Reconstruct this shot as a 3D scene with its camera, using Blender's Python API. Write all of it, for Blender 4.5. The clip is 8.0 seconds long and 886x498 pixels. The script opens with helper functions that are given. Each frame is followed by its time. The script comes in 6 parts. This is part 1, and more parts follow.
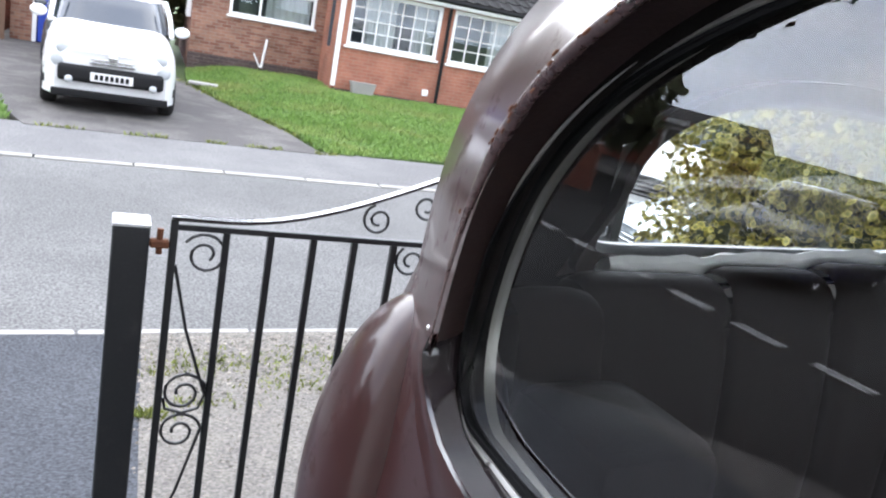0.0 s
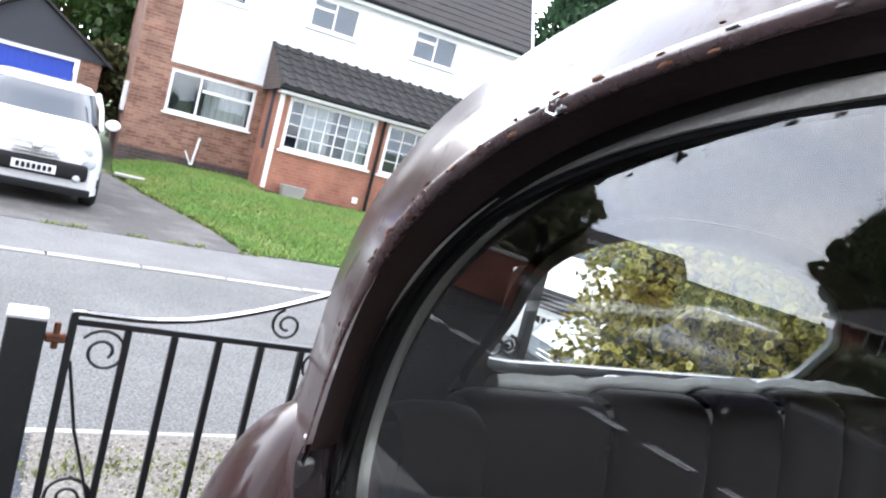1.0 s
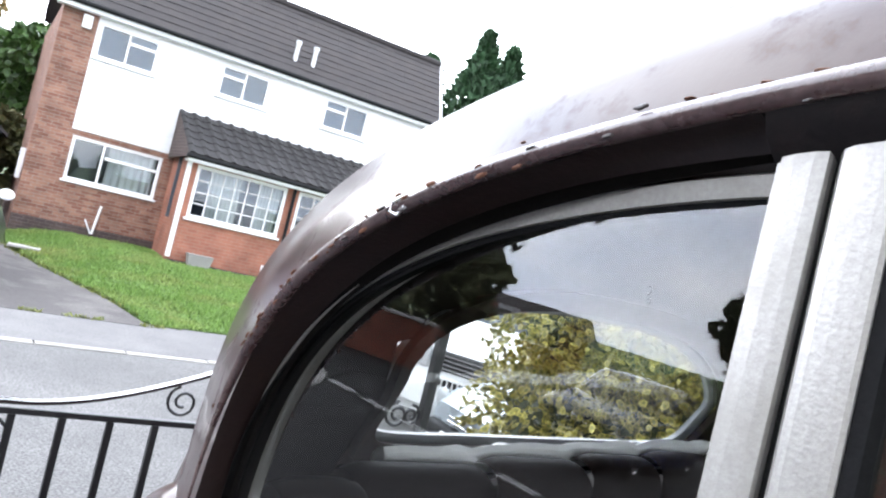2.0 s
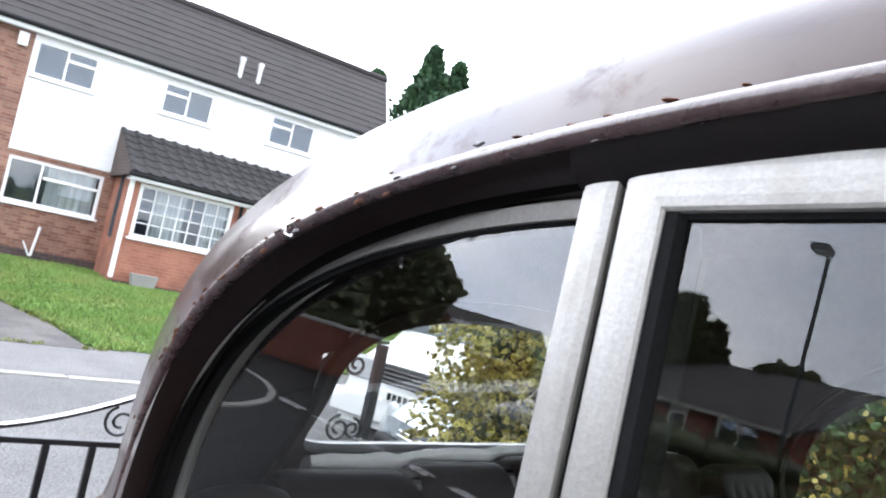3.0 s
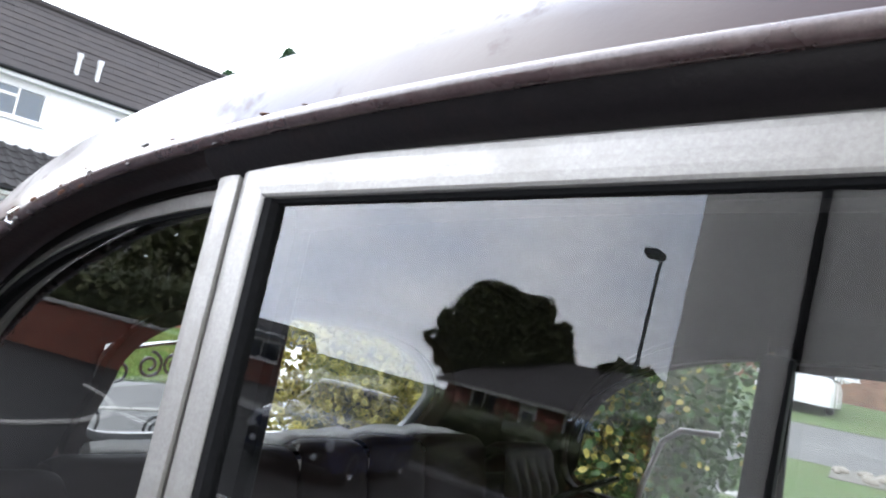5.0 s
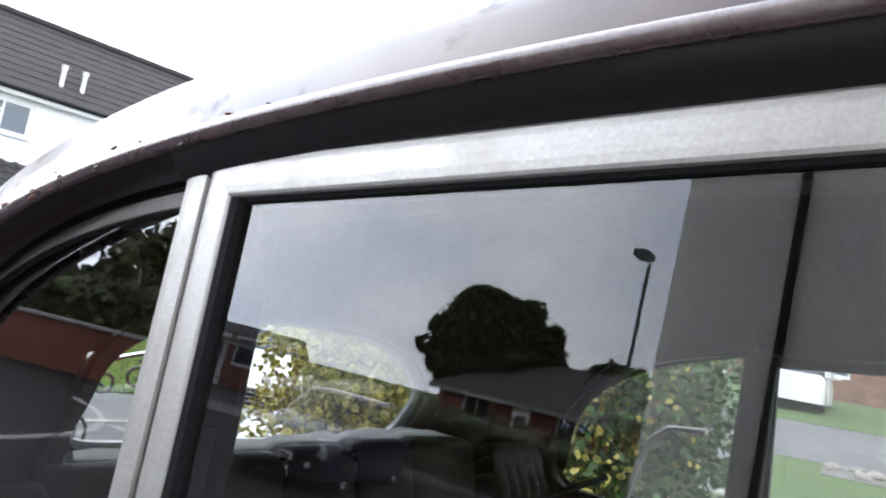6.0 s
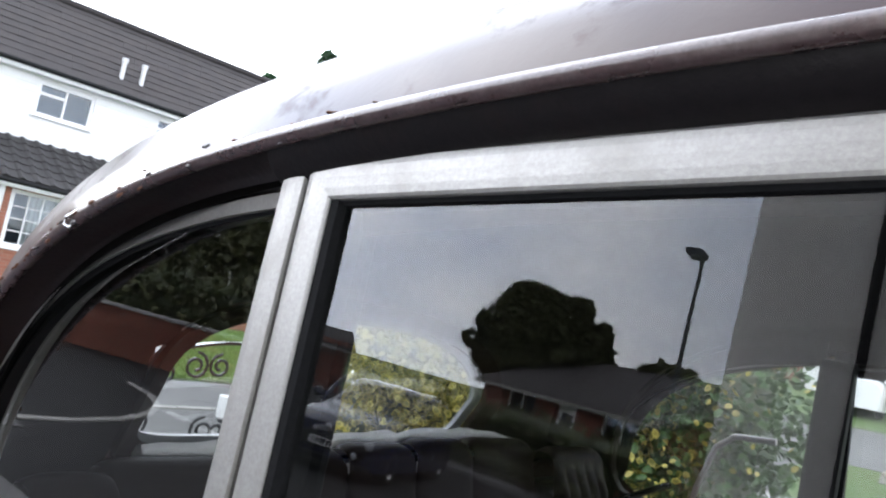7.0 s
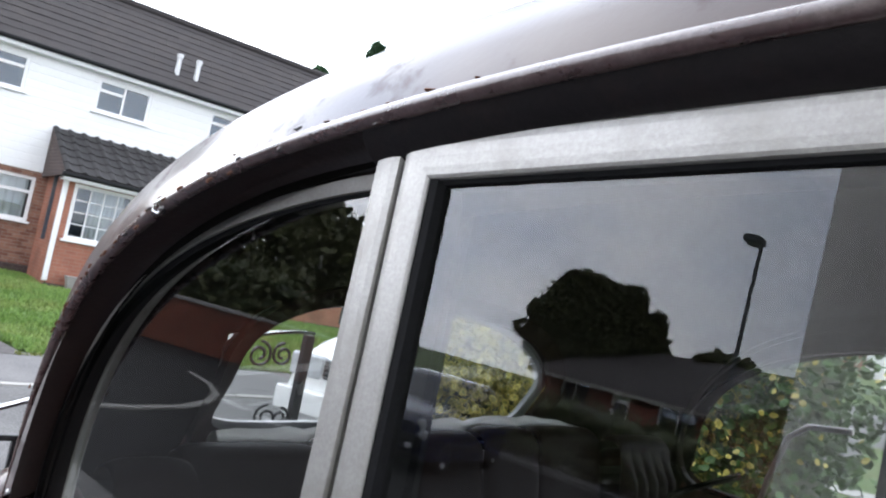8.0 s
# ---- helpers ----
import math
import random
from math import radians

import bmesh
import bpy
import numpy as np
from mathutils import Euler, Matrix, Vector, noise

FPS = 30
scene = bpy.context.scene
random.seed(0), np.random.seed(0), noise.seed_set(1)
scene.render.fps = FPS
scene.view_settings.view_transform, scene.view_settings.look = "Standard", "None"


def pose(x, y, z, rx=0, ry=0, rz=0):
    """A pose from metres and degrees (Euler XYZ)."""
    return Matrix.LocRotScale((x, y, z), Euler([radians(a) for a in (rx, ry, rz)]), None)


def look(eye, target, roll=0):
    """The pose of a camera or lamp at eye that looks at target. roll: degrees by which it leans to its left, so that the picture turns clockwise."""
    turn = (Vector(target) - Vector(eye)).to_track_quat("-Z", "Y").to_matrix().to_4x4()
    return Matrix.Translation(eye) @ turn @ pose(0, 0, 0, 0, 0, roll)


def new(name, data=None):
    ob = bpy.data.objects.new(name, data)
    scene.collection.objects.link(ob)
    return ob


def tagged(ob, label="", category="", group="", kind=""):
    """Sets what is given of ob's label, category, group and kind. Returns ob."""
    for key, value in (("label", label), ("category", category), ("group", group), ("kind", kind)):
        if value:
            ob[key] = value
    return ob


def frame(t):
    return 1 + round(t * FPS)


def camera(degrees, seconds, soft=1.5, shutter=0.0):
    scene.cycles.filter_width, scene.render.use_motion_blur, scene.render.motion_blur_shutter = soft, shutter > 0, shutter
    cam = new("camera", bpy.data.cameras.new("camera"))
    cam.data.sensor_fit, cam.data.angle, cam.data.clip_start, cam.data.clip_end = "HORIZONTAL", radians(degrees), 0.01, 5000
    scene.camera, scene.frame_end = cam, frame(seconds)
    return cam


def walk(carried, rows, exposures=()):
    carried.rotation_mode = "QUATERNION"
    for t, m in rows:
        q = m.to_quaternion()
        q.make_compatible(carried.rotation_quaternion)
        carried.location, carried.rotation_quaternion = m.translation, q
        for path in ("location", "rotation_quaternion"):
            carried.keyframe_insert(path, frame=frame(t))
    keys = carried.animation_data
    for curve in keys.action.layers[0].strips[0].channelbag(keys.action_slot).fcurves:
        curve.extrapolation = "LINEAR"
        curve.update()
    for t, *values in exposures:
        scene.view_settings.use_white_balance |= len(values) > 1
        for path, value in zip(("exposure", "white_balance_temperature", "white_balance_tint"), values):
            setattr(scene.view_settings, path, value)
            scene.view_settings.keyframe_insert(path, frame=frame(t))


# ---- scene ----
# ---------------------------------------------------------------- camera
cam = camera(59.0, 8.0, soft=2.2)
PATH = [
    (0, (0.197, 0.079, 1.496), (0.929, 1.869, 0.985), 10.8),
    (0.5, (0.21, 0.069, 1.494), (1.025, 1.863, 1.15), 13.5),
    (1, (0.213, 0.047, 1.511), (1.083, 1.837, 1.308), 14.6),
    (1.5, (0.217, 0.028, 1.522), (1.176, 1.781, 1.459), 14.7),
    (2, (0.22, 0.004, 1.531), (1.247, 1.72, 1.546), 14.0),
    (3.5, (0.226, -0.093, 1.54), (1.426, 1.503, 1.656), 12.7),
    (4, (0.235, -0.137, 1.541), (1.544, 1.367, 1.687), 13.2),
    (4.5, (0.24, -0.172, 1.543), (1.607, 1.279, 1.705), 12.9),
    (6, (0.25, -0.203, 1.539), (1.653, 1.21, 1.731), 10.7),
    (6.5, (0.251, -0.18, 1.543), (1.605, 1.283, 1.705), 11.5),
    (7, (0.245, -0.167, 1.542), (1.565, 1.327, 1.696), 12.0),
    (7.5, (0.241, -0.161, 1.539), (1.544, 1.35, 1.684), 11.6),
    (8, (0.235, -0.146, 1.534), (1.465, 1.427, 1.636), 11.7),
]

walk(cam, [(t, look(eye, target, roll)) for t, eye, target, roll in PATH],
     exposures=[(0.0, -0.02), (0.6, 0.0), (1.5, 0.15), (3.5, -0.02), (4.5, -0.03), (6.0, -0.16), (6.5, -0.2), (7.2, -0.34), (8.0, -0.48)])

# ---------------------------------------------------------------- light
world = bpy.data.worlds.new("overcast_sky")
scene.world = world
world.use_nodes = True
wn, wl = world.node_tree.nodes, world.node_tree.links
wn.clear()
sky = wn.new("ShaderNodeTexSky")
sky.sky_type, sky.sun_disc = "NISHITA", False
sky.sun_elevation, sky.sun_rotation = radians(48), radians(-80)
sky.air_density, sky.dust_density, sky.ozone_density = 1.0, 4.0, 1.0
geo = wn.new("ShaderNodeTexCoord")
stretch = wn.new("ShaderNodeMapping")
stretch.inputs["Scale"].default_value = (1.0, 1.0, 2.6)
clouds = wn.new("ShaderNodeTexNoise")
clouds.inputs["Scale"].default_value, clouds.inputs["Detail"].default_value, clouds.inputs["Roughness"].default_value = 1.7, 6.0, 0.55
tone = wn.new("ShaderNodeValToRGB")
tone.color_ramp.elements[0].position, tone.color_ramp.elements[0].color = 0.36, (0.50, 0.56, 0.68, 1)
tone.color_ramp.elements[1].position, tone.color_ramp.elements[1].color = 0.64, (1.0, 1.0, 1.0, 1)
gain = wn.new("ShaderNodeMix")
gain.data_type, gain.blend_type = "RGBA", "MULTIPLY"
gain.inputs["Factor"].default_value = 1.0
gain.inputs[7].default_value = (32.6, 33.6, 35.8, 1)
mix = wn.new("ShaderNodeMix")
mix.data_type = "RGBA"
mix.inputs["Factor"].default_value = 0.88
bg = wn.new("ShaderNodeBackground")
bg.inputs["Strength"].default_value = 0.172
out = wn.new("ShaderNodeOutputWorld")
wl.new(geo.outputs["Generated"], stretch.inputs["Vector"])
wl.new(stretch.outputs["Vector"], clouds.inputs["Vector"])
wl.new(clouds.outputs["Fac"], tone.inputs["Fac"])
wl.new(tone.outputs["Color"], gain.inputs[6])
wl.new(sky.outputs["Color"], mix.inputs[6])
side = wn.new("ShaderNodeSeparateXYZ")
bright = wn.new("ShaderNodeMapRange")
bright.interpolation_type = "SMOOTHSTEP"
bright.inputs["From Min"].default_value, bright.inputs["From Max"].default_value = 0.1, 1.0
bright.inputs["To Min"].default_value, bright.inputs["To Max"].default_value = 0.86, 2.0
veil = wn.new("ShaderNodeVectorMath")
veil.operation = "SCALE"
wl.new(geo.outputs["Generated"], side.inputs[0])
wl.new(side.outputs["Y"], bright.inputs["Value"])
wl.new(gain.outputs[2], veil.inputs[0])
wl.new(bright.outputs["Result"], veil.inputs["Scale"])
wl.new(veil.outputs["Vector"], mix.inputs[7])
wl.new(mix.outputs[2], bg.inputs["Color"])
wl.new(bg.outputs["Background"], out.inputs["Surface"])

sun = bpy.data.lights.new("sun", "SUN")
sun.energy, sun.angle, sun.color = 1.0, radians(30), (1.0, 0.96, 0.9)
sun_ob = new("sun", sun)
sun_ob.matrix_world = look((-14, -5, 20), (0, 0, 0))


# ---------------------------------------------------------------- materials
def nodes_of(name):
    m = bpy.data.materials.new(name)
    m.use_nodes = True
    n, l = m.node_tree.nodes, m.node_tree.links
    return m, n, l, n["Principled BSDF"]


def mat(name, col, rough=0.6, metal=0.0, var=0.25, scale=8.0, fine=120.0, bump=0.15, depth=0.003, col2=None, patch=(0.45, 0.7), rvar=0.15, island=0.0, coat=0.0, spec=0.5, stretch=(1, 1, 1)):
    """Colour with stains and grain at two scales, and fine relief."""
    m, n, l, b = nodes_of(name)
    co = n.new("ShaderNodeTexCoord")
    mp = n.new("ShaderNodeMapping")
    mp.inputs["Scale"].default_value = stretch
    l.new(co.outputs["Object"], mp.inputs["Vector"])
    big, small = n.new("ShaderNodeTexNoise"), n.new("ShaderNodeTexNoise")
    for t, s, d in ((big, scale, 6), (small, fine, 4)):
        t.inputs["Scale"].default_value, t.inputs["Detail"].default_value = s, d
        t.inputs["Roughness"].default_value = 0.65
        l.new(mp.outputs["Vector"], t.inputs["Vector"])
    ramp = n.new("ShaderNodeValToRGB")
    dark = tuple(c * (1 - var) for c in col)
    other = col2 or tuple(min(1, c * (1 + 0.6 * var)) for c in col)
    e = ramp.color_ramp.elements
    e[0].position, e[0].color = patch[0], (*col, 1)
    e[1].position, e[1].color = patch[1], (*other, 1)
    l.new(big.outputs["Fac"], ramp.inputs["Fac"])
    mx = n.new("ShaderNodeMix")
    mx.data_type, mx.blend_type = "RGBA", "MIX"
    rng = n.new("ShaderNodeMapRange")
    rng.inputs["From Min"].default_value, rng.inputs["From Max"].default_value = 0.35, 0.65
    rng.inputs["To Min"].default_value, rng.inputs["To Max"].default_value = 0.0, 0.75
    l.new(small.outputs["Fac"], rng.inputs["Value"])
    l.new(rng.outputs["Result"], mx.inputs["Factor"])
    l.new(ramp.outputs["Color"], mx.inputs[6])
    mx.inputs[7].default_value = (*dark, 1)
    col_out = mx.outputs[2]
    if island:
        rnd = n.new("ShaderNodeObjectInfo") if island < 0 else n.new("ShaderNodeNewGeometry")
        hsv = n.new("ShaderNodeHueSaturation")
        r2 = n.new("ShaderNodeMapRange")
        r2.inputs["To Min"].default_value, r2.inputs["To Max"].default_value = 1 - abs(island), 1 + abs(island)
        l.new(rnd.outputs["Random" if island < 0 else "Random Per Island"], r2.inputs["Value"])
        l.new(r2.outputs["Result"], hsv.inputs["Value"])
        l.new(col_out, hsv.inputs["Color"])
        col_out = hsv.outputs["Color"]
    l.new(col_out, b.inputs["Base Color"])
    rr = n.new("ShaderNodeMapRange")
    rr.inputs["To Min"].default_value, rr.inputs["To Max"].default_value = max(0.02, rough - rvar), min(1, rough + rvar)
    l.new(big.outputs["Fac"], rr.inputs["Value"])
    l.new(rr.outputs["Result"], b.inputs["Roughness"])
    b.inputs["Metallic"].default_value = metal
    b.inputs["Specular IOR Level"].default_value = spec
    b.inputs["Coat Weight"].default_value = coat
    b.inputs["Coat Roughness"].default_value = 0.12
    if bump:
        bp = n.new("ShaderNodeBump")
        bp.inputs["Strength"].default_value, bp.inputs["Distance"].default_value = bump, depth
        l.new(small.outputs["Fac"], bp.inputs["Height"])
        l.new(bp.outputs["Normal"], b.inputs["Normal"])
    return m


def glass_mat(name, tint=(1, 1, 1), base=0.085):
    """A clear pane: a share of the light is mirrored, more of it at a slant, and the rest passes straight through."""
    m = bpy.data.materials.new(name)
    m.use_nodes = True
    n, l = m.node_tree.nodes, m.node_tree.links
    n.clear()
    o, mixer, tr, gl, lw = (n.new("ShaderNode" + k) for k in ("OutputMaterial", "MixShader", "BsdfTransparent", "BsdfGlossy", "LayerWeight"))
    tr.inputs["Color"].default_value = (*tint, 1)
    gl.inputs["Roughness"].default_value = 0.0
    lw.inputs["Blend"].default_value = 0.5
    pw, sc = n.new("ShaderNodeMath"), n.new("ShaderNodeMath")
    pw.operation, pw.inputs[1].default_value = "POWER", 4.2
    sc.operation, sc.inputs[1].default_value, sc.inputs[2].default_value = "MULTIPLY_ADD", 1 - base, base
    l.new(lw.outputs["Facing"], pw.inputs[0])
    l.new(pw.outputs[0], sc.inputs[0])
    l.new(sc.outputs[0], mixer.inputs["Fac"])
    l.new(tr.outputs[0], mixer.inputs[1])
    l.new(gl.outputs[0], mixer.inputs[2])
    l.new(mixer.outputs[0], o.inputs["Surface"])
    return m


def brick_mat(name, c1, c2, mortar, bw=0.225, bh=0.075):
    m, n, l, b = nodes_of(name)
    co = n.new("ShaderNodeTexCoord")
    sep, comb = n.new("ShaderNodeSeparateXYZ"), n.new("ShaderNodeCombineXYZ")
    add = n.new("ShaderNodeMath")
    add.operation = "ADD"
    l.new(co.outputs["Object"], sep.inputs[0])
    l.new(sep.outputs["X"], add.inputs[0])
    l.new(sep.outputs["Y"], add.inputs[1])
    l.new(add.outputs[0], comb.inputs["X"])
    l.new(sep.outputs["Z"], comb.inputs["Y"])
    br = n.new("ShaderNodeTexBrick")
    br.inputs["Color1"].default_value, br.inputs["Color2"].default_value, br.inputs["Mortar"].default_value = (*c1, 1), (*c2, 1), (*mortar, 1)
    br.inputs["Scale"].default_value = 1.0
    br.inputs["Brick Width"].default_value, br.inputs["Row Height"].default_value = bw, bh
    br.inputs["Mortar Size"].default_value, br.inputs["Mortar Smooth"].default_value, br.inputs["Bias"].default_value = 0.006, 0.2, -0.1
    l.new(comb.outputs[0], br.inputs["Vector"])
    ns = n.new("ShaderNodeTexNoise")
    ns.inputs["Scale"].default_value, ns.inputs["Detail"].default_value = 2.2, 8
    l.new(co.outputs["Object"], ns.inputs["Vector"])
    rg = n.new("ShaderNodeMapRange")
    rg.inputs["From Min"].default_value, rg.inputs["From Max"].default_value = 0.3, 0.7
    rg.inputs["To Min"].default_value, rg.inputs["To Max"].default_value = 0.72, 1.18
    l.new(ns.outputs["Fac"], rg.inputs["Value"])
    hs = n.new("ShaderNodeHueSaturation")
    l.new(rg.outputs["Result"], hs.inputs["Value"])
    l.new(br.outputs["Color"], hs.inputs["Color"])
    l.new(hs.outputs["Color"], b.inputs["Base Color"])
    b.inputs["Roughness"].default_value = 0.9
    bp = n.new("ShaderNodeBump")
    bp.invert = True
    bp.inputs["Strength"].default_value, bp.inputs["Distance"].default_value = 0.7, 0.01
    l.new(br.outputs["Fac"], bp.inputs["Height"])
    l.new(bp.outputs["Normal"], b.inputs["Normal"])
    return m


def car_paint(name):
    """Old maroon-brown cellulose: dull, with rust showing through in patches."""
    m, n, l, b = nodes_of(name)
    co = n.new("ShaderNodeTexCoord")
    big, mid, fine = (n.new("ShaderNodeTexNoise") for _ in range(3))
    for t, s, d in ((big, 5.0, 5), (mid, 26.0, 8), (fine, 300.0, 3)):
        t.inputs["Scale"].default_value, t.inputs["Detail"].default_value, t.inputs["Roughness"].default_value = s, d, 0.68
        l.new(co.outputs["Object"], t.inputs["Vector"])
    ramp = n.new("ShaderNodeValToRGB")
    e = ramp.color_ramp.elements
    e[0].position, e[0].color = 0.60, (0.034, 0.0125, 0.012, 1)
    e[1].position, e[1].color = 0.74, (0.050, 0.018, 0.012, 1)
    l.new(mid.outputs["Fac"], ramp.inputs["Fac"])
    hs = n.new("ShaderNodeHueSaturation")
    rg = n.new("ShaderNodeMapRange")
    rg.inputs["To Min"].default_value, rg.inputs["To Max"].default_value = 0.75, 1.25
    l.new(big.outputs["Fac"], rg.inputs["Value"])
    l.new(rg.outputs["Result"], hs.inputs["Value"])
    l.new(ramp.outputs["Color"], hs.inputs["Color"])
    l.new(hs.outputs["Color"], b.inputs["Base Color"])
    rr = n.new("ShaderNodeValToRGB")
    rr.color_ramp.elements[0].position, rr.color_ramp.elements[0].color = 0.55, (0.30, 0.30, 0.30, 1)
    rr.color_ramp.elements[1].position, rr.color_ramp.elements[1].color = 0.72, (0.8, 0.8, 0.8, 1)
    l.new(mid.outputs["Fac"], rr.inputs["Fac"])
    l.new(rr.outputs["Color"], b.inputs["Roughness"])
    b.inputs["Specular IOR Level"].default_value = 0.12
    b.inputs["Coat Weight"].default_value = 0.42
    b.inputs["Coat IOR"].default_value = 1.5
    b.inputs["Coat Roughness"].default_value = 0.11
    bp = n.new("ShaderNodeBump")
    bp.inputs["Strength"].default_value, bp.inputs["Distance"].default_value = 0.12, 0.002
    l.new(mid.outputs["Fac"], bp.inputs["Height"])
    b2 = n.new("ShaderNodeBump")
    b2.inputs["Strength"].default_value, b2.inputs["Distance"].default_value = 0.04, 0.0005
    l.new(fine.outputs["Fac"], b2.inputs["Height"])
    l.new(bp.outputs["Normal"], b2.inputs["Normal"])
    l.new(b2.outputs["Normal"], b.inputs["Normal"])
    return m


def leaf_mat(name, mid, edge, rough=0.42, rim=0.55):
    """Leaves with a green middle and a paler margin; each leaf a little different."""
    m, n, l, b = nodes_of(name)
    uv = n.new("ShaderNodeUVMap")
    sep = n.new("ShaderNodeSeparateXYZ")
    l.new(uv.outputs[0], sep.inputs[0])
    ramp = n.new("ShaderNodeValToRGB")
    e = ramp.color_ramp.elements
    e[0].position, e[0].color = rim - 0.12, (*mid, 1)
    e[1].position, e[1].color = rim + 0.12, (*edge, 1)
    l.new(sep.outputs["X"], ramp.inputs["Fac"])
    g = n.new("ShaderNodeNewGeometry")
    hs = n.new("ShaderNodeHueSaturation")
    rg = n.new("ShaderNodeMapRange")
    rg.inputs["To Min"].default_value, rg.inputs["To Max"].default_value = 0.55, 1.35
    l.new(g.outputs["Random Per Island"], rg.inputs["Value"])
    l.new(rg.outputs["Result"], hs.inputs["Value"])
    l.new(ramp.outputs["Color"], hs.inputs["Color"])
    l.new(hs.outputs["Color"], b.inputs["Base Color"])
    b.inputs["Roughness"].default_value = rough
    b.inputs["Transmission Weight"].default_value = 0.0
    b.inputs["Subsurface Weight"].default_value = 0.0
    return m


PAINT = car_paint("maroon_paint")
# worn paint, also paled to grey-pink for the sky sheen along the rail
RAILPAINT = mat("worn_sheen_rail_paint", (0.075, 0.04, 0.04), 0.28, var=0.4, scale=30, fine=300, bump=0.3, depth=0.0012, col2=(0.16, 0.12, 0.115), patch=(0.5, 0.7), coat=0.8, spec=0.7)
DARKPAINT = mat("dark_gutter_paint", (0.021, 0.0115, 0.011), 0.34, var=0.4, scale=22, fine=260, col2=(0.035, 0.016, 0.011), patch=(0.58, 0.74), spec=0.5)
GRIME = mat("rusty_grime", (0.16, 0.125, 0.09), 0.8, var=0.5, scale=160, fine=700, bump=0.4, depth=0.001, col2=(0.05, 0.032, 0.022), patch=(0.42, 0.6), spec=0.1)
REVEAL = mat("glossy_reveal_paint", (0.020, 0.014, 0.016), 0.2, var=0.3, scale=25, fine=260, bump=0.08, depth=0.0006, coat=1.0, spec=0.7, rvar=0.08)
# near-black copy of the gutter paint; the recess's shade is in its colour
RECESS = mat("shaded_recess_paint", (0.011, 0.0085, 0.0095), 0.42, var=0.4, scale=22, fine=260, col2=(0.018, 0.010, 0.009), patch=(0.55, 0.74), spec=0.25)
RUST = mat("rust", (0.16, 0.055, 0.022), 0.9, var=0.5, scale=40, fine=400, bump=0.6, depth=0.002, col2=(0.06, 0.022, 0.012))
ALLOY = mat("dull_alloy", (0.40, 0.387, 0.368), 0.40, metal=0.65, var=0.20, scale=22, fine=520, bump=0.22, depth=0.0007, col2=(0.27, 0.255, 0.23), patch=(0.5, 0.72), rvar=0.14)
CHROME = mat("pitted_chrome", (0.62, 0.62, 0.62), 0.16, metal=1.0, var=0.15, scale=30, fine=500, bump=0.05, depth=0.0004)
RUBBER = mat("black_rubber", (0.011, 0.011, 0.012), 0.7, var=0.3, scale=30, fine=300, bump=0.1, spec=0.08)
GLASS = glass_mat("car_glass", (0.88, 0.90, 0.89), 0.10)
SEAL = mat("perished_pale_seal", (0.19, 0.20, 0.20), 0.35, var=0.2, scale=20, fine=200)
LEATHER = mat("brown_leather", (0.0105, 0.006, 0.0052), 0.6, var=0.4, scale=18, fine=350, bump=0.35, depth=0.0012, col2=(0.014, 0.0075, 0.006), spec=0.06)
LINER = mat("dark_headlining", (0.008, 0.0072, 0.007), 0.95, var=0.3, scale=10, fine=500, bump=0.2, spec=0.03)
SEATSTRIP = mat("pale_seat_strip", (0.86, 0.86, 0.85), 0.25, var=0.2, scale=12, fine=300)
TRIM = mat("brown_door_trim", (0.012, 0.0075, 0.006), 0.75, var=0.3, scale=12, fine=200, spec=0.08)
ASPHALT = mat("asphalt", (0.165, 0.162, 0.159), 0.85, var=0.8, scale=0.8, fine=55, bump=0.6, depth=0.006, col2=(0.225, 0.22, 0.216), patch=(0.4, 0.65), spec=0.15)
PAVE = mat("pavement_asphalt", (0.185, 0.18, 0.18), 0.88, var=0.65, scale=1.1, fine=45, bump=0.5, depth=0.005, col2=(0.24, 0.235, 0.23), patch=(0.42, 0.65), spec=0.15)
DRIVE = mat("old_drive_asphalt", (0.115, 0.107, 0.105), 0.9, var=0.65, scale=1.3, fine=50, bump=0.5, depth=0.005, col2=(0.19, 0.178, 0.17), patch=(0.45, 0.62), spec=0.15)
MAINROAD = mat("dark_main_road_asphalt", (0.020, 0.0195, 0.020), 0.8, var=0.5, scale=0.8, fine=60, bump=0.4, depth=0.005, col2=(0.036, 0.035, 0.036), spec=0.15)
PATCH = mat("dark_new_asphalt", (0.080, 0.085, 0.097), 0.85, var=0.9, scale=2.0, fine=70, bump=0.7, depth=0.005, col2=(0.105, 0.11, 0.122), spec=0.15)
GRAVEL = mat("loose_grit", (0.21, 0.19, 0.17), 0.95, var=0.85, scale=7, fine=65, bump=0.9, depth=0.012, col2=(0.24, 0.22, 0.19), patch=(0.45, 0.6))
KERB = mat("concrete_kerb", (0.34, 0.33, 0.31), 0.88, var=0.35, scale=4, fine=120, bump=0.4, depth=0.004, col2=(0.42, 0.41, 0.38), island=-0.12)
LINE = mat("worn_road_paint", (0.72, 0.72, 0.70), 0.75, var=0.35, scale=6, fine=70, bump=0.2, col2=(0.45, 0.45, 0.44), patch=(0.5, 0.7))
SOIL = mat("lawn_soil", (0.072, 0.125, 0.028), 0.95, var=0.5, scale=1.2, fine=40, bump=0.8, depth=0.02, col2=(0.10, 0.115, 0.035))
GRASS = mat("grass_blades", (0.16, 0.275, 0.055), 0.6, var=0.3, scale=0.7, fine=6, bump=0, col2=(0.28, 0.29, 0.09), patch=(0.48, 0.66), island=0.4)
BRICK = brick_mat("house_brick", (0.19, 0.082, 0.055), (0.31, 0.165, 0.115), (0.27, 0.225, 0.19))
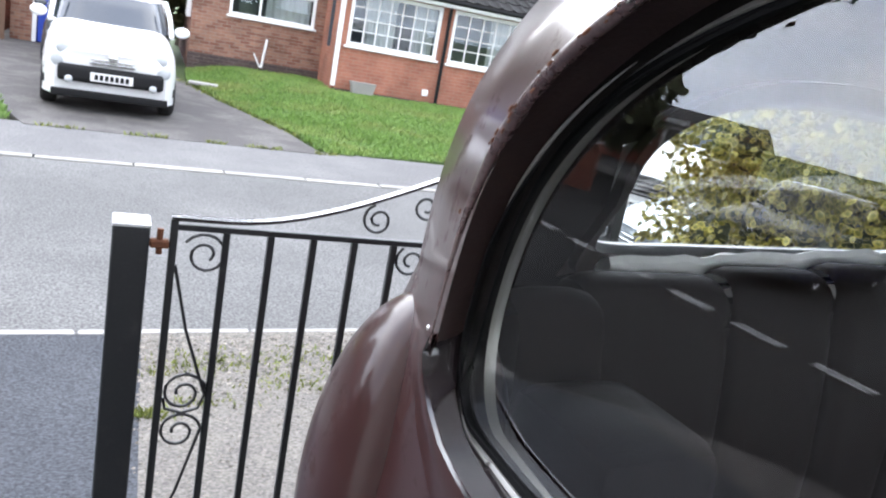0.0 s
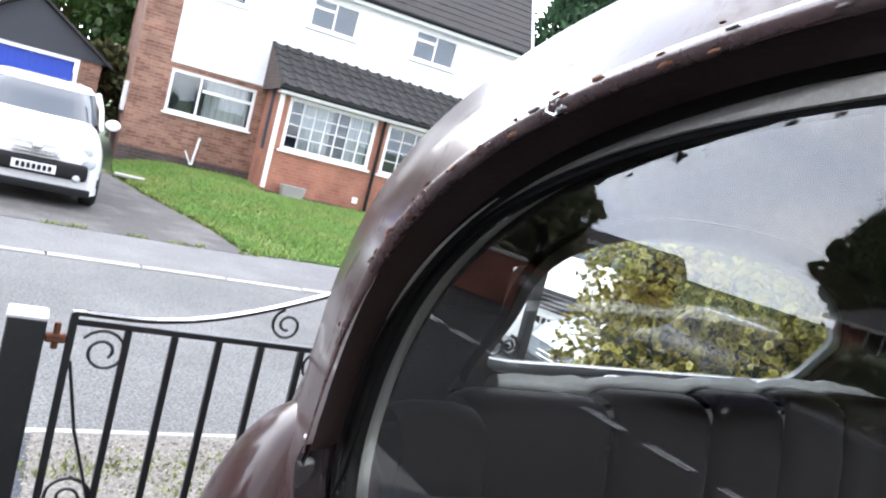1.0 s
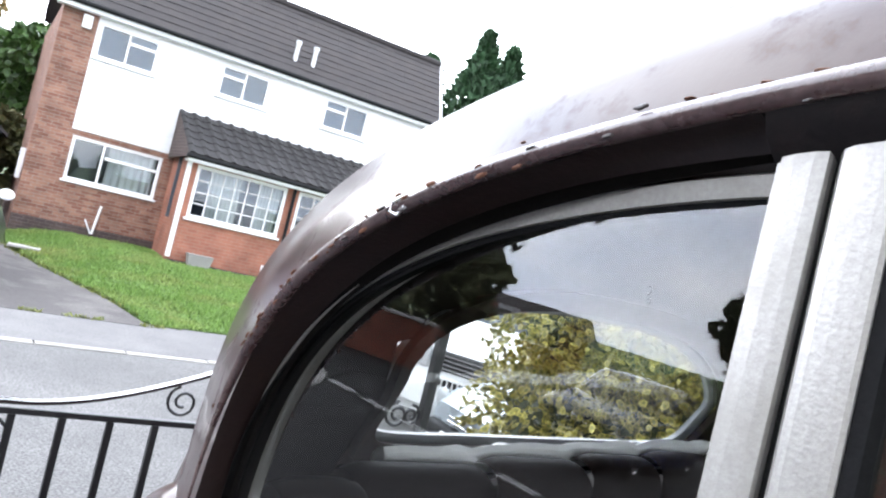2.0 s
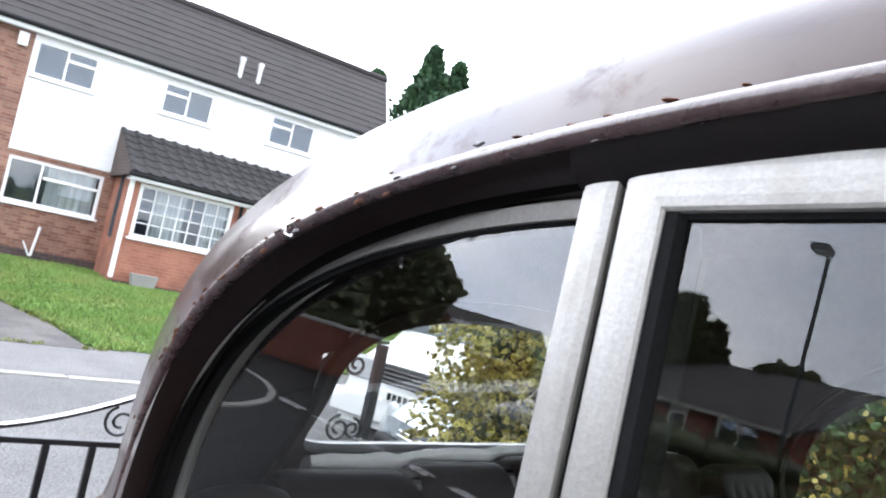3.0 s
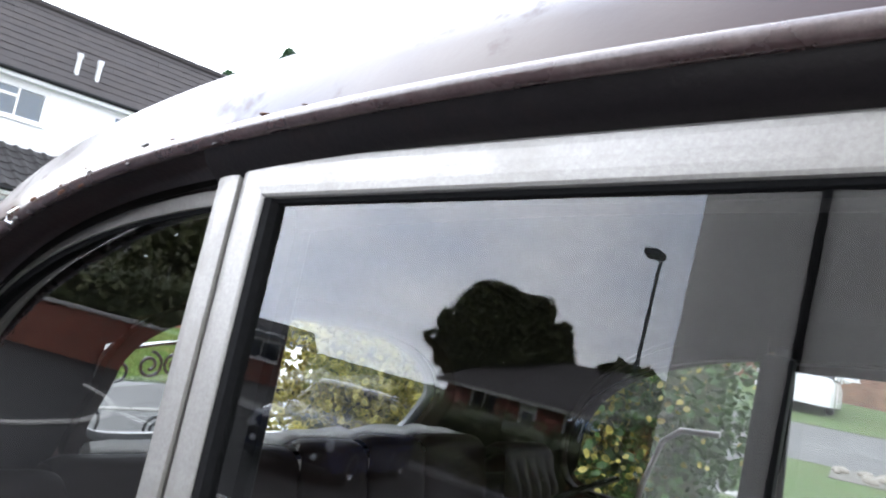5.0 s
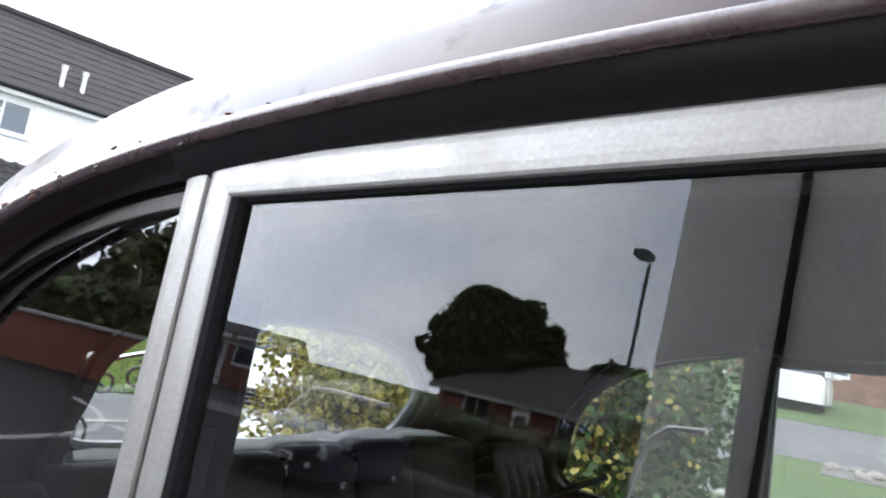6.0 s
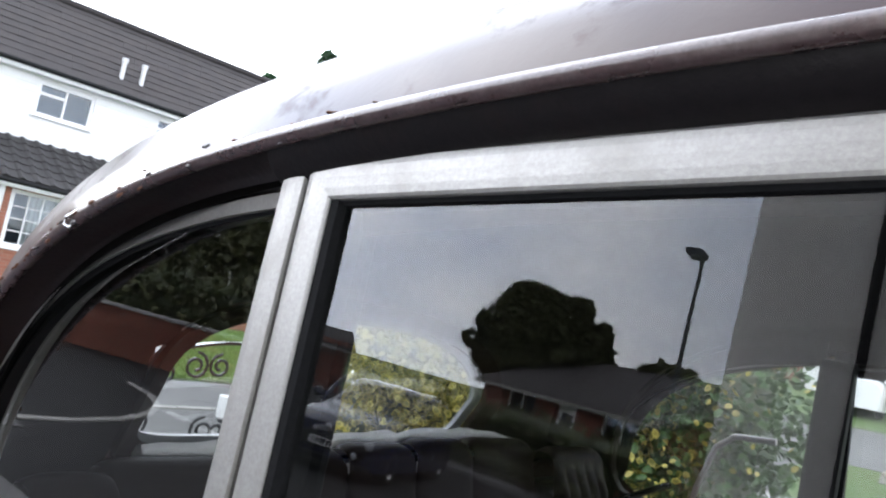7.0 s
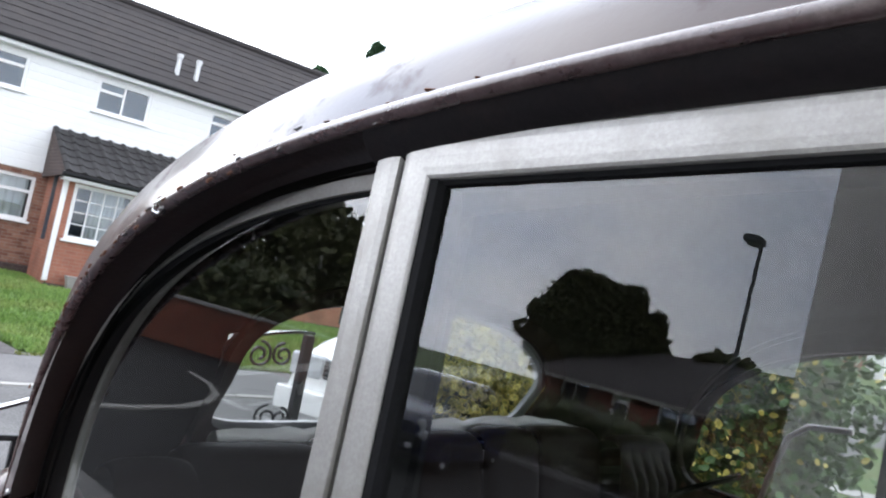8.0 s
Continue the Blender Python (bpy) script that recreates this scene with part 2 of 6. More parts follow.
BRICK2 = brick_mat("porch_brick", (0.33, 0.130, 0.085), (0.29, 0.110, 0.072), (0.31, 0.20, 0.15))
BRICK3 = brick_mat("dark_red_brick", (0.20, 0.055, 0.035), (0.24, 0.075, 0.045), (0.18, 0.13, 0.11))
PLINTH = brick_mat("dark_plinth_brick", (0.075, 0.05, 0.045), (0.055, 0.04, 0.04), (0.12, 0.1, 0.09))
WHITE = mat("white_upvc", (0.80, 0.80, 0.80), 0.35, var=0.06, scale=3, fine=60, bump=0.02)
BOARD = mat("white_cladding", (0.80, 0.80, 0.79), 0.5, var=0.07, scale=1.5, fine=30, bump=0.05, col2=(0.72, 0.72, 0.70), patch=(0.5, 0.75))
TILE = mat("brown_roof_tile", (0.034, 0.029, 0.029), 0.85, var=0.4, scale=1.6, fine=50, bump=0.4, depth=0.006, col2=(0.058, 0.049, 0.046), island=0.06)
TILE2 = mat("dark_porch_tile", (0.018, 0.0165, 0.017), 0.8, var=0.4, scale=2, fine=50, bump=0.4, depth=0.006, col2=(0.03, 0.027, 0.026), island=-0.3)
# blue tint stands in for the sky mirrored in the panes
PANE = glass_mat("sky_tinted_window_glass", (0.62, 0.72, 0.80), 0.085)
PANELOW = glass_mat("low_window_glass", (0.8, 0.84, 0.85), 0.07)
# room gloom and a little mirrored sky blue are put into this colour
DIM = mat("unlit_room_tone", (0.075, 0.09, 0.11), 0.9, var=0.4, scale=0.8, fine=20, bump=0, col2=(0.16, 0.15, 0.14), patch=(0.5, 0.7))
CURTAIN = mat("pale_curtain", (0.62, 0.60, 0.58), 0.9, var=0.2, scale=2, fine=30, bump=0.2, stretch=(8, 8, 0.3))
BLACKIRON = mat("black_gate_paint", (0.012, 0.013, 0.015), 0.38, var=0.4, scale=30, fine=220, bump=0.3, depth=0.0015, col2=(0.03, 0.028, 0.028), patch=(0.55, 0.75))
WETIRON = mat("wet_black_paint", (0.014, 0.015, 0.017), 0.16, var=0.3, scale=30, fine=220, bump=0.15, depth=0.0008, coat=1.0, spec=0.8, rvar=0.08)
GALV = mat("galvanised_cap", (0.62, 0.62, 0.62), 0.45, metal=0.6, var=0.2, scale=30, fine=200)
BLUEDOOR = mat("blue_garage_door", (0.018, 0.06, 0.42), 0.45, var=0.15, scale=2, fine=60, bump=0.05)
SLATE = mat("dark_garage_cladding", (0.045, 0.047, 0.056), 0.8, var=0.3, scale=3, fine=40, bump=0.3, depth=0.005)
CARWHITE = mat("white_car_paint", (0.80, 0.80, 0.80), 0.25, var=0.04, scale=2, fine=40, bump=0, coat=0.6)
CARSILVER = mat("silver_car_paint", (0.50, 0.55, 0.60), 0.28, metal=0.4, var=0.06, scale=2, fine=40, bump=0, coat=0.6)
CARBLUE = mat("navy_car_paint", (0.012, 0.016, 0.05), 0.22, var=0.1, scale=2, fine=40, bump=0, coat=0.7)
CARGREY = mat("grey_car_paint", (0.06, 0.065, 0.075), 0.25, var=0.1, scale=2, fine=40, bump=0, coat=0.7)
BLACKPL = mat("black_plastic", (0.014, 0.014, 0.015), 0.55, var=0.25, scale=8, fine=150, bump=0.1, spec=0.15)
TYRE = mat("tyre_rubber", (0.018, 0.018, 0.018), 0.85, var=0.3, scale=15, fine=150, bump=0.3)
RIM = mat("alloy_rim", (0.55, 0.55, 0.56), 0.3, metal=0.9, var=0.1, scale=8, fine=90)
DARKGLASS = mat("dark_car_glass", (0.035, 0.042, 0.055), 0.06, var=0.1, scale=2, fine=30, bump=0, spec=0.5)
LAMP = mat("headlamp_glass", (0.46, 0.48, 0.50), 0.12, var=0.2, scale=25, fine=90, bump=0, spec=0.8)
PLATE = mat("number_plate", (0.78, 0.78, 0.76), 0.4, var=0.05, scale=5, fine=50, bump=0)
BARK = mat("bark", (0.09, 0.065, 0.045), 0.95, var=0.5, scale=6, fine=40, bump=0.8, depth=0.02)
RENDERWALL = mat("grey_rendered_wall", (0.66, 0.635, 0.585), 0.9, var=0.15, scale=1.5, fine=130, bump=0.4, depth=0.003)
POLE = mat("lamp_post_steel", (0.07, 0.08, 0.085), 0.6, metal=0.3, var=0.2, scale=4, fine=90)
STONE = mat("pale_stone", (0.30, 0.27, 0.23), 0.9, var=0.4, scale=5, fine=60, bump=0.5, depth=0.01)
VARIEG = leaf_mat("variegated_leaf", (0.17, 0.165, 0.030), (0.42, 0.36, 0.085), rim=0.62)
GREENLEAF = leaf_mat("green_leaf", (0.035, 0.085, 0.016), (0.06, 0.12, 0.025), 0.5)
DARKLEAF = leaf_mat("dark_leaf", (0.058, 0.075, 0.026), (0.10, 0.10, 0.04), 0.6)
CYPRESS = leaf_mat("cypress_green", (0.02, 0.06, 0.022), (0.03, 0.075, 0.03), 0.7)
HEDGEGREEN = leaf_mat("hedge_green_leaf", (0.03, 0.075, 0.018), (0.05, 0.105, 0.022), 0.45)
YELLOWLEAF = leaf_mat("yellow_leaf", (0.24, 0.21, 0.04), (0.36, 0.30, 0.07), 0.5)
AUTUMN = leaf_mat("autumn_leaf", (0.10, 0.09, 0.02), (0.20, 0.11, 0.03), 0.6)


# ---------------------------------------------------------------- mesh helpers
def mesh_ob(name, bm, material, smooth=False):
    me = bpy.data.meshes.new(name)
    bmesh.ops.recalc_face_normals(bm, faces=bm.faces)
    bm.to_mesh(me)
    bm.free()
    for m in material if isinstance(material, (list, tuple)) else [material]:
        me.materials.append(m)
    if smooth:
        me.shade_smooth()
        me.set_sharp_from_angle(angle=radians(38))
    return new(name, me)


def part(name, bm, material, parent, label="", smooth=False):
    ob = mesh_ob(name, bm, material, smooth)
    ob.parent = parent
    if label:
        tagged(ob, label)
    return ob


def thing(name, label, category, m=None, group="", kind=""):
    ob = new(name)
    if m is not None:
        ob.matrix_world = m
    return tagged(ob, label, category, group, kind)


def box(x0, x1, y0, y1, z0, z1, bevel=0.0, bm=None, seg=1):
    b = bmesh.new()
    bmesh.ops.create_cube(b, size=1)
    bmesh.ops.transform(b, matrix=Matrix.LocRotScale(((x0 + x1) / 2, (y0 + y1) / 2, (z0 + z1) / 2), None, (abs(x1 - x0), abs(y1 - y0), abs(z1 - z0))), verts=b.verts)
    if bevel:
        bmesh.ops.bevel(b, geom=b.edges[:], offset=bevel, segments=seg, affect="EDGES", profile=0.7)
    return join(bm, b) if bm is not None else b


def join(bm, other):
    me = bpy.data.meshes.new("tmp")
    other.to_mesh(me)
    other.free()
    bm.from_mesh(me)
    bpy.data.meshes.remove(me)
    return bm


def tube(points, r, sides=8, bm=None, closed=False, flat=1.0):
    """A round bar along points; r a number or one per point."""
    b = bm if bm is not None else bmesh.new()
    pts = [Vector(p) for p in points]
    rings = []
    for i, p in enumerate(pts):
        a = pts[(i - 1) % len(pts)] if closed or i else p
        c = pts[(i + 1) % len(pts)] if closed or i < len(pts) - 1 else p
        d = (c - a).normalized()
        ref = Vector((0, 0, 1)) if abs(d.z) < 0.9 else Vector((0, 1, 0))
        u = d.cross(ref).normalized()
        v = u.cross(d)
        rad = r[i] if isinstance(r, (list, tuple)) else r
        rings.append([b.verts.new(p + rad * (math.cos(k * math.tau / sides) * u + flat * math.sin(k * math.tau / sides) * v)) for k in range(sides)])
    n = len(rings)
    for i in range(n if closed else n - 1):
        for k in range(sides):
            b.faces.new((rings[i][k], rings[i][(k + 1) % sides], rings[(i + 1) % n][(k + 1) % sides], rings[(i + 1) % n][k]))
    if not closed:
        b.faces.new(rings[0])
        b.faces.new(rings[-1][::-1])
    return b


def loft(rings, bm=None, closed=True, caps=False):
    """Faces between rows of points, all of one length."""
    b = bm if bm is not None else bmesh.new()
    vs = [[b.verts.new(p) for p in ring] for ring in rings]
    for i in range(len(vs) - 1):
        n = len(vs[i])
        for k in range(n if closed else n - 1):
            b.faces.new((vs[i][k], vs[i][(k + 1) % n], vs[i + 1][(k + 1) % n], vs[i + 1][k]))
    if caps:
        b.faces.new(vs[0][::-1])
        b.faces.new(vs[-1])
    return b


def slab(outline, z0, z1, bm=None):
    """A flat piece with an outline in plan."""
    b = bm if bm is not None else bmesh.new()
    lo = [b.verts.new((x, y, z0)) for x, y in outline]
    hi = [b.verts.new((x, y, z1)) for x, y in outline]
    n = len(lo)
    b.faces.new(hi)
    b.faces.new(lo[::-1])
    for k in range(n):
        b.faces.new((lo[k], lo[(k + 1) % n], hi[(k + 1) % n], hi[k]))
    return b


def leaves(name, spots, size, material, parent=None, rng=None, droop=0.3, narrow=0.5, kind="stuff"):
    """Many small folded leaves, one at each spot (place, outward direction)."""
    rng = rng or random.Random(4)
    vs, fs, uv = [], [], []
    for p, d in spots:
        s = size * rng.uniform(0.65, 1.3)
        a = Vector((rng.gauss(0, 1), rng.gauss(0, 1), rng.gauss(0, 1) - droop)) * 0.75 + Vector(d)
        a.normalize()
        side = a.cross(Vector((rng.gauss(0, 1), rng.gauss(0, 1), rng.gauss(0, 1)))).normalized()
        up = side.cross(a)
        w = s * narrow * 0.5
        base = len(vs)
        p = Vector(p)
        mid = p + a * s * 0.5 - up * s * 0.10
        for q in (p, p + a * s * 0.3 + side * w, p + a * s * 0.72 + side * w * 0.8, p + a * s - up * s * 0.12, p + a * s * 0.72 - side * w * 0.8, p + a * s * 0.3 - side * w, mid):
            vs.append(q)
        for k in range(6):
            fs.append((base + k, base + (k + 1) % 6, base + 6))
            uv += [1, 0, 1, 0, 0, 0]
    me = bpy.data.meshes.new(name)
    me.from_pydata(vs, [], fs)
    lay = me.uv_layers.new(name="UVMap")
    lay.data.foreach_set("uv", uv)
    me.materials.append(material)
    me.shade_smooth()
    ob = new(name, me)
    ob.parent = parent
    if kind and parent is None:
        tagged(ob, kind=kind)
    return ob


def bars(parent, origin, right, up, count, width, height, material, name="plate_mark"):
    """Plain bars that stand for writing."""
    for k in range(count):
        b = bmesh.new()
        w = width / count
        o, r, u = Vector(origin), Vector(right), Vector(up)
        nrm = r.cross(u)
        c = [o + r * (k * w + w * 0.15) , o + r * (k * w + w * 0.85), o + r * (k * w + w * 0.85) + u * height, o + r * (k * w + w * 0.15) + u * height]
        loft([[q + nrm * 0.002 for q in c], [q + nrm * 0.005 for q in c]], b, caps=True)
        part(name, b, material, parent)


# ---------------------------------------------------------------- ground, roads, kerbs
ROAD_Z = -0.33
SKEW = 0.12        # the side road runs this much askew


def near_edge(x):
    """The near kerb: straight along the road, rounding the corner into the main road."""
    if x > -1.1:
        return 4.24 + SKEW * x
    return 1.2 + math.sqrt(max(0.0, 2.91 ** 2 - (x + 1.1) ** 2))


def near_z(x, y):
    """Height of the plot on which the old car stands: level, then ramping down to the kerb."""
    d = 4.24 + SKEW * x - y if x > -1.1 else 2.91 - math.hypot(x + 1.1, max(0.0, y - 1.2))
    t = min(1.0, max(0.0, d / 2.9))
    return ROAD_Z + 0.02 + (0.31 - 0.02) * t * t * (3 - 2 * t) + 0.02 * t


ground = mesh_ob("ground", slab([(-900, -900), (900, -900), (900, 900), (-900, 900)], -1.2, ROAD_Z - 0.06), SOIL)
tagged(ground, "wide level ground of rough grass", "ground", kind="structure")

bm = slab([(-2.5, 0.6), (90, 0.6), (90, 8.6 + 90 * SKEW), (-2.5, 8.6 - 2.5 * SKEW)], ROAD_Z - 0.2, ROAD_Z)
tagged(mesh_ob("road", bm, ASPHALT), "grey worn asphalt side road", "road", kind="structure")
bm = slab([(-14.0, -90), (-2.4, -90), (-2.4, 8.45), (-4.4, 9.0), (-5.6, 9.8), (-7.5, 11.6), (-14.0, 12.2)], ROAD_Z - 0.2, ROAD_Z + 0.004)
main_road = tagged(mesh_ob("main_road", bm, MAINROAD), "dark asphalt main road with dashed line", "road", kind="structure")

bm = slab([(-2.6, 8.62), (-4.4, 9.0), (-5.6, 9.8), (-7.5, 11.6), (-14.0, 12.2), (-30, 14), (-30, 60), (-3.4, 60), (-3.4, 18)], ROAD_Z - 0.2, ROAD_Z + 0.022)
tagged(mesh_ob("corner_pavement", bm, MAINROAD), "grey asphalt pavement round the corner", "pavement", kind="structure")

# dashed double line across the mouth of the side road
for k in range(12):
    y0 = 0.83 + k * 0.985
    x0 = -6.20
    for off in (0.0, 0.12):
        dash = slab([(x0 - off, y0), (x0 - off + 0.055, y0), (x0 - off + 0.06, y0 + 0.62), (x0 - off + 0.005, y0 + 0.62)], ROAD_Z + 0.006, ROAD_Z + 0.011)
        ob = mesh_ob("road_marking", dash, LINE)
        ob.parent = main_road

# near plot: drive, darker patch and gritty verge
def sheet(name, xs, ys, zf, material, label, clip=None, skew=0.0):
    b = bmesh.new()
    grid = {}
    for i, x in enumerate(xs):
        for j, y in enumerate(ys):
            grid[i, j] = b.verts.new((x, min(y, clip(x)) if clip else y + skew * x, 0))
            v = grid[i, j]
            v.co.z = zf(v.co.x, v.co.y)
    for i in range(len(xs) - 1):
        for j in range(len(ys) - 1):
            b.faces.new((grid[i, j], grid[i + 1, j], grid[i + 1, j + 1], grid[i, j + 1]))
    r = bmesh.ops.extrude_face_region(b, geom=b.faces[:])
    bmesh.ops.translate(b, vec=(0, 0, -0.5), verts=[g for g in r["geom"] if isinstance(g, bmesh.types.BMVert)])
    ob = mesh_ob(name, b, material)
    return tagged(ob, label, "pavement", kind="structure")


sheet("driveway", [-4.4 + 0.2 * k for k in range(40)], [-9 + 0.25 * k for k in range(54)], near_z, DRIVE,
      "worn grey asphalt driveway and pavement", clip=lambda x: near_edge(x) - 0.02)
sheet("tarmac_patch", [-2.93 + 0.2 * k for k in range(17)], [-3 + 0.2 * k for k in range(37)], lambda x, y: near_z(x, y) + 0.006, PATCH,
      "darker newer tarmac patch beside the gate post", clip=lambda x: near_edge(x) - 0.03)
sheet("grit_verge", [0.27 + 0.15 * k for k in range(24)], [1.0 + 0.18 * k for k in range(22)], lambda x, y: near_z(x, y) + 0.008, GRAVEL,
      "strip of loose grit and moss behind the kerb", clip=lambda x: near_edge(x) - 0.03)
front = sheet("front_garden", [3.5 + 0.5 * k for k in range(26)], [-12 + 0.5 * k for k in range(33)], lambda x, y: near_z(x, y) + 0.01, SOIL,
      "rough front lawn beyond the hedge", clip=lambda x: near_edge(x) - 0.05)

# darker copy of the kerb concrete; the corner's shadow is put into its colour
SHADEKERB = mat("shaded_kerb", (0.10, 0.095, 0.09), 0.9, var=0.4, scale=4, fine=120, bump=0.4, depth=0.004, spec=0.2)
kerb = thing("kerb", "pale concrete kerb stones along the road", "kerb", kind="structure")
stone_me = None
for row, (yy, zz, x0, x1) in enumerate(((4.24, 0.012, -0.95, 26), (8.6, 0.02, -2.6, 40))):
    x = x0
    while x < x1:
        if stone_me is None:
            b = box(0, 0.9, -0.06, 0.06, -0.2, 0, 0.008)
            stone_me = bpy.data.meshes.new("kerb_stone")
            b.to_mesh(stone_me)
            b.free()
            stone_me.materials.append(KERB)
        ob = new("kerb_stone", stone_me)
        ob.parent = kerb
        ob.location = (x, yy + SKEW * x, ROAD_Z + zz + random.uniform(-0.003, 0.003))
        ob.rotation_euler.z = math.atan(SKEW)
        x += 0.912
for k in range(6):
    a = radians(93 + 14 * k)
    ob = new("kerb_stone", stone_me)
    ob.parent = kerb
    ob.matrix_basis = pose(-1.1 + 2.91 * math.cos(a), 1.2 + 2.91 * math.sin(a), ROAD_Z + 0.015, 0, 0, 93 + 14 * k + 97) @ Matrix.Diagonal((0.83, 1, 1, 1))
    ob.material_slots[0].link = "OBJECT"
    ob.material_slots[0].material = SHADEKERB
for k in range(7):
    a = radians(-80 - 14 * k)
    ob = new("kerb_stone", stone_me)
    ob.parent = kerb
    ob.matrix_basis = pose(-2.9 + 3.9 * math.cos(a), 12.6 + 3.9 * math.sin(a), ROAD_Z + 0.03, 0, 0, -80 - 14 * k - 97) @ Matrix.Diagonal((1.05, 1, 1, 1))


def far_z(x, y):
    """Opposite side: pavement level, lawn rising a little to the house."""
    t = min(1.0, max(0.0, (y - 10.8) / 6.0))
    e = 2.72 - 0.32 * (y - 10.85) + 0.0045 * max(0.0, y - 10.85) ** 2
    u = min(1.0, max(0.0, (x - e - 0.05) / 1.9))
    return ROAD_Z + 0.02 + 0.26 * t * t * (3 - 2 * t) * u * u * (3 - 2 * u)


sheet("opposite_pavement", [-3.3 + 0.6 * k for k in range(70)], [8.66, 9.2, 9.8, 10.45], far_z, PAVE, "grey asphalt pavement with dropped kerb", skew=SKEW)
bm = slab([(-1.1, 10.15), (2.5, 10.55), (2.2, 12.3), (1.35, 15.0), (0.75, 18.0), (0.75, 27), (-3.4, 27), (-3.0, 16), (-2.2, 13.2)], ROAD_Z - 0.3, ROAD_Z + 0.026)
tagged(mesh_ob("opposite_driveway", bm, DRIVE), "stained grey asphalt driveway opposite", "driveway", kind="structure")


def lawn(name, outline, label):
    """A lawn sheet inside a plan outline, with blades standing on it."""
    def inside(x, y):
        hit = False
        for (xa, ya), (xb, yb) in zip(outline, outline[1:] + outline[:1]):
            if (ya > y) != (yb > y) and x < xa + (y - ya) / (yb - ya) * (xb - xa):
                hit = not hit
        return hit

    b = bmesh.new()
    xs, ys = [p[0] for p in outline], [p[1] for p in outline]
    st = 0.10
    grid = {}
    for i in range(int((max(xs) - min(xs)) / st) + 2):
        for j in range(int((max(ys) - min(ys)) / st) + 2):
            x, y = min(xs) + i * st, min(ys) + j * st
            if inside(x + 0.06 * noise.noise((x * 3, y * 3, 0)), y + 0.06 * noise.noise((x * 3, y * 3, 5))):
                grid[i, j] = b.verts.new((x, y, far_z(x, y) + 0.012 + 0.014 * noise.noise((x * 1.3, y * 1.3, 2))))
    top = []
    for i, j in list(grid):
        if (i + 1, j) in grid and (i, j + 1) in grid and (i + 1, j + 1) in grid:
            q = [grid[i, j], grid[i + 1, j], grid[i + 1, j + 1], grid[i, j + 1]]
            b.faces.new(q)
            top.append((st * st / 2, [q[0].co.copy(), q[1].co.copy(), q[2].co.copy()]))
            top.append((st * st / 2, [q[0].co.copy(), q[2].co.copy(), q[3].co.copy()]))
    r = bmesh.ops.extrude_face_region(b, geom=b.faces[:])
    bmesh.ops.translate(b, vec=(0, 0, -0.3), verts=[g for g in r["geom"] if isinstance(g, bmesh.types.BMVert)])
    ob = tagged(mesh_ob(name, b, SOIL), label, "lawn", kind="structure")
    rng = random.Random(7)
    vv, ff = [], []
    for area, vs in top:
        for _ in range(max(0, int(area * 1900 + rng.random()))):
            a, c = rng.random(), rng.random()
            if a + c > 1:
                a, c = 1 - a, 1 - c
            p = vs[0] + (vs[1] - vs[0]) * a + (vs[2] - vs[0]) * c
            clump = noise.noise(p * 0.9)
            h = rng.uniform(0.03, 0.085) * (1 + 0.6 * clump)
            th = rng.random() * math.tau
            w = Vector((math.cos(th), math.sin(th), 0)) * 0.012
            lean = Vector((rng.gauss(0, 0.03), rng.gauss(0, 0.03), h))
            base = len(vv)
            vv += [p - w, p + w, p + lean]
            ff.append((base, base + 1, base + 2))
    me = bpy.data.meshes.new("grass")
    me.from_pydata(vv, [], ff)
    me.materials.append(GRASS)
    g = new("grass", me)
    tagged(g, "short green lawn grass with yellowed patches", "grass", kind="stuff")
    return ob


lawn("lawn", [(2.5, 10.62), (4.4, 11.05), (12.5, 12.0), (12.5, 17.5), (4.0, 17.5), (4.0, 19.4), (0.95, 19.4), (0.85, 17.8), (1.35, 15.05), (2.2, 12.35)], "front lawn of the house opposite")
lawn("side_lawn", [(-1.2, 10.3), (-1.95, 13.4), (-2.8, 16.2), (-4.3, 16.5), (-4.3, 12.8), (-3.1, 10.1)], "small lawn beside the opposite drive")

# paving slab lying on the lawn edge
bm = box(-0.28, 0.28, -0.13, 0.13, 0, 0.05, 0.008)
ob = mesh_ob("paving_slab", bm, KERB)
ob.matrix_world = pose(1.22, 16.6, far_z(1.22, 16.6) + 0.05, 0, 0, -8)
tagged(ob, "loose pale concrete paving slab on the lawn", "paving slab")

# loose grit and moss on the verge, and in the road's edge
rng = random.Random(19)
vv, ff = [], []
for k in range(5200):
    x = rng.uniform(0.25, 2.6)
    y = near_edge(x) - 0.08 - abs(rng.gauss(0, 0.9))
    if y < 1.1:
        continue
    z = near_z(x, y) + 0.008
    r = rng.uniform(0.003, 0.011) * (1.4 if y > 3.4 else 1.0)
    a = rng.random() * math.tau
    base = len(vv)
    for j in range(5):
        t = a + j * math.tau / 5
        vv.append((x + r * math.cos(t) * rng.uniform(0.7, 1.2), y + r * math.sin(t) * rng.uniform(0.7, 1.2), z))
    vv.append((x, y, z + r * 0.7))
    ff += [(base + j, base + (j + 1) % 5, base + 5) for j in range(5)]
me = bpy.data.meshes.new("loose_stones")
me.from_pydata(vv, [], ff)
GRIT = mat("grit_stone", (0.21, 0.19, 0.165), 0.9, var=0.4, scale=20, fine=200, col2=(0.33, 0.30, 0.26), island=0.55)
me.materials.append(GRIT)
tagged(new("loose_stones", me), "loose pale grit on the verge by the gate", "gravel", kind="stuff")
MOSS = mat("moss_tuft", (0.16, 0.20, 0.04), 0.8, var=0.4, scale=30, fine=200, island=0.4, col2=(0.26, 0.24, 0.06))
vv, ff = [], []
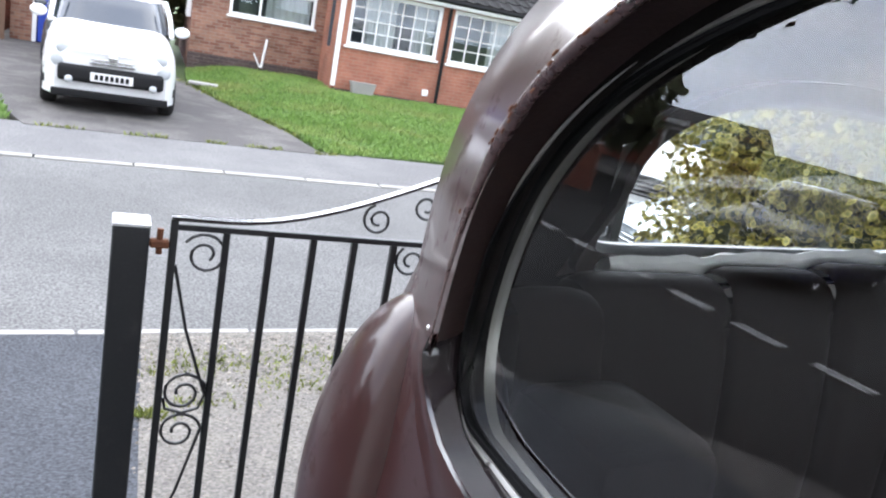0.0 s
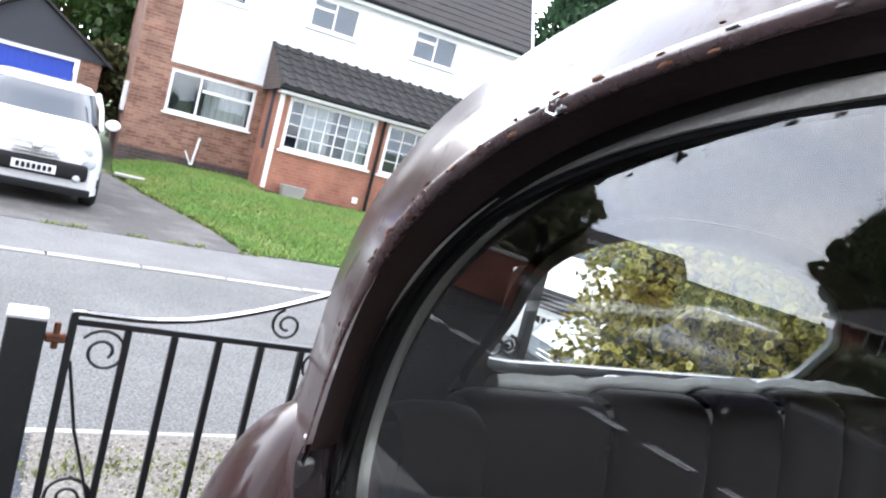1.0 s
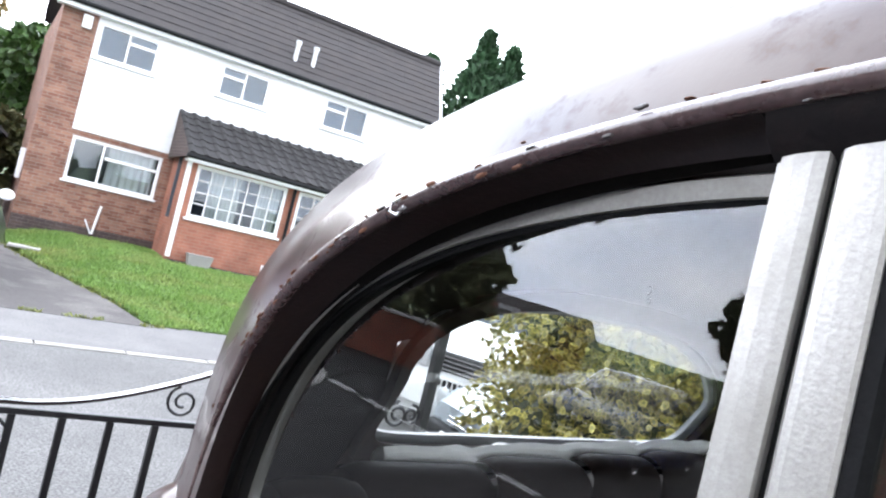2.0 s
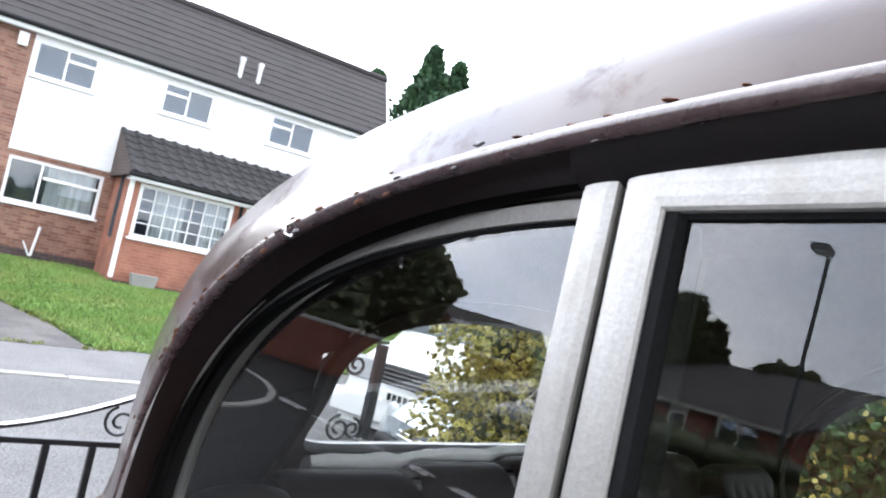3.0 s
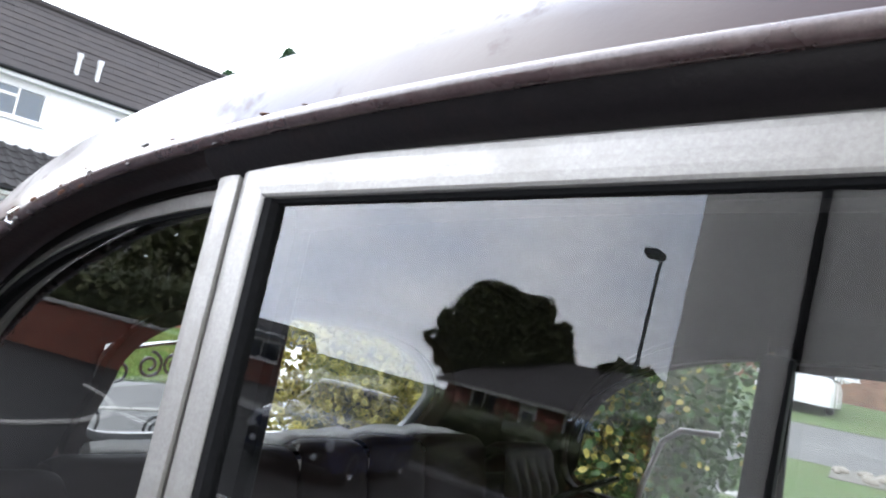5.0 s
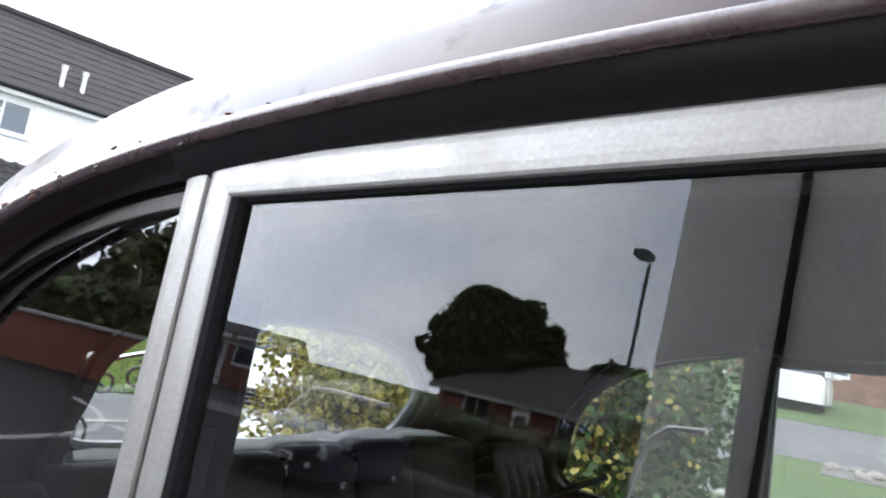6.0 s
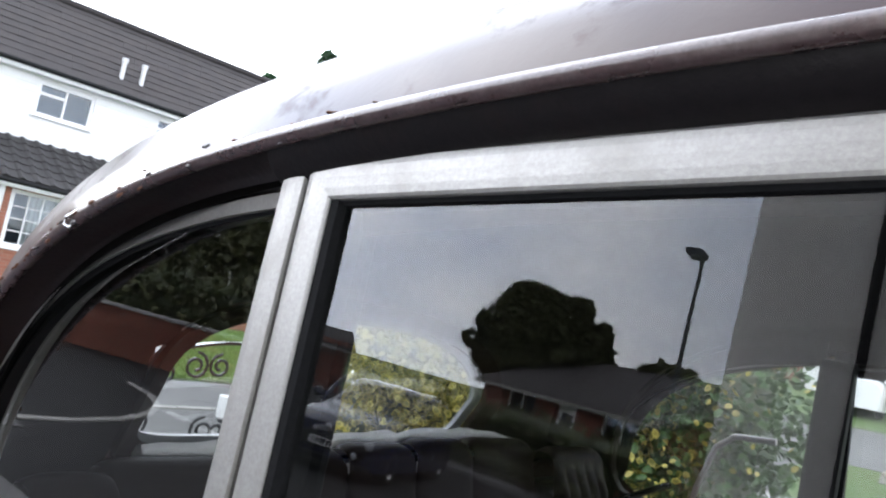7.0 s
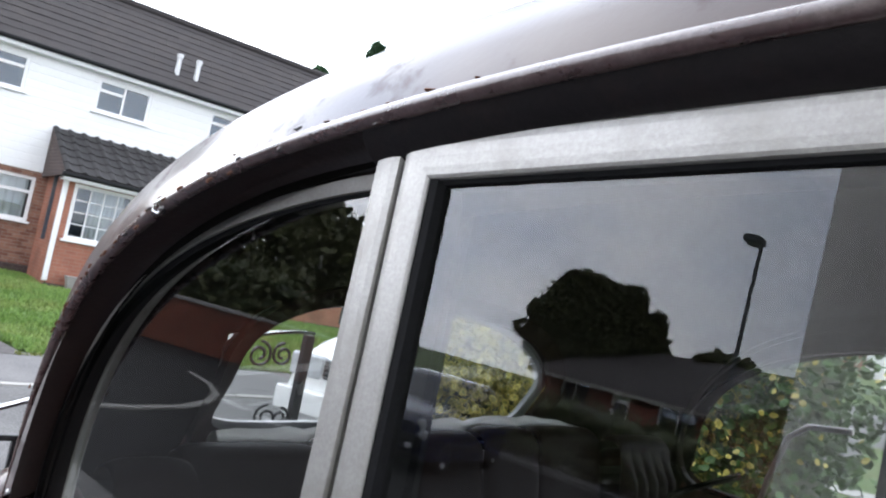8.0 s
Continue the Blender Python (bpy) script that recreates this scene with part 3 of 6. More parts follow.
for cx, cy, n, sp in ((0.29, 3.15, 200, 0.06), (0.45, 3.75, 140, 0.14), (0.75, 3.85, 200, 0.2), (1.0, 3.55, 120, 0.15), (1.3, 3.9, 160, 0.25), (0.55, 3.3, 70, 0.1)):
    for k in range(n):
        x, y = cx + rng.gauss(0, sp), min(4.1, cy + rng.gauss(0, sp * 0.5))
        z = near_z(x, y) + 0.008
        t = rng.random() * math.tau
        w = 0.006
        base = len(vv)
        vv += [(x - w * math.cos(t), y - w * math.sin(t), z), (x + w * math.cos(t), y + w * math.sin(t), z), (x + rng.gauss(0, 0.012), y + rng.gauss(0, 0.012), z + rng.uniform(0.012, 0.035))]
        ff.append((base, base + 1, base + 2))
for k in range(900):
    # weeds in the joint between pavement and drive, and along the lawn edge
    if k < 420:
        x = -1.2 + 3.9 * rng.random() ** 0.8
        y = 10.28 + SKEW * x + rng.gauss(0, 0.03)
        if noise.noise((x * 2.1, 0, 0)) < -0.05:
            continue
    else:
        y = rng.uniform(10.9, 17.4)
        x = 2.70 - 0.32 * (y - 10.85) + 0.0045 * (y - 10.85) ** 2 + rng.gauss(0.0, 0.06)
    z = far_z(x, y) + 0.004
    t, w = rng.random() * math.tau, 0.014
    base = len(vv)
    vv += [(x - w * math.cos(t), y - w * math.sin(t), z), (x + w * math.cos(t), y + w * math.sin(t), z), (x + rng.gauss(0, 0.03), y + rng.gauss(0, 0.03), z + rng.uniform(0.02, 0.06))]
    ff.append((base, base + 1, base + 2))
me = bpy.data.meshes.new("moss")
me.from_pydata(vv, [], ff)
me.materials.append(MOSS)
tagged(new("moss", me), "yellow-green moss tufts by the gate post and kerb", "moss", kind="stuff")


# ---------------------------------------------------------------- the old car
CAR = pose(0.434, 0.150, 0, 0, 0, 7.0)
XC = 0.665         # centre line, from the near side glass
FAR = 2 * XC       # far side glass
old_car = thing("vintage_car", "old maroon saloon car with rusty roof gutter and alloy window frames", "car", CAR)


SHEAR = 0.085      # the far side stands this much further back
GUT = dict(yc=-0.9697, zc=1.3028, a=1.3519, b=0.3597, n=2.9114)


def arc_z(y, yc, zc, a, b, n):
    u = min(1.0, max(0.0, (y - yc) / a))
    return zc + b * (1 - u ** n) ** (1 / n)


def arc(yc, zc, a, b, n, count, start=0.0):
    """Points of a rounded corner from its top (start) to its rear end, in side view."""
    pts = []
    for k in range(count + 1):
        th = start + (math.pi / 2 - start) * k / count
        pts.append((yc + a * math.sin(th) ** (2 / n), zc + b * math.cos(th) ** (2 / n) if k < count else zc))
    return pts


def side_x(y, z):
    """Side surface: upright, leaning in 3 degrees upwards, drawing in towards the tail."""
    return (z - 1.58) * math.tan(radians(3.0)) + 0.2554 * max(0.0, y - 0.0676) ** 2


# roof and tail shell: rings from the near gutter over the crown to the far gutter
def roof_ring(x, count=36):
    e = 1 - abs(x - XC) / XC
    # the section swells quickly from the gutter, then flattens over the crown
    s = min(1.0, e / 0.08)
    s = s * (2 - s)
    c = max(0.0, (e - 0.08) / 0.92)
    c = c * (2 - c)
    yc = GUT["yc"] + 0.0118 * s
    a = GUT["a"] + 0.1611 * s + 0.0431 * c
    b = GUT["b"] + 0.0634 * s + 0.033 * c
    n = GUT["n"] - 0.3537 * s + 0.4227 * c
    zc = GUT["zc"] + 0.0113 * s + 0.1114 * c
    front = [(-1.15, zc + b - 0.055), (-1.10, zc + b - 0.024), (-1.04, zc + b - 0.006)]
    pts = front + arc(yc, zc, a, b, n, count)
    fall = 0.3549 + 0.2309 * s
    pts += [(yc + a + fall * (zc - 1.22) * k / 8, zc + (1.22 - zc) * k / 8) for k in range(1, 9)]
    w = max(0.0, 1 - min(x, FAR - x) / 0.1)
    back = SHEAR * max(0.0, (x - XC) / XC)
    return [(x + (1 if x < XC else -1) * w * (side_x(y, z) - 0.009), y + back, z) for y, z in pts]


XS = [0.0, 0.012, 0.03, 0.055, 0.08, 0.1, 0.13, 0.17, 0.22] + [0.22 + (XC - 0.22) * k / 14 for k in range(1, 15)]
XS += [FAR - x for x in XS[-2::-1]]
RW = dict(x0=0.290, x1=0.990, z0=1.297, z1=1.500, zm=1.372)   # rear window


def in_rear_window(x, z, grow=0.0):
    u = abs(x - (RW["x0"] + RW["x1"]) / 2) / ((RW["x1"] - RW["x0"]) / 2 + grow)
    up = z > RW["zm"]
    v = abs(z - RW["zm"]) / ((RW["z1"] - RW["zm"] if up else RW["zm"] - RW["z0"]) + grow)
    n = 2.45 if up else 7
    return u ** n + v ** n < 1


def shell(inset, cut):
    b = bmesh.new()
    rows = []
    for x in XS:
        ring = roof_ring(x, 70)
        row = []
        for q in ring:
            p = Vector(q)
            if inset:
                mid = Vector((XC, -0.3, 1.15))
                p = mid + (p - mid) * (1 - inset)
            row.append(b.verts.new(p))
        rows.append(row)
    for i in range(len(rows) - 1):
        for k in range(len(rows[i]) - 1):
            c = (rows[i][k].co + rows[i + 1][k + 1].co) / 2
            if c.y > 0.3 and in_rear_window(c.x, c.z, cut):
                continue
            b.faces.new((rows[i][k], rows[i + 1][k], rows[i + 1][k + 1], rows[i][k + 1]))
    return b


part("roof", shell(0.0, 0.012), PAINT, old_car, "dull maroon roof, weathered along the gutter", smooth=True)
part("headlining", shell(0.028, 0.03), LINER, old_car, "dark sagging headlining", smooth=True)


def surf_y(x, z):
    """Where the tail shell lies at a height, on the line x."""
    ring = [p for p in roof_ring(x, 90) if p[1] > 0.1]
    for p, q in zip(ring, ring[1:]):
        if q[2] <= z <= p[2]:
            return q[1] + (p[1] - q[1]) * (z - q[2]) / max(1e-6, p[2] - q[2])
    return ring[-1][1]


def rw_outline(grow, count=72):
    cx, hw = (RW["x0"] + RW["x1"]) / 2, (RW["x1"] - RW["x0"]) / 2 + grow
    pts = []
    for k in range(count):
        t = math.tau * k / count
        up = math.sin(t) > 0
        n = 2.45 if up else 7
        hh = (RW["z1"] - RW["zm"] if up else RW["zm"] - RW["z0"]) + grow
        x = cx + hw * math.copysign(abs(math.cos(t)) ** (2 / n), math.cos(t))
        z = RW["zm"] + hh * math.copysign(abs(math.sin(t)) ** (2 / n), math.sin(t))
        pts.append((x, z))
    return pts


def rw_loop(grow, dy):
    return [(x, surf_y(min(max(x, 0.15), FAR - 0.15), min(max(z, 1.23), 1.6)) + dy, z) for x, z in rw_outline(grow)]


rear_window = part("rear_window", loft([rw_loop(-0.006, 0.006), rw_loop(0.014, 0.010), rw_loop(0.018, -0.004), rw_loop(0.002, -0.008), rw_loop(-0.006, -0.004), rw_loop(-0.006, 0.006)]),
                   SEAL, old_car, "pale perished seal of the curved rear window", smooth=True)
part("garnish_rail", loft([rw_loop(0.004, -0.015), rw_loop(0.03, -0.03), rw_loop(0.03, -0.045), rw_loop(0.002, -0.03), rw_loop(0.004, -0.015)]), TRIM, old_car, "brown inner surround of the rear window", smooth=True)
b = bmesh.new()
outer = rw_loop(-0.008, 0.0)
cv = b.verts.new((0.64, surf_y(0.64, 1.39), 1.39))
ov = [b.verts.new(p) for p in outer]
iv = [b.verts.new(((p[0] - 0.64) * 0.5 + 0.64, surf_y((p[0] - 0.64) * 0.5 + 0.64, (p[2] - 1.39) * 0.5 + 1.39), (p[2] - 1.39) * 0.5 + 1.39)) for p in outer]
for k in range(len(ov)):
    j = (k + 1) % len(ov)
    b.faces.new((ov[k], ov[j], iv[j], iv[k]))
    b.faces.new((iv[k], iv[j], cv))
part("rear_glass", b, GLASS, rear_window, "clear curved rear glass", smooth=True).visible_shadow = False


# near side: panel between gutter and quarter window, frame, glass
def gutter(y):
    if y < GUT["yc"]:
        return GUT["zc"] + GUT["b"] - 0.5 * (y - GUT["yc"]) ** 2
    return arc_z(y, **GUT)


def gutter_x(y, z):
    return side_x(y, z) - 0.009


def gutter_pts(y0=-1.12):
    return [(y0, gutter(y0)), (-1.04, gutter(-1.04))] + arc(count=90, **GUT)


Q_IN = dict(yc=-0.1056, zc=1.3212, a=0.490, b=0.2622, n=2.12)
Q_OUT = dict(yc=-0.1056, zc=1.3212, a=0.4965, b=0.2722, n=2.12)
Q_FRONT = 0.020    # where the quarter window meets the pillar


def quarter(spec, low, corner, count=40):
    """Closed outline of the quarter window: curved top and tail, rounded lower corner, straight front edge."""
    yc, zc, a, b, n = (spec[k] for k in ("yc", "zc", "a", "b", "n"))
    first = math.asin(((Q_FRONT - yc) / a) ** (n / 2))
    top = arc(yc, zc, a, b, n, count, first)
    ye = yc + a
    turn = [(ye - corner * (1 - math.cos(t)) * 1.6, zc - (zc - low) * math.sin(t)) for t in [math.pi / 2 * k / 10 for k in range(1, 11)]]
    bottom = [(turn[-1][0] + (Q_FRONT - turn[-1][0]) * k / 12, low) for k in range(1, 13)]
    front = [(Q_FRONT, low + (top[0][1] - low) * k / 12) for k in range(1, 12)]
    return top + turn + bottom + front


def q_x(y, z):
    """Plane of the quarter window, a little behind the gutter."""
    return (z - 1.58) * 0.0388 + 0.0526 * max(0.0, y - 0.03) + 0.28 * max(0.0, y - 0.2) ** 2 + 0.0113


def q_loop(pts, off):
    return [(q_x(y, z) + off, y, z) for y, z in pts]


def mirrored(b):
    """The same piece for the far side."""
    for v in b.verts:
        v.co.x = FAR - v.co.x
        v.co.y += SHEAR
    return b


qi, qo = quarter(Q_IN, 1.2576, 0.026), quarter(Q_OUT, 1.2486, 0.031)


def blend(p, q, t):
    return [(a[0] + (c[0] - a[0]) * t, a[1] + (c[1] - a[1]) * t) for a, c in zip(p, q)]


def inner_share(k):
    """Share of the frame's width, at point k, that its dark gasket takes: none by the door, most at the tail."""
    return 0.74 * min(1.0, max(0.0, (k - 6) / 24)) if k < 50 else 0.74 * max(0.0, 1 - (k - 50) / 8)


qm = [(a[0] + (c[0] - a[0]) * inner_share(k), a[1] + (c[1] - a[1]) * inner_share(k)) for k, (a, c) in enumerate(zip(qi, qo))]


def quarter_frame():
    return loft([q_loop(qm, 0.016), q_loop(qm, 0.004), q_loop(blend(qm, qo, 0.10), 0.0005), q_loop(blend(qm, qo, 0.85), -0.001), q_loop(qo, 0.002), q_loop(qo, 0.026)])


def glass_x(y, z):
    """Flat plane of the quarter window's glass."""
    return (z - 1.58) * 0.0388 + 0.0526 * (y - 0.03) + 0.0150


def quarter_gasket():
    """From the glass face out to the alloy."""
    mid = [(min(glass_x(y, z), q_x(y, z) + 0.004) - 0.0006, y, z) for y, z in blend(qi, qm, 0.5)]
    lip = [(glass_x(y, z) - 0.0008, y, z) for y, z in qi]
    back = [(glass_x(y, z) + 0.006, y, z) for y, z in qi]
    return loft([back, lip, mid, q_loop(blend(qi, qm, 0.99), 0.0015), q_loop(blend(qi, qm, 0.99), 0.016)])


def quarter_glass():
    b = bmesh.new()
    b.faces.new([b.verts.new((glass_x(y, z), y, z)) for y, z in blend(qi, qo, 0.03)])
    return b


def quarter_panel():
    """Painted metal between the gutter and the quarter window frame."""
    n = 60
    inner = qo[:41]
    outer = [(y, z) for y, z in gutter_pts(0.0) if y >= 0.02]

    def resample(pts, m):
        d = [0]
        for a, c in zip(pts, pts[1:]):
            d.append(d[-1] + math.hypot(c[0] - a[0], c[1] - a[1]))
        out = []
        for k in range(m + 1):
            s = d[-1] * k / m
            i = max(j for j in range(len(d)) if d[j] <= s + 1e-9)
            i = min(i, len(pts) - 2)
            t = (s - d[i]) / max(1e-9, d[i + 1] - d[i])
            out.append((pts[i][0] + (pts[i + 1][0] - pts[i][0]) * t, pts[i][1] + (pts[i + 1][1] - pts[i][1]) * t))
        return out

    A, B = resample(inner, n), resample(outer, n)
    rows = []
    for t, off in ((0.0, 0.014), (0.04, 0.005), (0.25, 0.005), (0.55, 0.006), (0.8, 0.003), (0.93, -0.003), (1.0, -0.0085)):
        rows.append([(p[0] + (r[0] - p[0]) * t + off - 0.016 * (1 - t), p[1] + (r[1] - p[1]) * t, p[2] + (r[2] - p[2]) * t) for p, r in zip(q_loop(A, 0.016), [(gutter_x(y, z) + 0.009, y, z) for y, z in B])])
    return loft(rows, closed=False)


quarter_window = part("quarter_window", quarter_frame(), ALLOY, old_car, "curved alloy quarter window frame", smooth=True)
part("quarter_glass", quarter_glass(), GLASS, quarter_window, "clear quarter window glass").visible_shadow = False
part("bead", tube([(q_x(y, z) - 0.0018, y, z) for y, z in blend(qm, qo, 0.4)[16:52]], [0.0003 + 0.0012 * min(1.0, k / 10) for k in range(len(qm[16:52]))], 8), ALLOY, quarter_window, "thin bright bead along the frame", smooth=True)
part("gasket", quarter_gasket(), RUBBER, quarter_window, "wide black rubber gasket", smooth=True)
for y, z, r in ((0.066, 1.537, 0.0016), (0.065, 1.533, 0.0012), (0.144, 1.545, 0.0016), (0.142, 1.542, 0.0012)):
    x = glass_x(y, z) - 0.0006
    ring = [(x, y + r * 0.6 * math.cos(a * math.pi / 8), z + r * math.sin(a * math.pi / 8)) for a in range(1, 15)]
    part("etched_mark", tube(ring, 0.00011, 5), SEAL, quarter_window, "faint pale mark etched on the glass")
part("window_seal", tube([(q_x(y, z) + 0.004, y, z) for y, z in blend(qi, qo, 0.0)], 0.0018, 6, closed=True), RUBBER, quarter_window, "black rubber window seal", smooth=True)
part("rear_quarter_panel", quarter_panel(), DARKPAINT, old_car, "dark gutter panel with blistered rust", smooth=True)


REVEAL_LINE = [(0.384, 1.303), (0.390, 1.290), (0.380, 1.279), (0.358, 1.268), (0.327, 1.258), (0.295, 1.255), (0.25, 1.253), (0.20, 1.252), (0.15, 1.252)]


def lower_reveal():
    """Bright curved flange from the frame's lower tail out to the body."""
    inner = qo[39:58]
    outer = REVEAL_LINE
    rows = []
    for t, off in ((0.0, 0.004), (0.05, -0.004), (0.3, -0.004), (0.55, 0.004), (0.62, 0.009), (0.7, 0.004), (0.92, -0.006), (1.0, -0.001)):
        row = []
        for k, (y, z) in enumerate(inner):
            f_ = k / (len(inner) - 1) * (len(outer) - 1)
            i = min(int(f_), len(outer) - 2)
            yo, zo = (outer[i][c] + (outer[i + 1][c] - outer[i][c]) * (f_ - i) for c in (0, 1))
            row.append((q_x(y, z) * (1 - t) + (side_x(yo, zo) - 0.011) * t + off, y + (yo - y) * t, z + (zo - z) * t))
        rows.append(row)
    return loft(rows, closed=False)


def reveal_edge():
    """Body paint that meets the flange's outer edge."""
    rows = []
    for d, off in ((0.0, -0.0115), (0.004, -0.0135), (0.02, -0.012), (0.045, -0.008)):
        rows.append([(side_x(y + d * f, z - d * (1.2 - f)) + off, y + d * f, z - d * (1.2 - f)) for (y, z), f in zip(REVEAL_LINE, (1.0, 0.9, 0.7, 0.5, 0.3, 0.15, 0.0, 0.0, 0.0))])
    return loft(rows, closed=False)


part("reveal_edge", reveal_edge(), PAINT, old_car, "maroon body paint round the flange", smooth=True)
part("lower_reveal", lower_reveal(), REVEAL, old_car, "bright flange below the quarter window", smooth=True)

# drip gutter
gp = [(gutter_x(y, z) - 0.005, y, z - 0.001) for y, z in gutter_pts()]
gr = [0.0045 * min(1.0, 0.12 + 0.88 * min(1.0, (len(gp) - 1 - k) / 16)) for k in range(len(gp))]
part("drip_rail", tube(gp, gr, 10), RAILPAINT, old_car, "raised drip rail, chipped maroon paint with a pale sheen in its colour", smooth=True)
part("drip_rail", mirrored(tube(gp, 0.0062, 8)), PAINT, old_car, smooth=True)
# cant panel over the door, under the gutter; shade under the rail is in its colour
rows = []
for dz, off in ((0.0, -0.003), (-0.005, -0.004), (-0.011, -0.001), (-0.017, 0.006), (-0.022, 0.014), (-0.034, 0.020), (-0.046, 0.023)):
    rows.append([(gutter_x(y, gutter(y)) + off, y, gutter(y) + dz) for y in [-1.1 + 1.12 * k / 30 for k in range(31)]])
part("cant_panel", loft(rows, closed=False), RECESS, old_car, "recess under the drip rail, its shade painted near black", smooth=True)
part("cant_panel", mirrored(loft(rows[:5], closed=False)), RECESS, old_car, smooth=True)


# doors: alloy frame with a flat channel, dark rubber channel and glass
def door_frame_pts(y_rear, z_top, z_low, y_front):
    """Window opening of a door in side view, clockwise from its upper rear corner."""
    slope = 0.105
    rear = [(y_rear - 0.045 * (z_top - z) - 0.0, z) for z in (z_top, z_top - 0.1, z_top - 0.2, z_low)]
    return rear + [(y_front, z_low), (y_front + 0.05, (z_low + z_top) / 2), (y_front + 0.12, z_top + slope * 0.55)]


def poly_loop(pts, off):
    return [(side_x(y, z) + off, y, z) for y, z in pts]


def grown(pts, d):
    """A closed outline pushed outwards by d."""
    n = len(pts)
    area = sum(pts[i][0] * pts[(i + 1) % n][1] - pts[(i + 1) % n][0] * pts[i][1] for i in range(n))
    sgn = 1 if area > 0 else -1
    out = []
    for i in range(n):
        a, p, c = pts[i - 1], pts[i], pts[(i + 1) % n]
        e1 = Vector((p[0] - a[0], p[1] - a[1])).normalized()
        e2 = Vector((c[0] - p[0], c[1] - p[1])).normalized()
        n1, n2 = Vector((e1.y, -e1.x)) * sgn, Vector((e2.y, -e2.x)) * sgn
        m = (n1 + n2)
        m = m / max(0.3, m.dot(n1))
        out.append((p[0] + m.x * d, p[1] + m.y * d))
    return out


def side_door(flip, y_rear, y_front):
    side = mirrored if flip else (lambda b: b)
    inner = door_frame_pts(y_rear, 1.5795, 1.20, y_front)
    inner = [(y, z + 0.105 * max(0, -(y - y_rear)) * 0.72 if z > 1.5 and y > y_front + 0.13 else z) for y, z in inner]
    door = part("door", side(loft([poly_loop(grown(inner, 0.0004), 0.006), poly_loop(grown(inner, 0.0004), 0.0008), poly_loop(grown(inner, 0.0009), -0.0012), poly_loop(grown(inner, 0.0024), -0.0018), poly_loop(grown(inner, 0.0060), -0.0021), poly_loop(grown(inner, 0.0110), -0.0022), poly_loop(grown(inner, 0.0155), -0.0020), poly_loop(grown(inner, 0.0185), -0.0014), poly_loop(grown(inner, 0.0200), 0.0002), poly_loop(grown(inner, 0.0205), 0.002), poly_loop(grown(inner, 0.0205), 0.026)])), TRIM if flip else ALLOY, old_car, "dark trimmed inside of the far door" if flip else "worn alloy door window frame")
    part("glass_channel", side(loft([poly_loop(grown(inner, 0.0006), 0.0012), poly_loop(grown(inner, -0.0016), 0.0018), poly_loop(grown(inner, -0.0022), 0.0036), poly_loop(grown(inner, -0.0022), 0.014), poly_loop(grown(inner, 0.0005), 0.014)])), RUBBER, door, "black felt glass channel")
    b = bmesh.new()
    b.faces.new([b.verts.new(p) for p in poly_loop(grown(inner, -0.001), 0.0045)])
    part("door_glass", side(b), GLASS, door, "clear door glass").visible_shadow = False
    rows = []
    for z in (1.20, 1.35, 1.48, 1.581):
        y = y_rear - 0.045 * (1.5795 - z)
        x = side_x(0, z)
        rows.append([(x - 0.0005, y + 0.001, z), (x - 0.0002, y - 0.004, z), (x + 0.003, y - 0.0062, z), (x + 0.016, y - 0.0062, z), (x + 0.016, y + 0.001, z)])
    part("glass_run", side(loft(rows, caps=True)), RUBBER, door, "black rubber run along the rear edge")
    return door


side_door(False, -0.021, -0.74)
side_door(True, -0.021, -0.74)
# upright strip between quarter window and door
for flip in (False, True):
    b = bmesh.new()
    ring = []
    for z in (1.19, 1.30, 1.42, 1.50, 1.56, 1.598):
        y = 0.0118 - 0.036 * (1.596 - z)
        x = side_x(0, z)
        ring.append([(x + 0.02, y - 0.0098, z), (x + 0.0005, y - 0.0098, z), (x - 0.0012, y - 0.0092, z), (x - 0.0018, y - 0.005, z), (x - 0.0019, y + 0.001, z), (x - 0.0014, y + 0.0056, z), (x + 0.0004, y + 0.0062, z), (x + 0.0006, y + 0.0078, z), (x + 0.0022, y + 0.0088, z), (x + 0.02, y + 0.0088, z)])
    loft(ring, b, caps=True)
    part("pillar_strip", mirrored(b) if flip else b, ALLOY, old_car, "alloy pillar strip with rust at its top", smooth=False)
    x = side_x(0, 1.602)
    b = box(x + 0.0002, x + 0.018, 0.0022, 0.0195, 1.5985, 1.609, 0.0022, seg=2)
    part("strip_cap", mirrored(b) if flip else b, GRIME, old_car, "rust stained top of the pillar strip", smooth=True)
    # black filler strip added for the shade in the gap
    rows = []
    for z in (1.19, 1.40, 1.606):
        y, x = 0.0004 - 0.036 * (1.596 - z), side_x(0, z)
        rows.append([(x + 0.018, y - 0.0028, z), (x + 0.0030, y - 0.0028, z), (x + 0.0026, y, z), (x + 0.0030, y + 0.0018, z), (x + 0.018, y + 0.0018, z)])
    b = loft(rows, caps=True)
    part("door_gap_shade", mirrored(b) if flip else b, RUBBER, old_car, "black filler put in as the shade of the gap beside the door")
    b = box(0.022, 0.034, -0.022, 0.008, 1.15, 1.62, 0.004)
    part("door_pillar", mirrored(b) if flip else b, RUBBER, old_car, "dark inner door pillar")
b = box(side_x(0, 1.6) + 0.006, side_x(0, 1.6) + 0.018, 0.0195, 0.026, 1.588, 1.602, 0.002)
part("rubber_stop", b, RUBBER, old_car, "black rubber stop above the pillar")

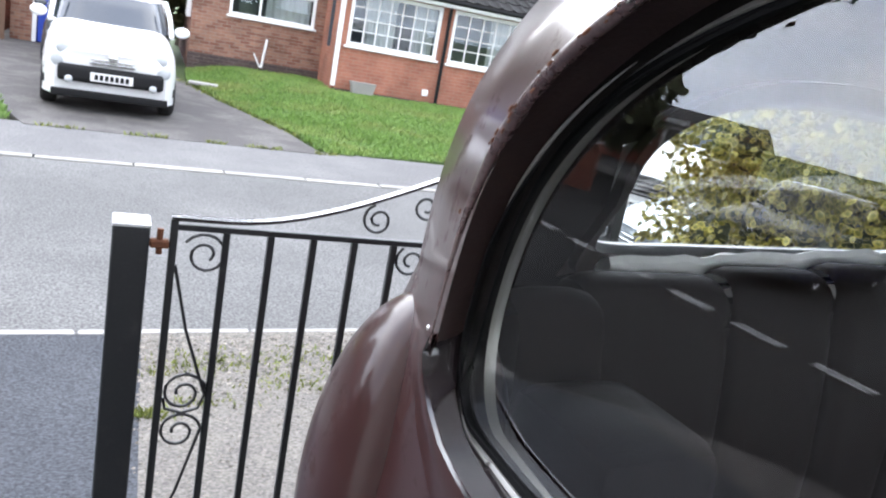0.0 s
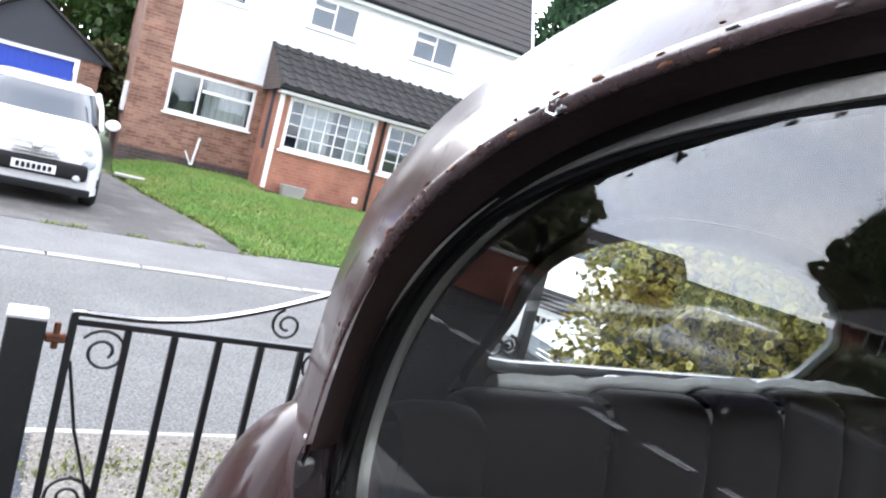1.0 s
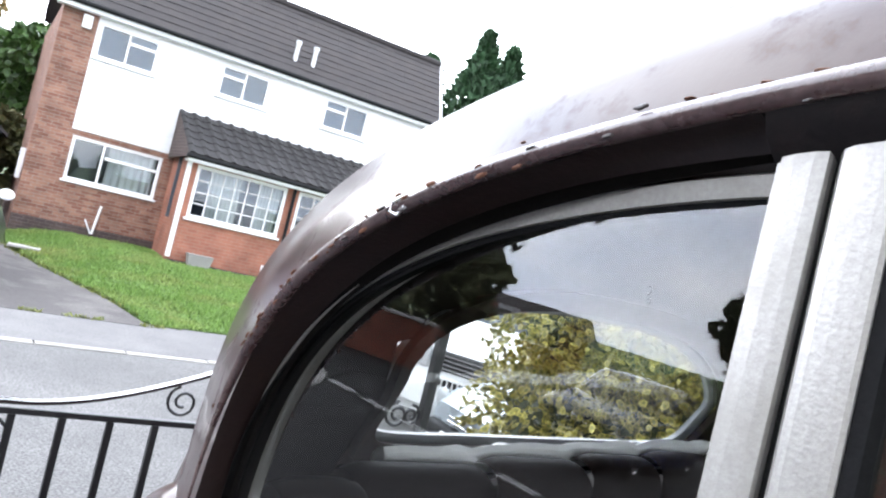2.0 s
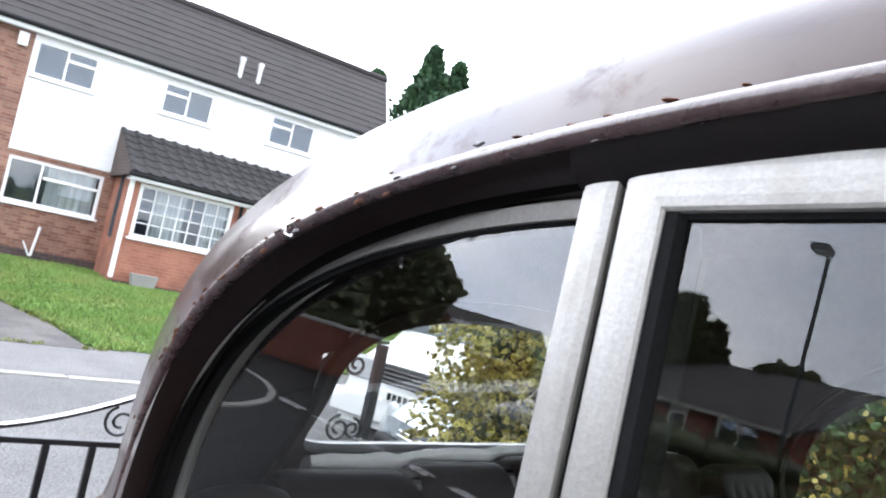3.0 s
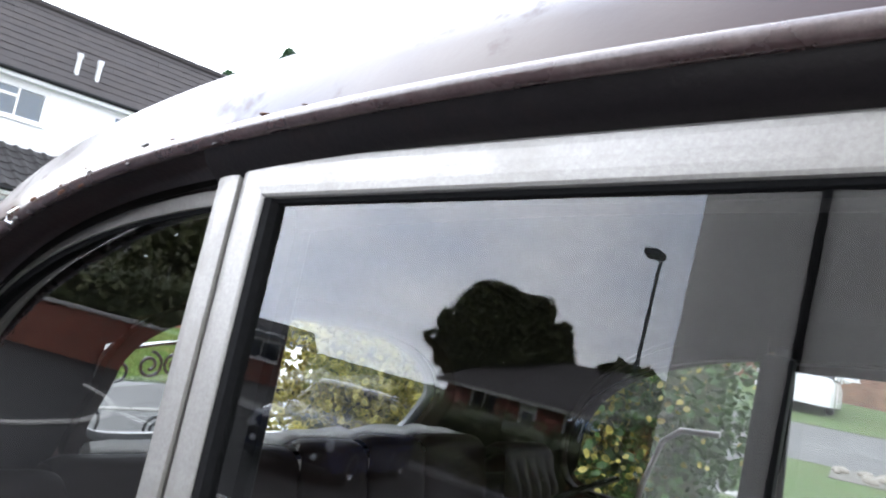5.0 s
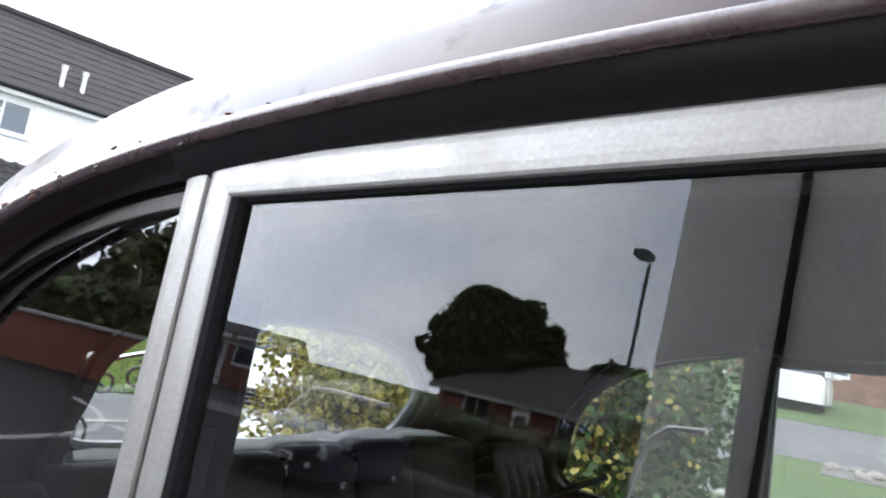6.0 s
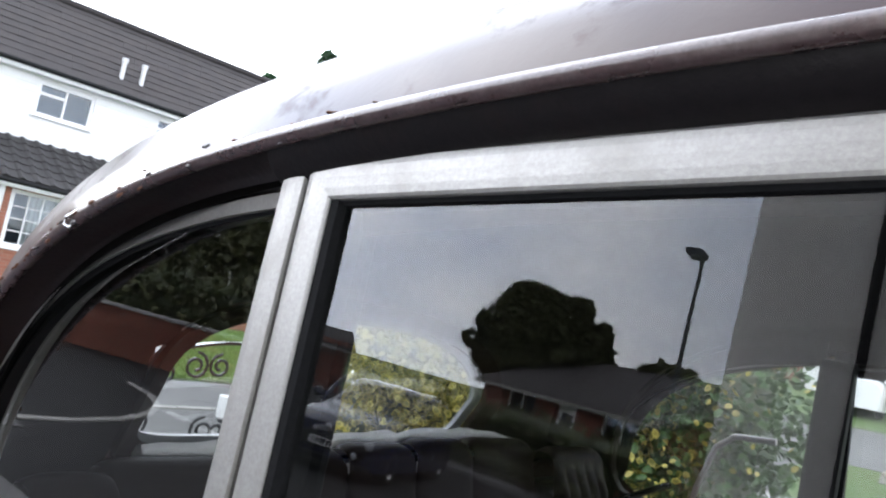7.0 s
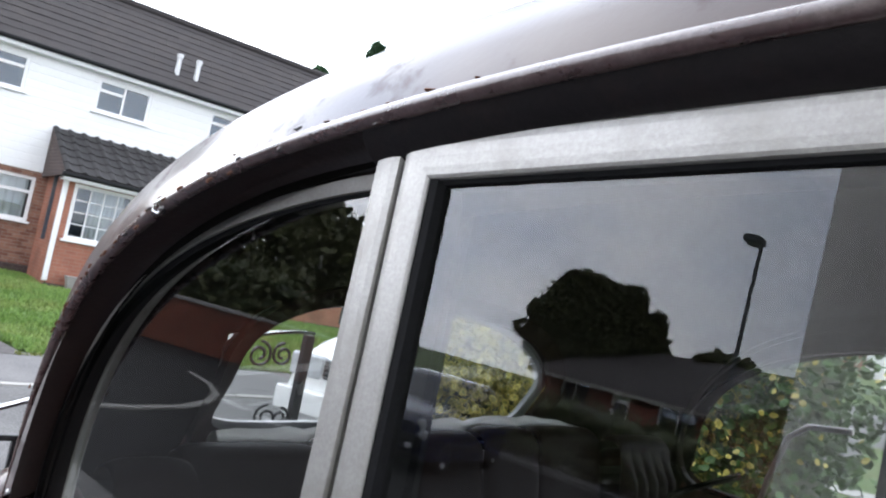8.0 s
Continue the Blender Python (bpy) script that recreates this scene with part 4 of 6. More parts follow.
# far quarter window
fq = [(y, 1.25 + (z - 1.25) * 1.17) for y, z in qi]
fo = [(y, 1.25 + (z - 1.25) * 1.17) for y, z in qo]
far_q = part("quarter_window", mirrored(loft([q_loop(fq, 0.022), q_loop(fq, 0.004), q_loop(blend(fq, fo, 0.5), -0.002), q_loop(fo, 0.0), q_loop(fo, 0.022)])), TRIM, old_car, "dark trimmed inside of the far quarter window", smooth=True)
b = bmesh.new()
b.faces.new([b.verts.new((glass_x(y, z), y, z)) for y, z in blend(fq, fo, 0.3)])
part("quarter_glass", mirrored(b), GLASS, far_q).visible_shadow = False
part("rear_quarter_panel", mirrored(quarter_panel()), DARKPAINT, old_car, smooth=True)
# inner chrome arc seen by the far window
part("grab_strap", tube([(FAR - 0.03, 0.310, 1.20), (FAR - 0.03, 0.295, 1.31), (FAR - 0.03, 0.272, 1.395), (FAR - 0.03, 0.240, 1.424), (FAR - 0.03, 0.165, 1.434)], 0.006, 8), ALLOY, old_car, "pale metal hoop beside the far window", smooth=True)


# lower body: belt to sill, tail and nose, lofted as sections along the car
def section(y, hw, zt, zb, round_top):
    pts = []
    for k in range(25):
        t = math.pi * k / 24
        cx = math.cos(t)
        x = XC - hw * math.copysign(abs(cx) ** (2 / 5), cx)
        z = zb + (zt - zb) * (math.sin(t) ** (2 / round_top))
        pts.append((x, y, z))
    return pts


def tail_level(z, kx, ky):
    """Outline of the body at a height, from the near door round the tail to the far door."""
    base = [(side_x(y, h) - 0.009, y, h) for y, h in ((-1.06, 1.2), (-0.7, 1.2), (-0.35, 1.2), (0.0, 1.225), (0.15, 1.246), (0.25, 1.247), (0.295, 1.249), (0.327, 1.252), (0.358, 1.262), (0.388, 1.284))] + [roof_ring(x, 4)[-1] for x in XS[:len(XS) // 2 + 1]]
    base += [(FAR - x, y + SHEAR * max(0.0, 1 - 2 * x / FAR), h) for x, y, h in base[-2::-1]]
    return [(XC + (x - XC) * kx + side_x(0, z) * (1 if x < XC else -1) * 0.0, 0.3 + (y - 0.3) * (ky if y > 0.3 else 1), h + 0.001 if z > 1.22 else min(z, h)) for x, y, h in base]


levels = [(1.222, 1.0, 1.0), (1.19, 1.003, 1.01), (1.165, 1.006, 1.03), (1.12, 1.012, 1.07), (1.03, 1.024, 1.16), (0.93, 1.04, 1.26), (0.80, 1.05, 1.36), (0.65, 1.06, 1.42), (0.5, 1.05, 1.45), (0.38, 1.03, 1.4)]
part("tail", loft([tail_level(*lv) for lv in levels], closed=False), PAINT, old_car, "maroon body sides and rounded boot below the windows", smooth=True)
nose = [(-1.05, 0.80, 1.15, 0.35, 9), (-1.3, 0.74, 1.12, 0.35, 6), (-1.7, 0.62, 1.08, 0.36, 4.5), (-2.1, 0.55, 1.03, 0.38, 4), (-2.45, 0.48, 0.96, 0.42, 3.6), (-2.6, 0.40, 0.82, 0.5, 3), (-2.64, 0.25, 0.7, 0.56, 2.5)]
part("bonnet", loft([section(*s) for s in nose], closed=False), PAINT, old_car, "long maroon bonnet", smooth=True)
for flip in (False, True):
    # chrome belt moulding
    b = tube([(-0.028, y, 1.178) for y in [-1.0 + 1.0 * k / 24 for k in range(25)]], 0.005, 6)
    part("belt_moulding", mirrored(b) if flip else b, CHROME, old_car, "thin belt moulding", smooth=True)
    # rear and front wings
    for xc, rx, yc, ry, rz, zc in ((0.060, 0.089, 0.482, 0.1376, 0.216, 1.082), (0.10, 0.24, -1.95, 0.52, 0.42, 0.62)):
        b = bmesh.new()
        bmesh.ops.create_uvsphere(b, u_segments=48, v_segments=40, radius=1)
        for v in b.verts:
            n = v.co.copy()
            v.co = Vector((xc + n.x * rx, yc + ry * n.y, zc + rz * n.z))
            if yc > 0:
                if n.y < 0:
                    v.co.y = yc + 0.62 * ry * n.y
                if n.z < 0:
                    v.co.z = zc + 3.2 * rz * n.z
        bmesh.ops.delete(b, geom=[v for v in b.verts if v.co.z < 0.36], context="VERTS")
        part("wing", mirrored(b) if flip else b, PAINT, old_car, "bulbous maroon wing", smooth=True)


def wheel(parent, m, r=0.33, w=0.17, rim=RIM):
    """A tyre with its rim, axle along x."""
    b = bmesh.new()
    prof = [(r * 0.62, -w / 2), (r * 0.9, -w / 2), (r * 0.98, -w * 0.36), (r, -w * 0.2), (r, w * 0.2), (r * 0.98, w * 0.36), (r * 0.9, w / 2), (r * 0.62, w / 2)]
    rings = [[(x, q * math.cos(k * math.tau / 32), q * math.sin(k * math.tau / 32)) for k in range(32)] for q, x in prof]
    t = part("wheel", loft(rings + [rings[0]], b), TYRE, parent, smooth=True)
    t.matrix_basis = m
    b = bmesh.new()
    rp = [(0.001, w * 0.2), (r * 0.16, w * 0.22), (r * 0.2, w * 0.05), (r * 0.5, w * 0.12), (r * 0.6, w * 0.42), (r * 0.64, w * 0.46), (r * 0.66, w * 0.3), (r * 0.62, -w * 0.4)]
    for sgn in (1, -1):
        loft([[(sgn * x, q * math.cos(k * math.tau / 24), q * math.sin(k * math.tau / 24)) for k in range(24)] for q, x in rp], b)
    part("rim", b, rim, t, smooth=True)
    return t


for x in (0.05, FAR - 0.05):
    for y in (0.50, -1.95):
        wheel(old_car, pose(x, y, 0.33), 0.33, 0.16)
part("floor_pan", box(0.05, FAR - 0.05, -1.0, 0.8, 0.30, 0.36, 0.01), BLACKPL, old_car)
part("windscreen_frame", tube([(0.10, -1.22, 1.15), (0.12, -1.16, 1.45), (0.2, -1.12, 1.62), (XC, -1.13, 1.69), (FAR - 0.2, -1.12, 1.62), (FAR - 0.12, -1.16, 1.45), (FAR - 0.10, -1.22, 1.15)], 0.025, 8), PAINT, old_car, smooth=True)
part("scuttle", box(0.04, FAR - 0.04, -1.3, -1.0, 0.9, 1.16, 0.03, seg=2), PAINT, old_car)
part("dashboard", box(0.08, FAR - 0.08, -1.0, -0.9, 0.85, 1.12, 0.03, seg=2), TRIM, old_car)


# rear bench seat: rolled top in three cushions, pleated end
def seat_cushion(x0, x1, ys, ztop, pleats=0):
    b = bmesh.new()
    rows = []
    nx = 40
    prof = [(-0.13, 0.0), (-0.15, -0.10), (-0.165, -0.22), (-0.165, -0.36), (-0.15, -0.5)]
    for k in range(nx + 1):
        u = k / nx
        x = x0 + (x1 - x0) * u
        edge = min(1.0, min(u, 1 - u) * (x1 - x0) / 0.035)
        puff = math.sqrt(max(0.0, 1 - (1 - edge) ** 2))
        pl = 0.010 * abs(math.sin(math.pi * u * pleats)) if pleats else 0.0
        row = []
        for t in [math.pi * j / 8 for j in range(9)]:
            row.append((x, ys + 0.028 * math.cos(t) - 0.045, ztop - 0.03 + (0.022 + 0.010 * puff) * math.sin(t)))
        row += [(x, ys - 0.076 - 0.014 * puff - pl - 0.03 * math.sin(math.pi * min(1.0, d / 0.5)), ztop - 0.05 - d) for d in (0.02, 0.08, 0.16, 0.26, 0.36, 0.46)]
        rows.append(row)
    loft(rows, b, closed=False)
    return b


rear_seat = thing("rear_seat", "worn dark brown leather rear bench seat with pleats", "car seat", CAR)
def crest(x):
    """Height of the seat back's top edge across the car."""
    return 1.312 + 0.062 * min(max(x, 0.2) - 0.2, 0.62) - 0.04 * max(0.0, x - 0.98) ** 1.4


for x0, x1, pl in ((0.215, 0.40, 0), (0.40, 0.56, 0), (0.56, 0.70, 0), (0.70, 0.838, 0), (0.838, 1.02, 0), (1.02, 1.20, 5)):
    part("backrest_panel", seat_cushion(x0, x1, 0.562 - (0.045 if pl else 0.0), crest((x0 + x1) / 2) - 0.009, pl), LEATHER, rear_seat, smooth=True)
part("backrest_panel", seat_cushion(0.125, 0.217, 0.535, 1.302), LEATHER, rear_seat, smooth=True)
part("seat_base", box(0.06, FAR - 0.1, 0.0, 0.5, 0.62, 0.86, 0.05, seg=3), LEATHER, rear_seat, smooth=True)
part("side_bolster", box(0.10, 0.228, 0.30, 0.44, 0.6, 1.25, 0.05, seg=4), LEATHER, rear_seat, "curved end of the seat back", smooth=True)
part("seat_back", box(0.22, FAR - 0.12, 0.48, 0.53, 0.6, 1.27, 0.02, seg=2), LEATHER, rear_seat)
rows = []
for k in range(31):
    x = 0.272 + 0.76 * k / 30
    top = crest(x) + 0.002 + 0.0015 * math.sin(k * 1.7) - 0.006 * sum(max(0.0, 1 - abs(x - m) / 0.02) for m in (0.40, 0.56, 0.70, 0.838)) - 0.016 * max(0.0, (x - 0.86) / 0.17) ** 1.5
    rows.append([(x, 0.536, top - 0.03), (x, 0.538, top - 0.006), (x, 0.544, top), (x, 0.553, top - 0.004), (x, 0.559, top - 0.013), (x, 0.562, top - 0.05)])
part("top_roll", loft(rows, closed=False), SEATSTRIP, rear_seat, "pale strip along the top of the seat back", smooth=True)
part("parcel_shelf", box(0.28, FAR - 0.32, 0.545, 0.615, 1.25, 1.275, 0.006), TRIM, old_car, "dark parcel shelf under the rear window")
rag = bmesh.new()
bmesh.ops.create_icosphere(rag, subdivisions=3, radius=1)
for v in rag.verts:
    k = 1 + 0.35 * noise.noise(v.co * 2.2)
    v.co = Vector((v.co.x * 0.034 * k, v.co.y * 0.018 * k, max(0, v.co.z) * 0.013 * k))
ob = mesh_ob("white_cloth", rag, CURTAIN, True)
ob.matrix_world = CAR @ pose(0.53, 0.612, 1.296)
tagged(ob, "crumpled white cloth on the parcel shelf", "cloth")
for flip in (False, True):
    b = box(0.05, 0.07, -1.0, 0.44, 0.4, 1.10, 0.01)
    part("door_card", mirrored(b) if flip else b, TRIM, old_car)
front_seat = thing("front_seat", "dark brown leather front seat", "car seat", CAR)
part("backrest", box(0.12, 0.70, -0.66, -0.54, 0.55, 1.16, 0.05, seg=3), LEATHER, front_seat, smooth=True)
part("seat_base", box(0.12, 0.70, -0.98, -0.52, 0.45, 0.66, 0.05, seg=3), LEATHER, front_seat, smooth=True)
# strap hanging by the far pillar
b = box(FAR - 0.075, FAR - 0.05, 0.045, 0.105, 1.16, 1.60, 0.012, seg=2)
part("pillar_curtain", b, BLACKPL, old_car, "dark padded cover on the far pillar")
part("arm_rest", tube([(1.12, 0.455, 1.215), (1.20, 0.39, 1.265), (1.27, 0.335, 1.305)], 0.007, 8), CHROME, old_car, "bright metal rail beside the seat", smooth=True)

# rust, chips and a torn sliver along the gutter
rng = random.Random(11)
for k in range(40):
    y = rng.choice([rng.uniform(0.20, 0.375), rng.uniform(0.17, 0.36), rng.uniform(0.0, 0.23)])
    z = gutter(y) + rng.uniform(-0.007, 0.004)
    b = bmesh.new()
    bmesh.ops.create_icosphere(b, subdivisions=2, radius=1)
    s = rng.uniform(0.0005, 0.0016)
    for v in b.verts:
        q = 1 + 0.6 * noise.noise(v.co * 3 + Vector((k, 0, 0)))
        v.co = Vector((v.co.x * 0.0008, v.co.y * s * 2.4 * q, v.co.z * s * 0.8 * q))
    a = part("rust_blister", b, RUST if rng.random() < 0.7 else DARKPAINT, old_car)
    a.matrix_basis = pose(gutter_x(y, z) - 0.0095, y, z, -90 + math.degrees(math.atan2(gutter(y + 0.01) - gutter(y), 0.01)) + 90, 0, 0)
for k in range(16):
    y = rng.uniform(-0.05, 0.05)
    b = bmesh.new()
    bmesh.ops.create_icosphere(b, subdivisions=2, radius=1)
    s = rng.uniform(0.0005, 0.0013)
    for v in b.verts:
        q = 1 + 0.6 * noise.noise(v.co * 3 + Vector((k, 5, 0)))
        v.co = Vector((v.co.x * 0.002, v.co.y * s * 2.6 * q, v.co.z * s * 0.6 * q))
    ob = part("rust_blister", b, RUST, old_car)
    ob.location = (gutter_x(y, gutter(y)) - 0.003, y, gutter(y) + 0.004 + rng.uniform(-0.001, 0.002))
for k in range(16):
    # blistered paint on the roof beside the gutter
    x, y = 0.0005 + 0.002 * rng.random(), rng.uniform(-0.04, 0.07)
    ring = [p for p in roof_ring(x, 60) if p[1] < 0.3]
    base = min(ring, key=lambda p: abs(p[1] - y))
    b = bmesh.new()
    bmesh.ops.create_icosphere(b, subdivisions=2, radius=1)
    r = rng.uniform(0.0003, 0.0007)
    for v in b.verts:
        q = 1 + 0.5 * noise.noise(v.co * 2.5 + Vector((k, 9, 0)))
        v.co = Vector((v.co.x * r * q, v.co.y * r * 1.6 * q, v.co.z * 0.0002))
    ob = part("paint_blister", b, PAINT, old_car, smooth=True)
    ob.matrix_basis = pose(base[0], y, base[2] + (base[1] - y) * 0.12, 0, -38, 0)
gz = gutter(0.199) - 0.002
b = tube([(gutter_x(0.199, gz) - 0.0085 - dx, 0.199 + dy, gz + dz) for dx, dy, dz in ((0.0, -0.003, 0.005), (0.003, 0.003, 0.0), (0.003, 0.004, -0.005), (0.0015, -0.001, -0.006), (0.0, -0.003, -0.001))], 0.0009, 6)
part("torn_sliver", b, CHROME, old_car, "bright torn sliver of metal on the gutter", smooth=True)
b = bmesh.new()
bmesh.ops.create_icosphere(b, subdivisions=2, radius=0.0028)
ob = part("rivet", b, GALV, old_car, "small bright rivet", smooth=True)
ob.location = (side_x(0.414, 1.299) - 0.003, 0.414, 1.299)


# ---------------------------------------------------------------- gate
def scroll(cx, cz, r, start, turns, sense, count=26):
    """A flat spiral in the gate's plane."""
    return [(cx + r * (1 - 0.72 * k / count) * math.cos(start + sense * turns * math.tau * k / count), 0, cz + r * (1 - 0.72 * k / count) * math.sin(start + sense * turns * math.tau * k / count)) for k in range(count + 1)]


GATE_Y = 1.587
gate = thing("metal_gate", "black wrought iron drive gate with scrolls and swept top rail", "gate", pose(0.055, GATE_Y, 0.012, 0, 0, 2.0))
ZT = 1.058


def flat_bar(x0, x1, z0, z1, t=0.009):
    return box(x0, x1, -t, t, z0, z1, 0.0015)


part("stile", flat_bar(0.2035, 0.2175, 0.08, 1.068), BLACKIRON, gate)
part("top_rail", box(0.203, 1.19, -0.008, 0.008, ZT - 0.012, ZT, 0.0015), BLACKIRON, gate)
part("bottom_rail", box(0.203, 1.19, -0.008, 0.008, 0.10, 0.115, 0.0015), BLACKIRON, gate)
for k in range(11):
    x = 0.3085 + 0.0868 * k
    part("upright", box(x - 0.0068, x + 0.0068, -0.0068, 0.0068, 0.115, ZT - 0.012, 0.0015), BLACKIRON, gate)
sweep = []
for k in range(41):
    x = 0.206 + 1.005 * k / 40
    u = max(0.0, (x - 0.30) / 0.91)
    sweep.append((x, 0, 1.068 + 0.276 * (3 * u * u - 2 * u ** 3)))
part("swept_rail", loft([[(x, y + dy, z + dz) for dy, dz in ((-0.010, -0.003), (0.010, -0.003), (0.010, 0.004), (-0.010, 0.004))] for x, y, z in sweep], caps=True), WETIRON, gate, "swept flat top rail, shining with wet")
scrolls = [(0.272, 0.998, 0.045, 2.6, 1.55, -1), (0.612, 1.098, 0.034, 1.9, 1.5, 1), (0.700, 1.012, 0.036, 2.2, 1.4, 1), (0.715, 1.135, 0.034, 1.2, 1.5, -1), (0.258, 0.700, 0.046, 0.2, 1.5, 1), (0.256, 0.612, 0.044, 0.2, 1.5, 1), (0.82, 1.13, 0.05, 1.9, 1.5, 1)]
for cx, cz, r, st, tn, se in scrolls:
    part("scroll", tube(scroll(cx, cz, r, st, tn, se), 0.0034, 6), BLACKIRON, gate, smooth=True)
part("brace", tube([(0.218, 0, 0.975), (0.25, 0, 0.84), (0.2985, 0, 0.70), (0.302, 0, 0.69)], 0.0034, 6), BLACKIRON, gate, smooth=True)
part("brace", tube([(0.300, 0, 0.62), (0.262, 0, 0.47), (0.235, 0, 0.40), (0.22, 0, 0.3)], 0.0034, 6), BLACKIRON, gate, smooth=True)
part("scroll_ring", tube([(0.258 + 0.0, 0, 0.745), (0.29, 0, 0.73), (0.302, 0, 0.70), (0.29, 0, 0.665), (0.258, 0, 0.655), (0.225, 0, 0.665), (0.219, 0, 0.69)], 0.0034, 6), BLACKIRON, gate, smooth=True)
hinge = part("hinge", box(0.168, 0.204, -0.010, 0.010, 1.008, 1.024, 0.003), RUST, gate, "rusty hinge bracket")
part("hinge_pin", tube([(0.186, 0, 0.995), (0.186, 0, 1.045)], 0.006, 8), RUST, hinge, smooth=True)

gate_post = thing("gate_post", "square black painted steel gate post with pale cap", "gate post", pose(0.189, GATE_Y, 0.012, 0, 0, 2))
part("post", box(-0.0325, 0.0325, -0.0325, 0.0325, -0.25, 1.056, 0.003), BLACKIRON, gate_post)
part("cap", box(-0.0335, 0.0335, -0.0335, 0.0335, 1.054, 1.062, 0.002), GALV, gate_post, "bright wet flat cap")

# shutting stile and the scrolls beside it
part("stile", flat_bar(1.187, 1.211, 0.0, 1.338, 0.012), BLACKIRON, gate)
for cx, cz, r, st, se in ((0.995, 1.255, 0.034, 1.6, 1), (1.07, 1.275, 0.034, 1.6, -1), (1.135, 1.28, 0.030, 1.6, 1), (1.123, 1.120, 0.034, 1.6, 1), (1.163, 1.122, 0.026, 1.6, -1), (0.935, 1.13, 0.05, 1.9, -1)):
    part("scroll", tube(scroll(cx, cz, r, st, 1.5, se), 0.0042, 6), BLACKIRON, gate, smooth=True)

# ---------------------------------------------------------------- house opposite
def window(parent, x0, x1, z0, z1, y, cols, rows, transom=None, curtain=False, name="window", fw=0.07, bar=0.05, glaze=PANE, split=None):
    """A window in a wall that faces -y: surround, bars, pane, sill."""
    w = part(name, box(x0, x1, y - 0.03, y + 0.04, z0, z0 + fw, 0.004), WHITE, parent)
    part("window_frame", box(x0, x1, y - 0.03, y + 0.04, z1 - fw, z1, 0.004), WHITE, w)
    for a in (x0, x1 - fw):
        part("window_frame", box(a, a + fw, y - 0.03, y + 0.04, z0 + fw, z1 - fw, 0.004), WHITE, w)
    part("window_sill", box(x0 - 0.05, x1 + 0.05, y - 0.11, y + 0.02, z0 - 0.05, z0 + 0.002, 0.006), WHITE, w)
    ix0, ix1, iz0, iz1 = x0 + fw, x1 - fw, z0 + fw, z1 - fw
    for k in range(1, cols):
        c = split if split and cols == 2 else None
        x = ix0 + (ix1 - ix0) * (c if c else k / cols)
        part("glazing_bar", box(x - bar / 2, x + bar / 2, y - 0.02, y + 0.03, iz0, iz1, 0.003), WHITE, w)
    for k in range(1, rows):
        z = iz0 + (iz1 - iz0) * k / rows
        part("glazing_bar", box(ix0, ix1, y - 0.018, y + 0.028, z - bar / 2, z + bar / 2, 0.003), WHITE, w)
    if transom:
        tx0, tx1, tz = transom
        part("transom", box(tx0, tx1, y - 0.025, y + 0.035, tz - bar * 0.7, tz + bar * 0.7, 0.003), WHITE, w)
    part("pane", box(ix0 - 0.01, ix1 + 0.01, y + 0.012, y + 0.018, iz0 - 0.01, iz1 + 0.01), glaze, w).visible_shadow = False
    # one flat board; its dark colour stands for the unlit room
    part("room", box(ix0 - 0.3, ix1 + 0.3, y + 0.9, y + 0.95, iz0 - 0.2, iz1 + 0.2), DIM, w, "flat board coloured as the dim room behind the glass")
    if curtain:
        for a, c in curtain:
            b = bmesh.new()
            n = 24
            row = [(ix0 + (ix1 - ix0) * (a + (c - a) * k / n), y + 0.12 + 0.025 * math.sin(k * 1.7)) for k in range(n + 1)]
            loft([[(x, q, iz0) for x, q in row], [(x, q, iz1) for x, q in row]], b, closed=False)
            part("curtain", b, CURTAIN, w, "pale net curtain")
    return w


def wall_with_holes(x0, x1, z0, z1, y0, y1, holes):
    """A wall slab that faces -y, with openings through it (x0, x1, z0, z1)."""
    xs = sorted({x0, x1, *(h[0] for h in holes), *(h[1] for h in holes)})
    zs = sorted({z0, z1, *(h[2] for h in holes), *(h[3] for h in holes)})
    b = bmesh.new()
    for xa, xb in zip(xs, xs[1:]):
        for za, zb in zip(zs, zs[1:]):
            cx, cz = (xa + xb) / 2, (za + zb) / 2
            if any(h[0] < cx < h[1] and h[2] < cz < h[3] for h in holes):
                continue
            box(xa, xb, y0, y1, za, zb, bm=b)
    bmesh.ops.remove_doubles(b, verts=b.verts[:], dist=1e-5)
    seen = {}
    for f in b.faces:
        seen.setdefault(tuple(round(c, 4) for c in f.calc_center_median()), []).append(f)
    bmesh.ops.delete(b, geom=[f for fs in seen.values() if len(fs) > 1 for f in fs], context="FACES")
    return b


house = thing("house", "two-storey brick house with white cladding and tiled porch", "house")
FY = 19.485
HX0, HX1 = 1.0, 10.5
ground_hole = (1.80, 3.78, 1.14, 2.15)
up = [(1.80, 3.12, 3.95, 4.75), (4.60, 5.84, 3.98, 4.75), (7.35, 8.62, 4.0, 4.78)]
part("brick_wall", wall_with_holes(HX0, HX1, -0.25, 2.28, FY, FY + 0.28, [ground_hole]), BRICK, house, "mottled brown brick ground floor wall")
part("brick_wall", box(HX0, 1.74, FY, FY + 0.28, 2.28, 5.0), BRICK, house, "brick pier at the corner")
part("brick_wall", box(HX0, HX0 + 0.28, FY + 0.28, FY + 7.5, -0.25, 5.0), BRICK, house, "brick gable side")
part("brick_wall", box(HX1 - 0.28, HX1, FY + 0.28, FY + 7.5, -0.25, 5.0), BRICK, house)
part("plinth", box(HX0 - 0.02, HX1, FY - 0.02, FY + 0.1, -0.3, 0.17, 0.004), PLINTH, house, "dark brick plinth")
part("cladding", wall_with_holes(1.74, HX1, 2.28, 5.0, FY - 0.015, FY + 0.25, up), BOARD, house, "bright white board cladding upstairs")
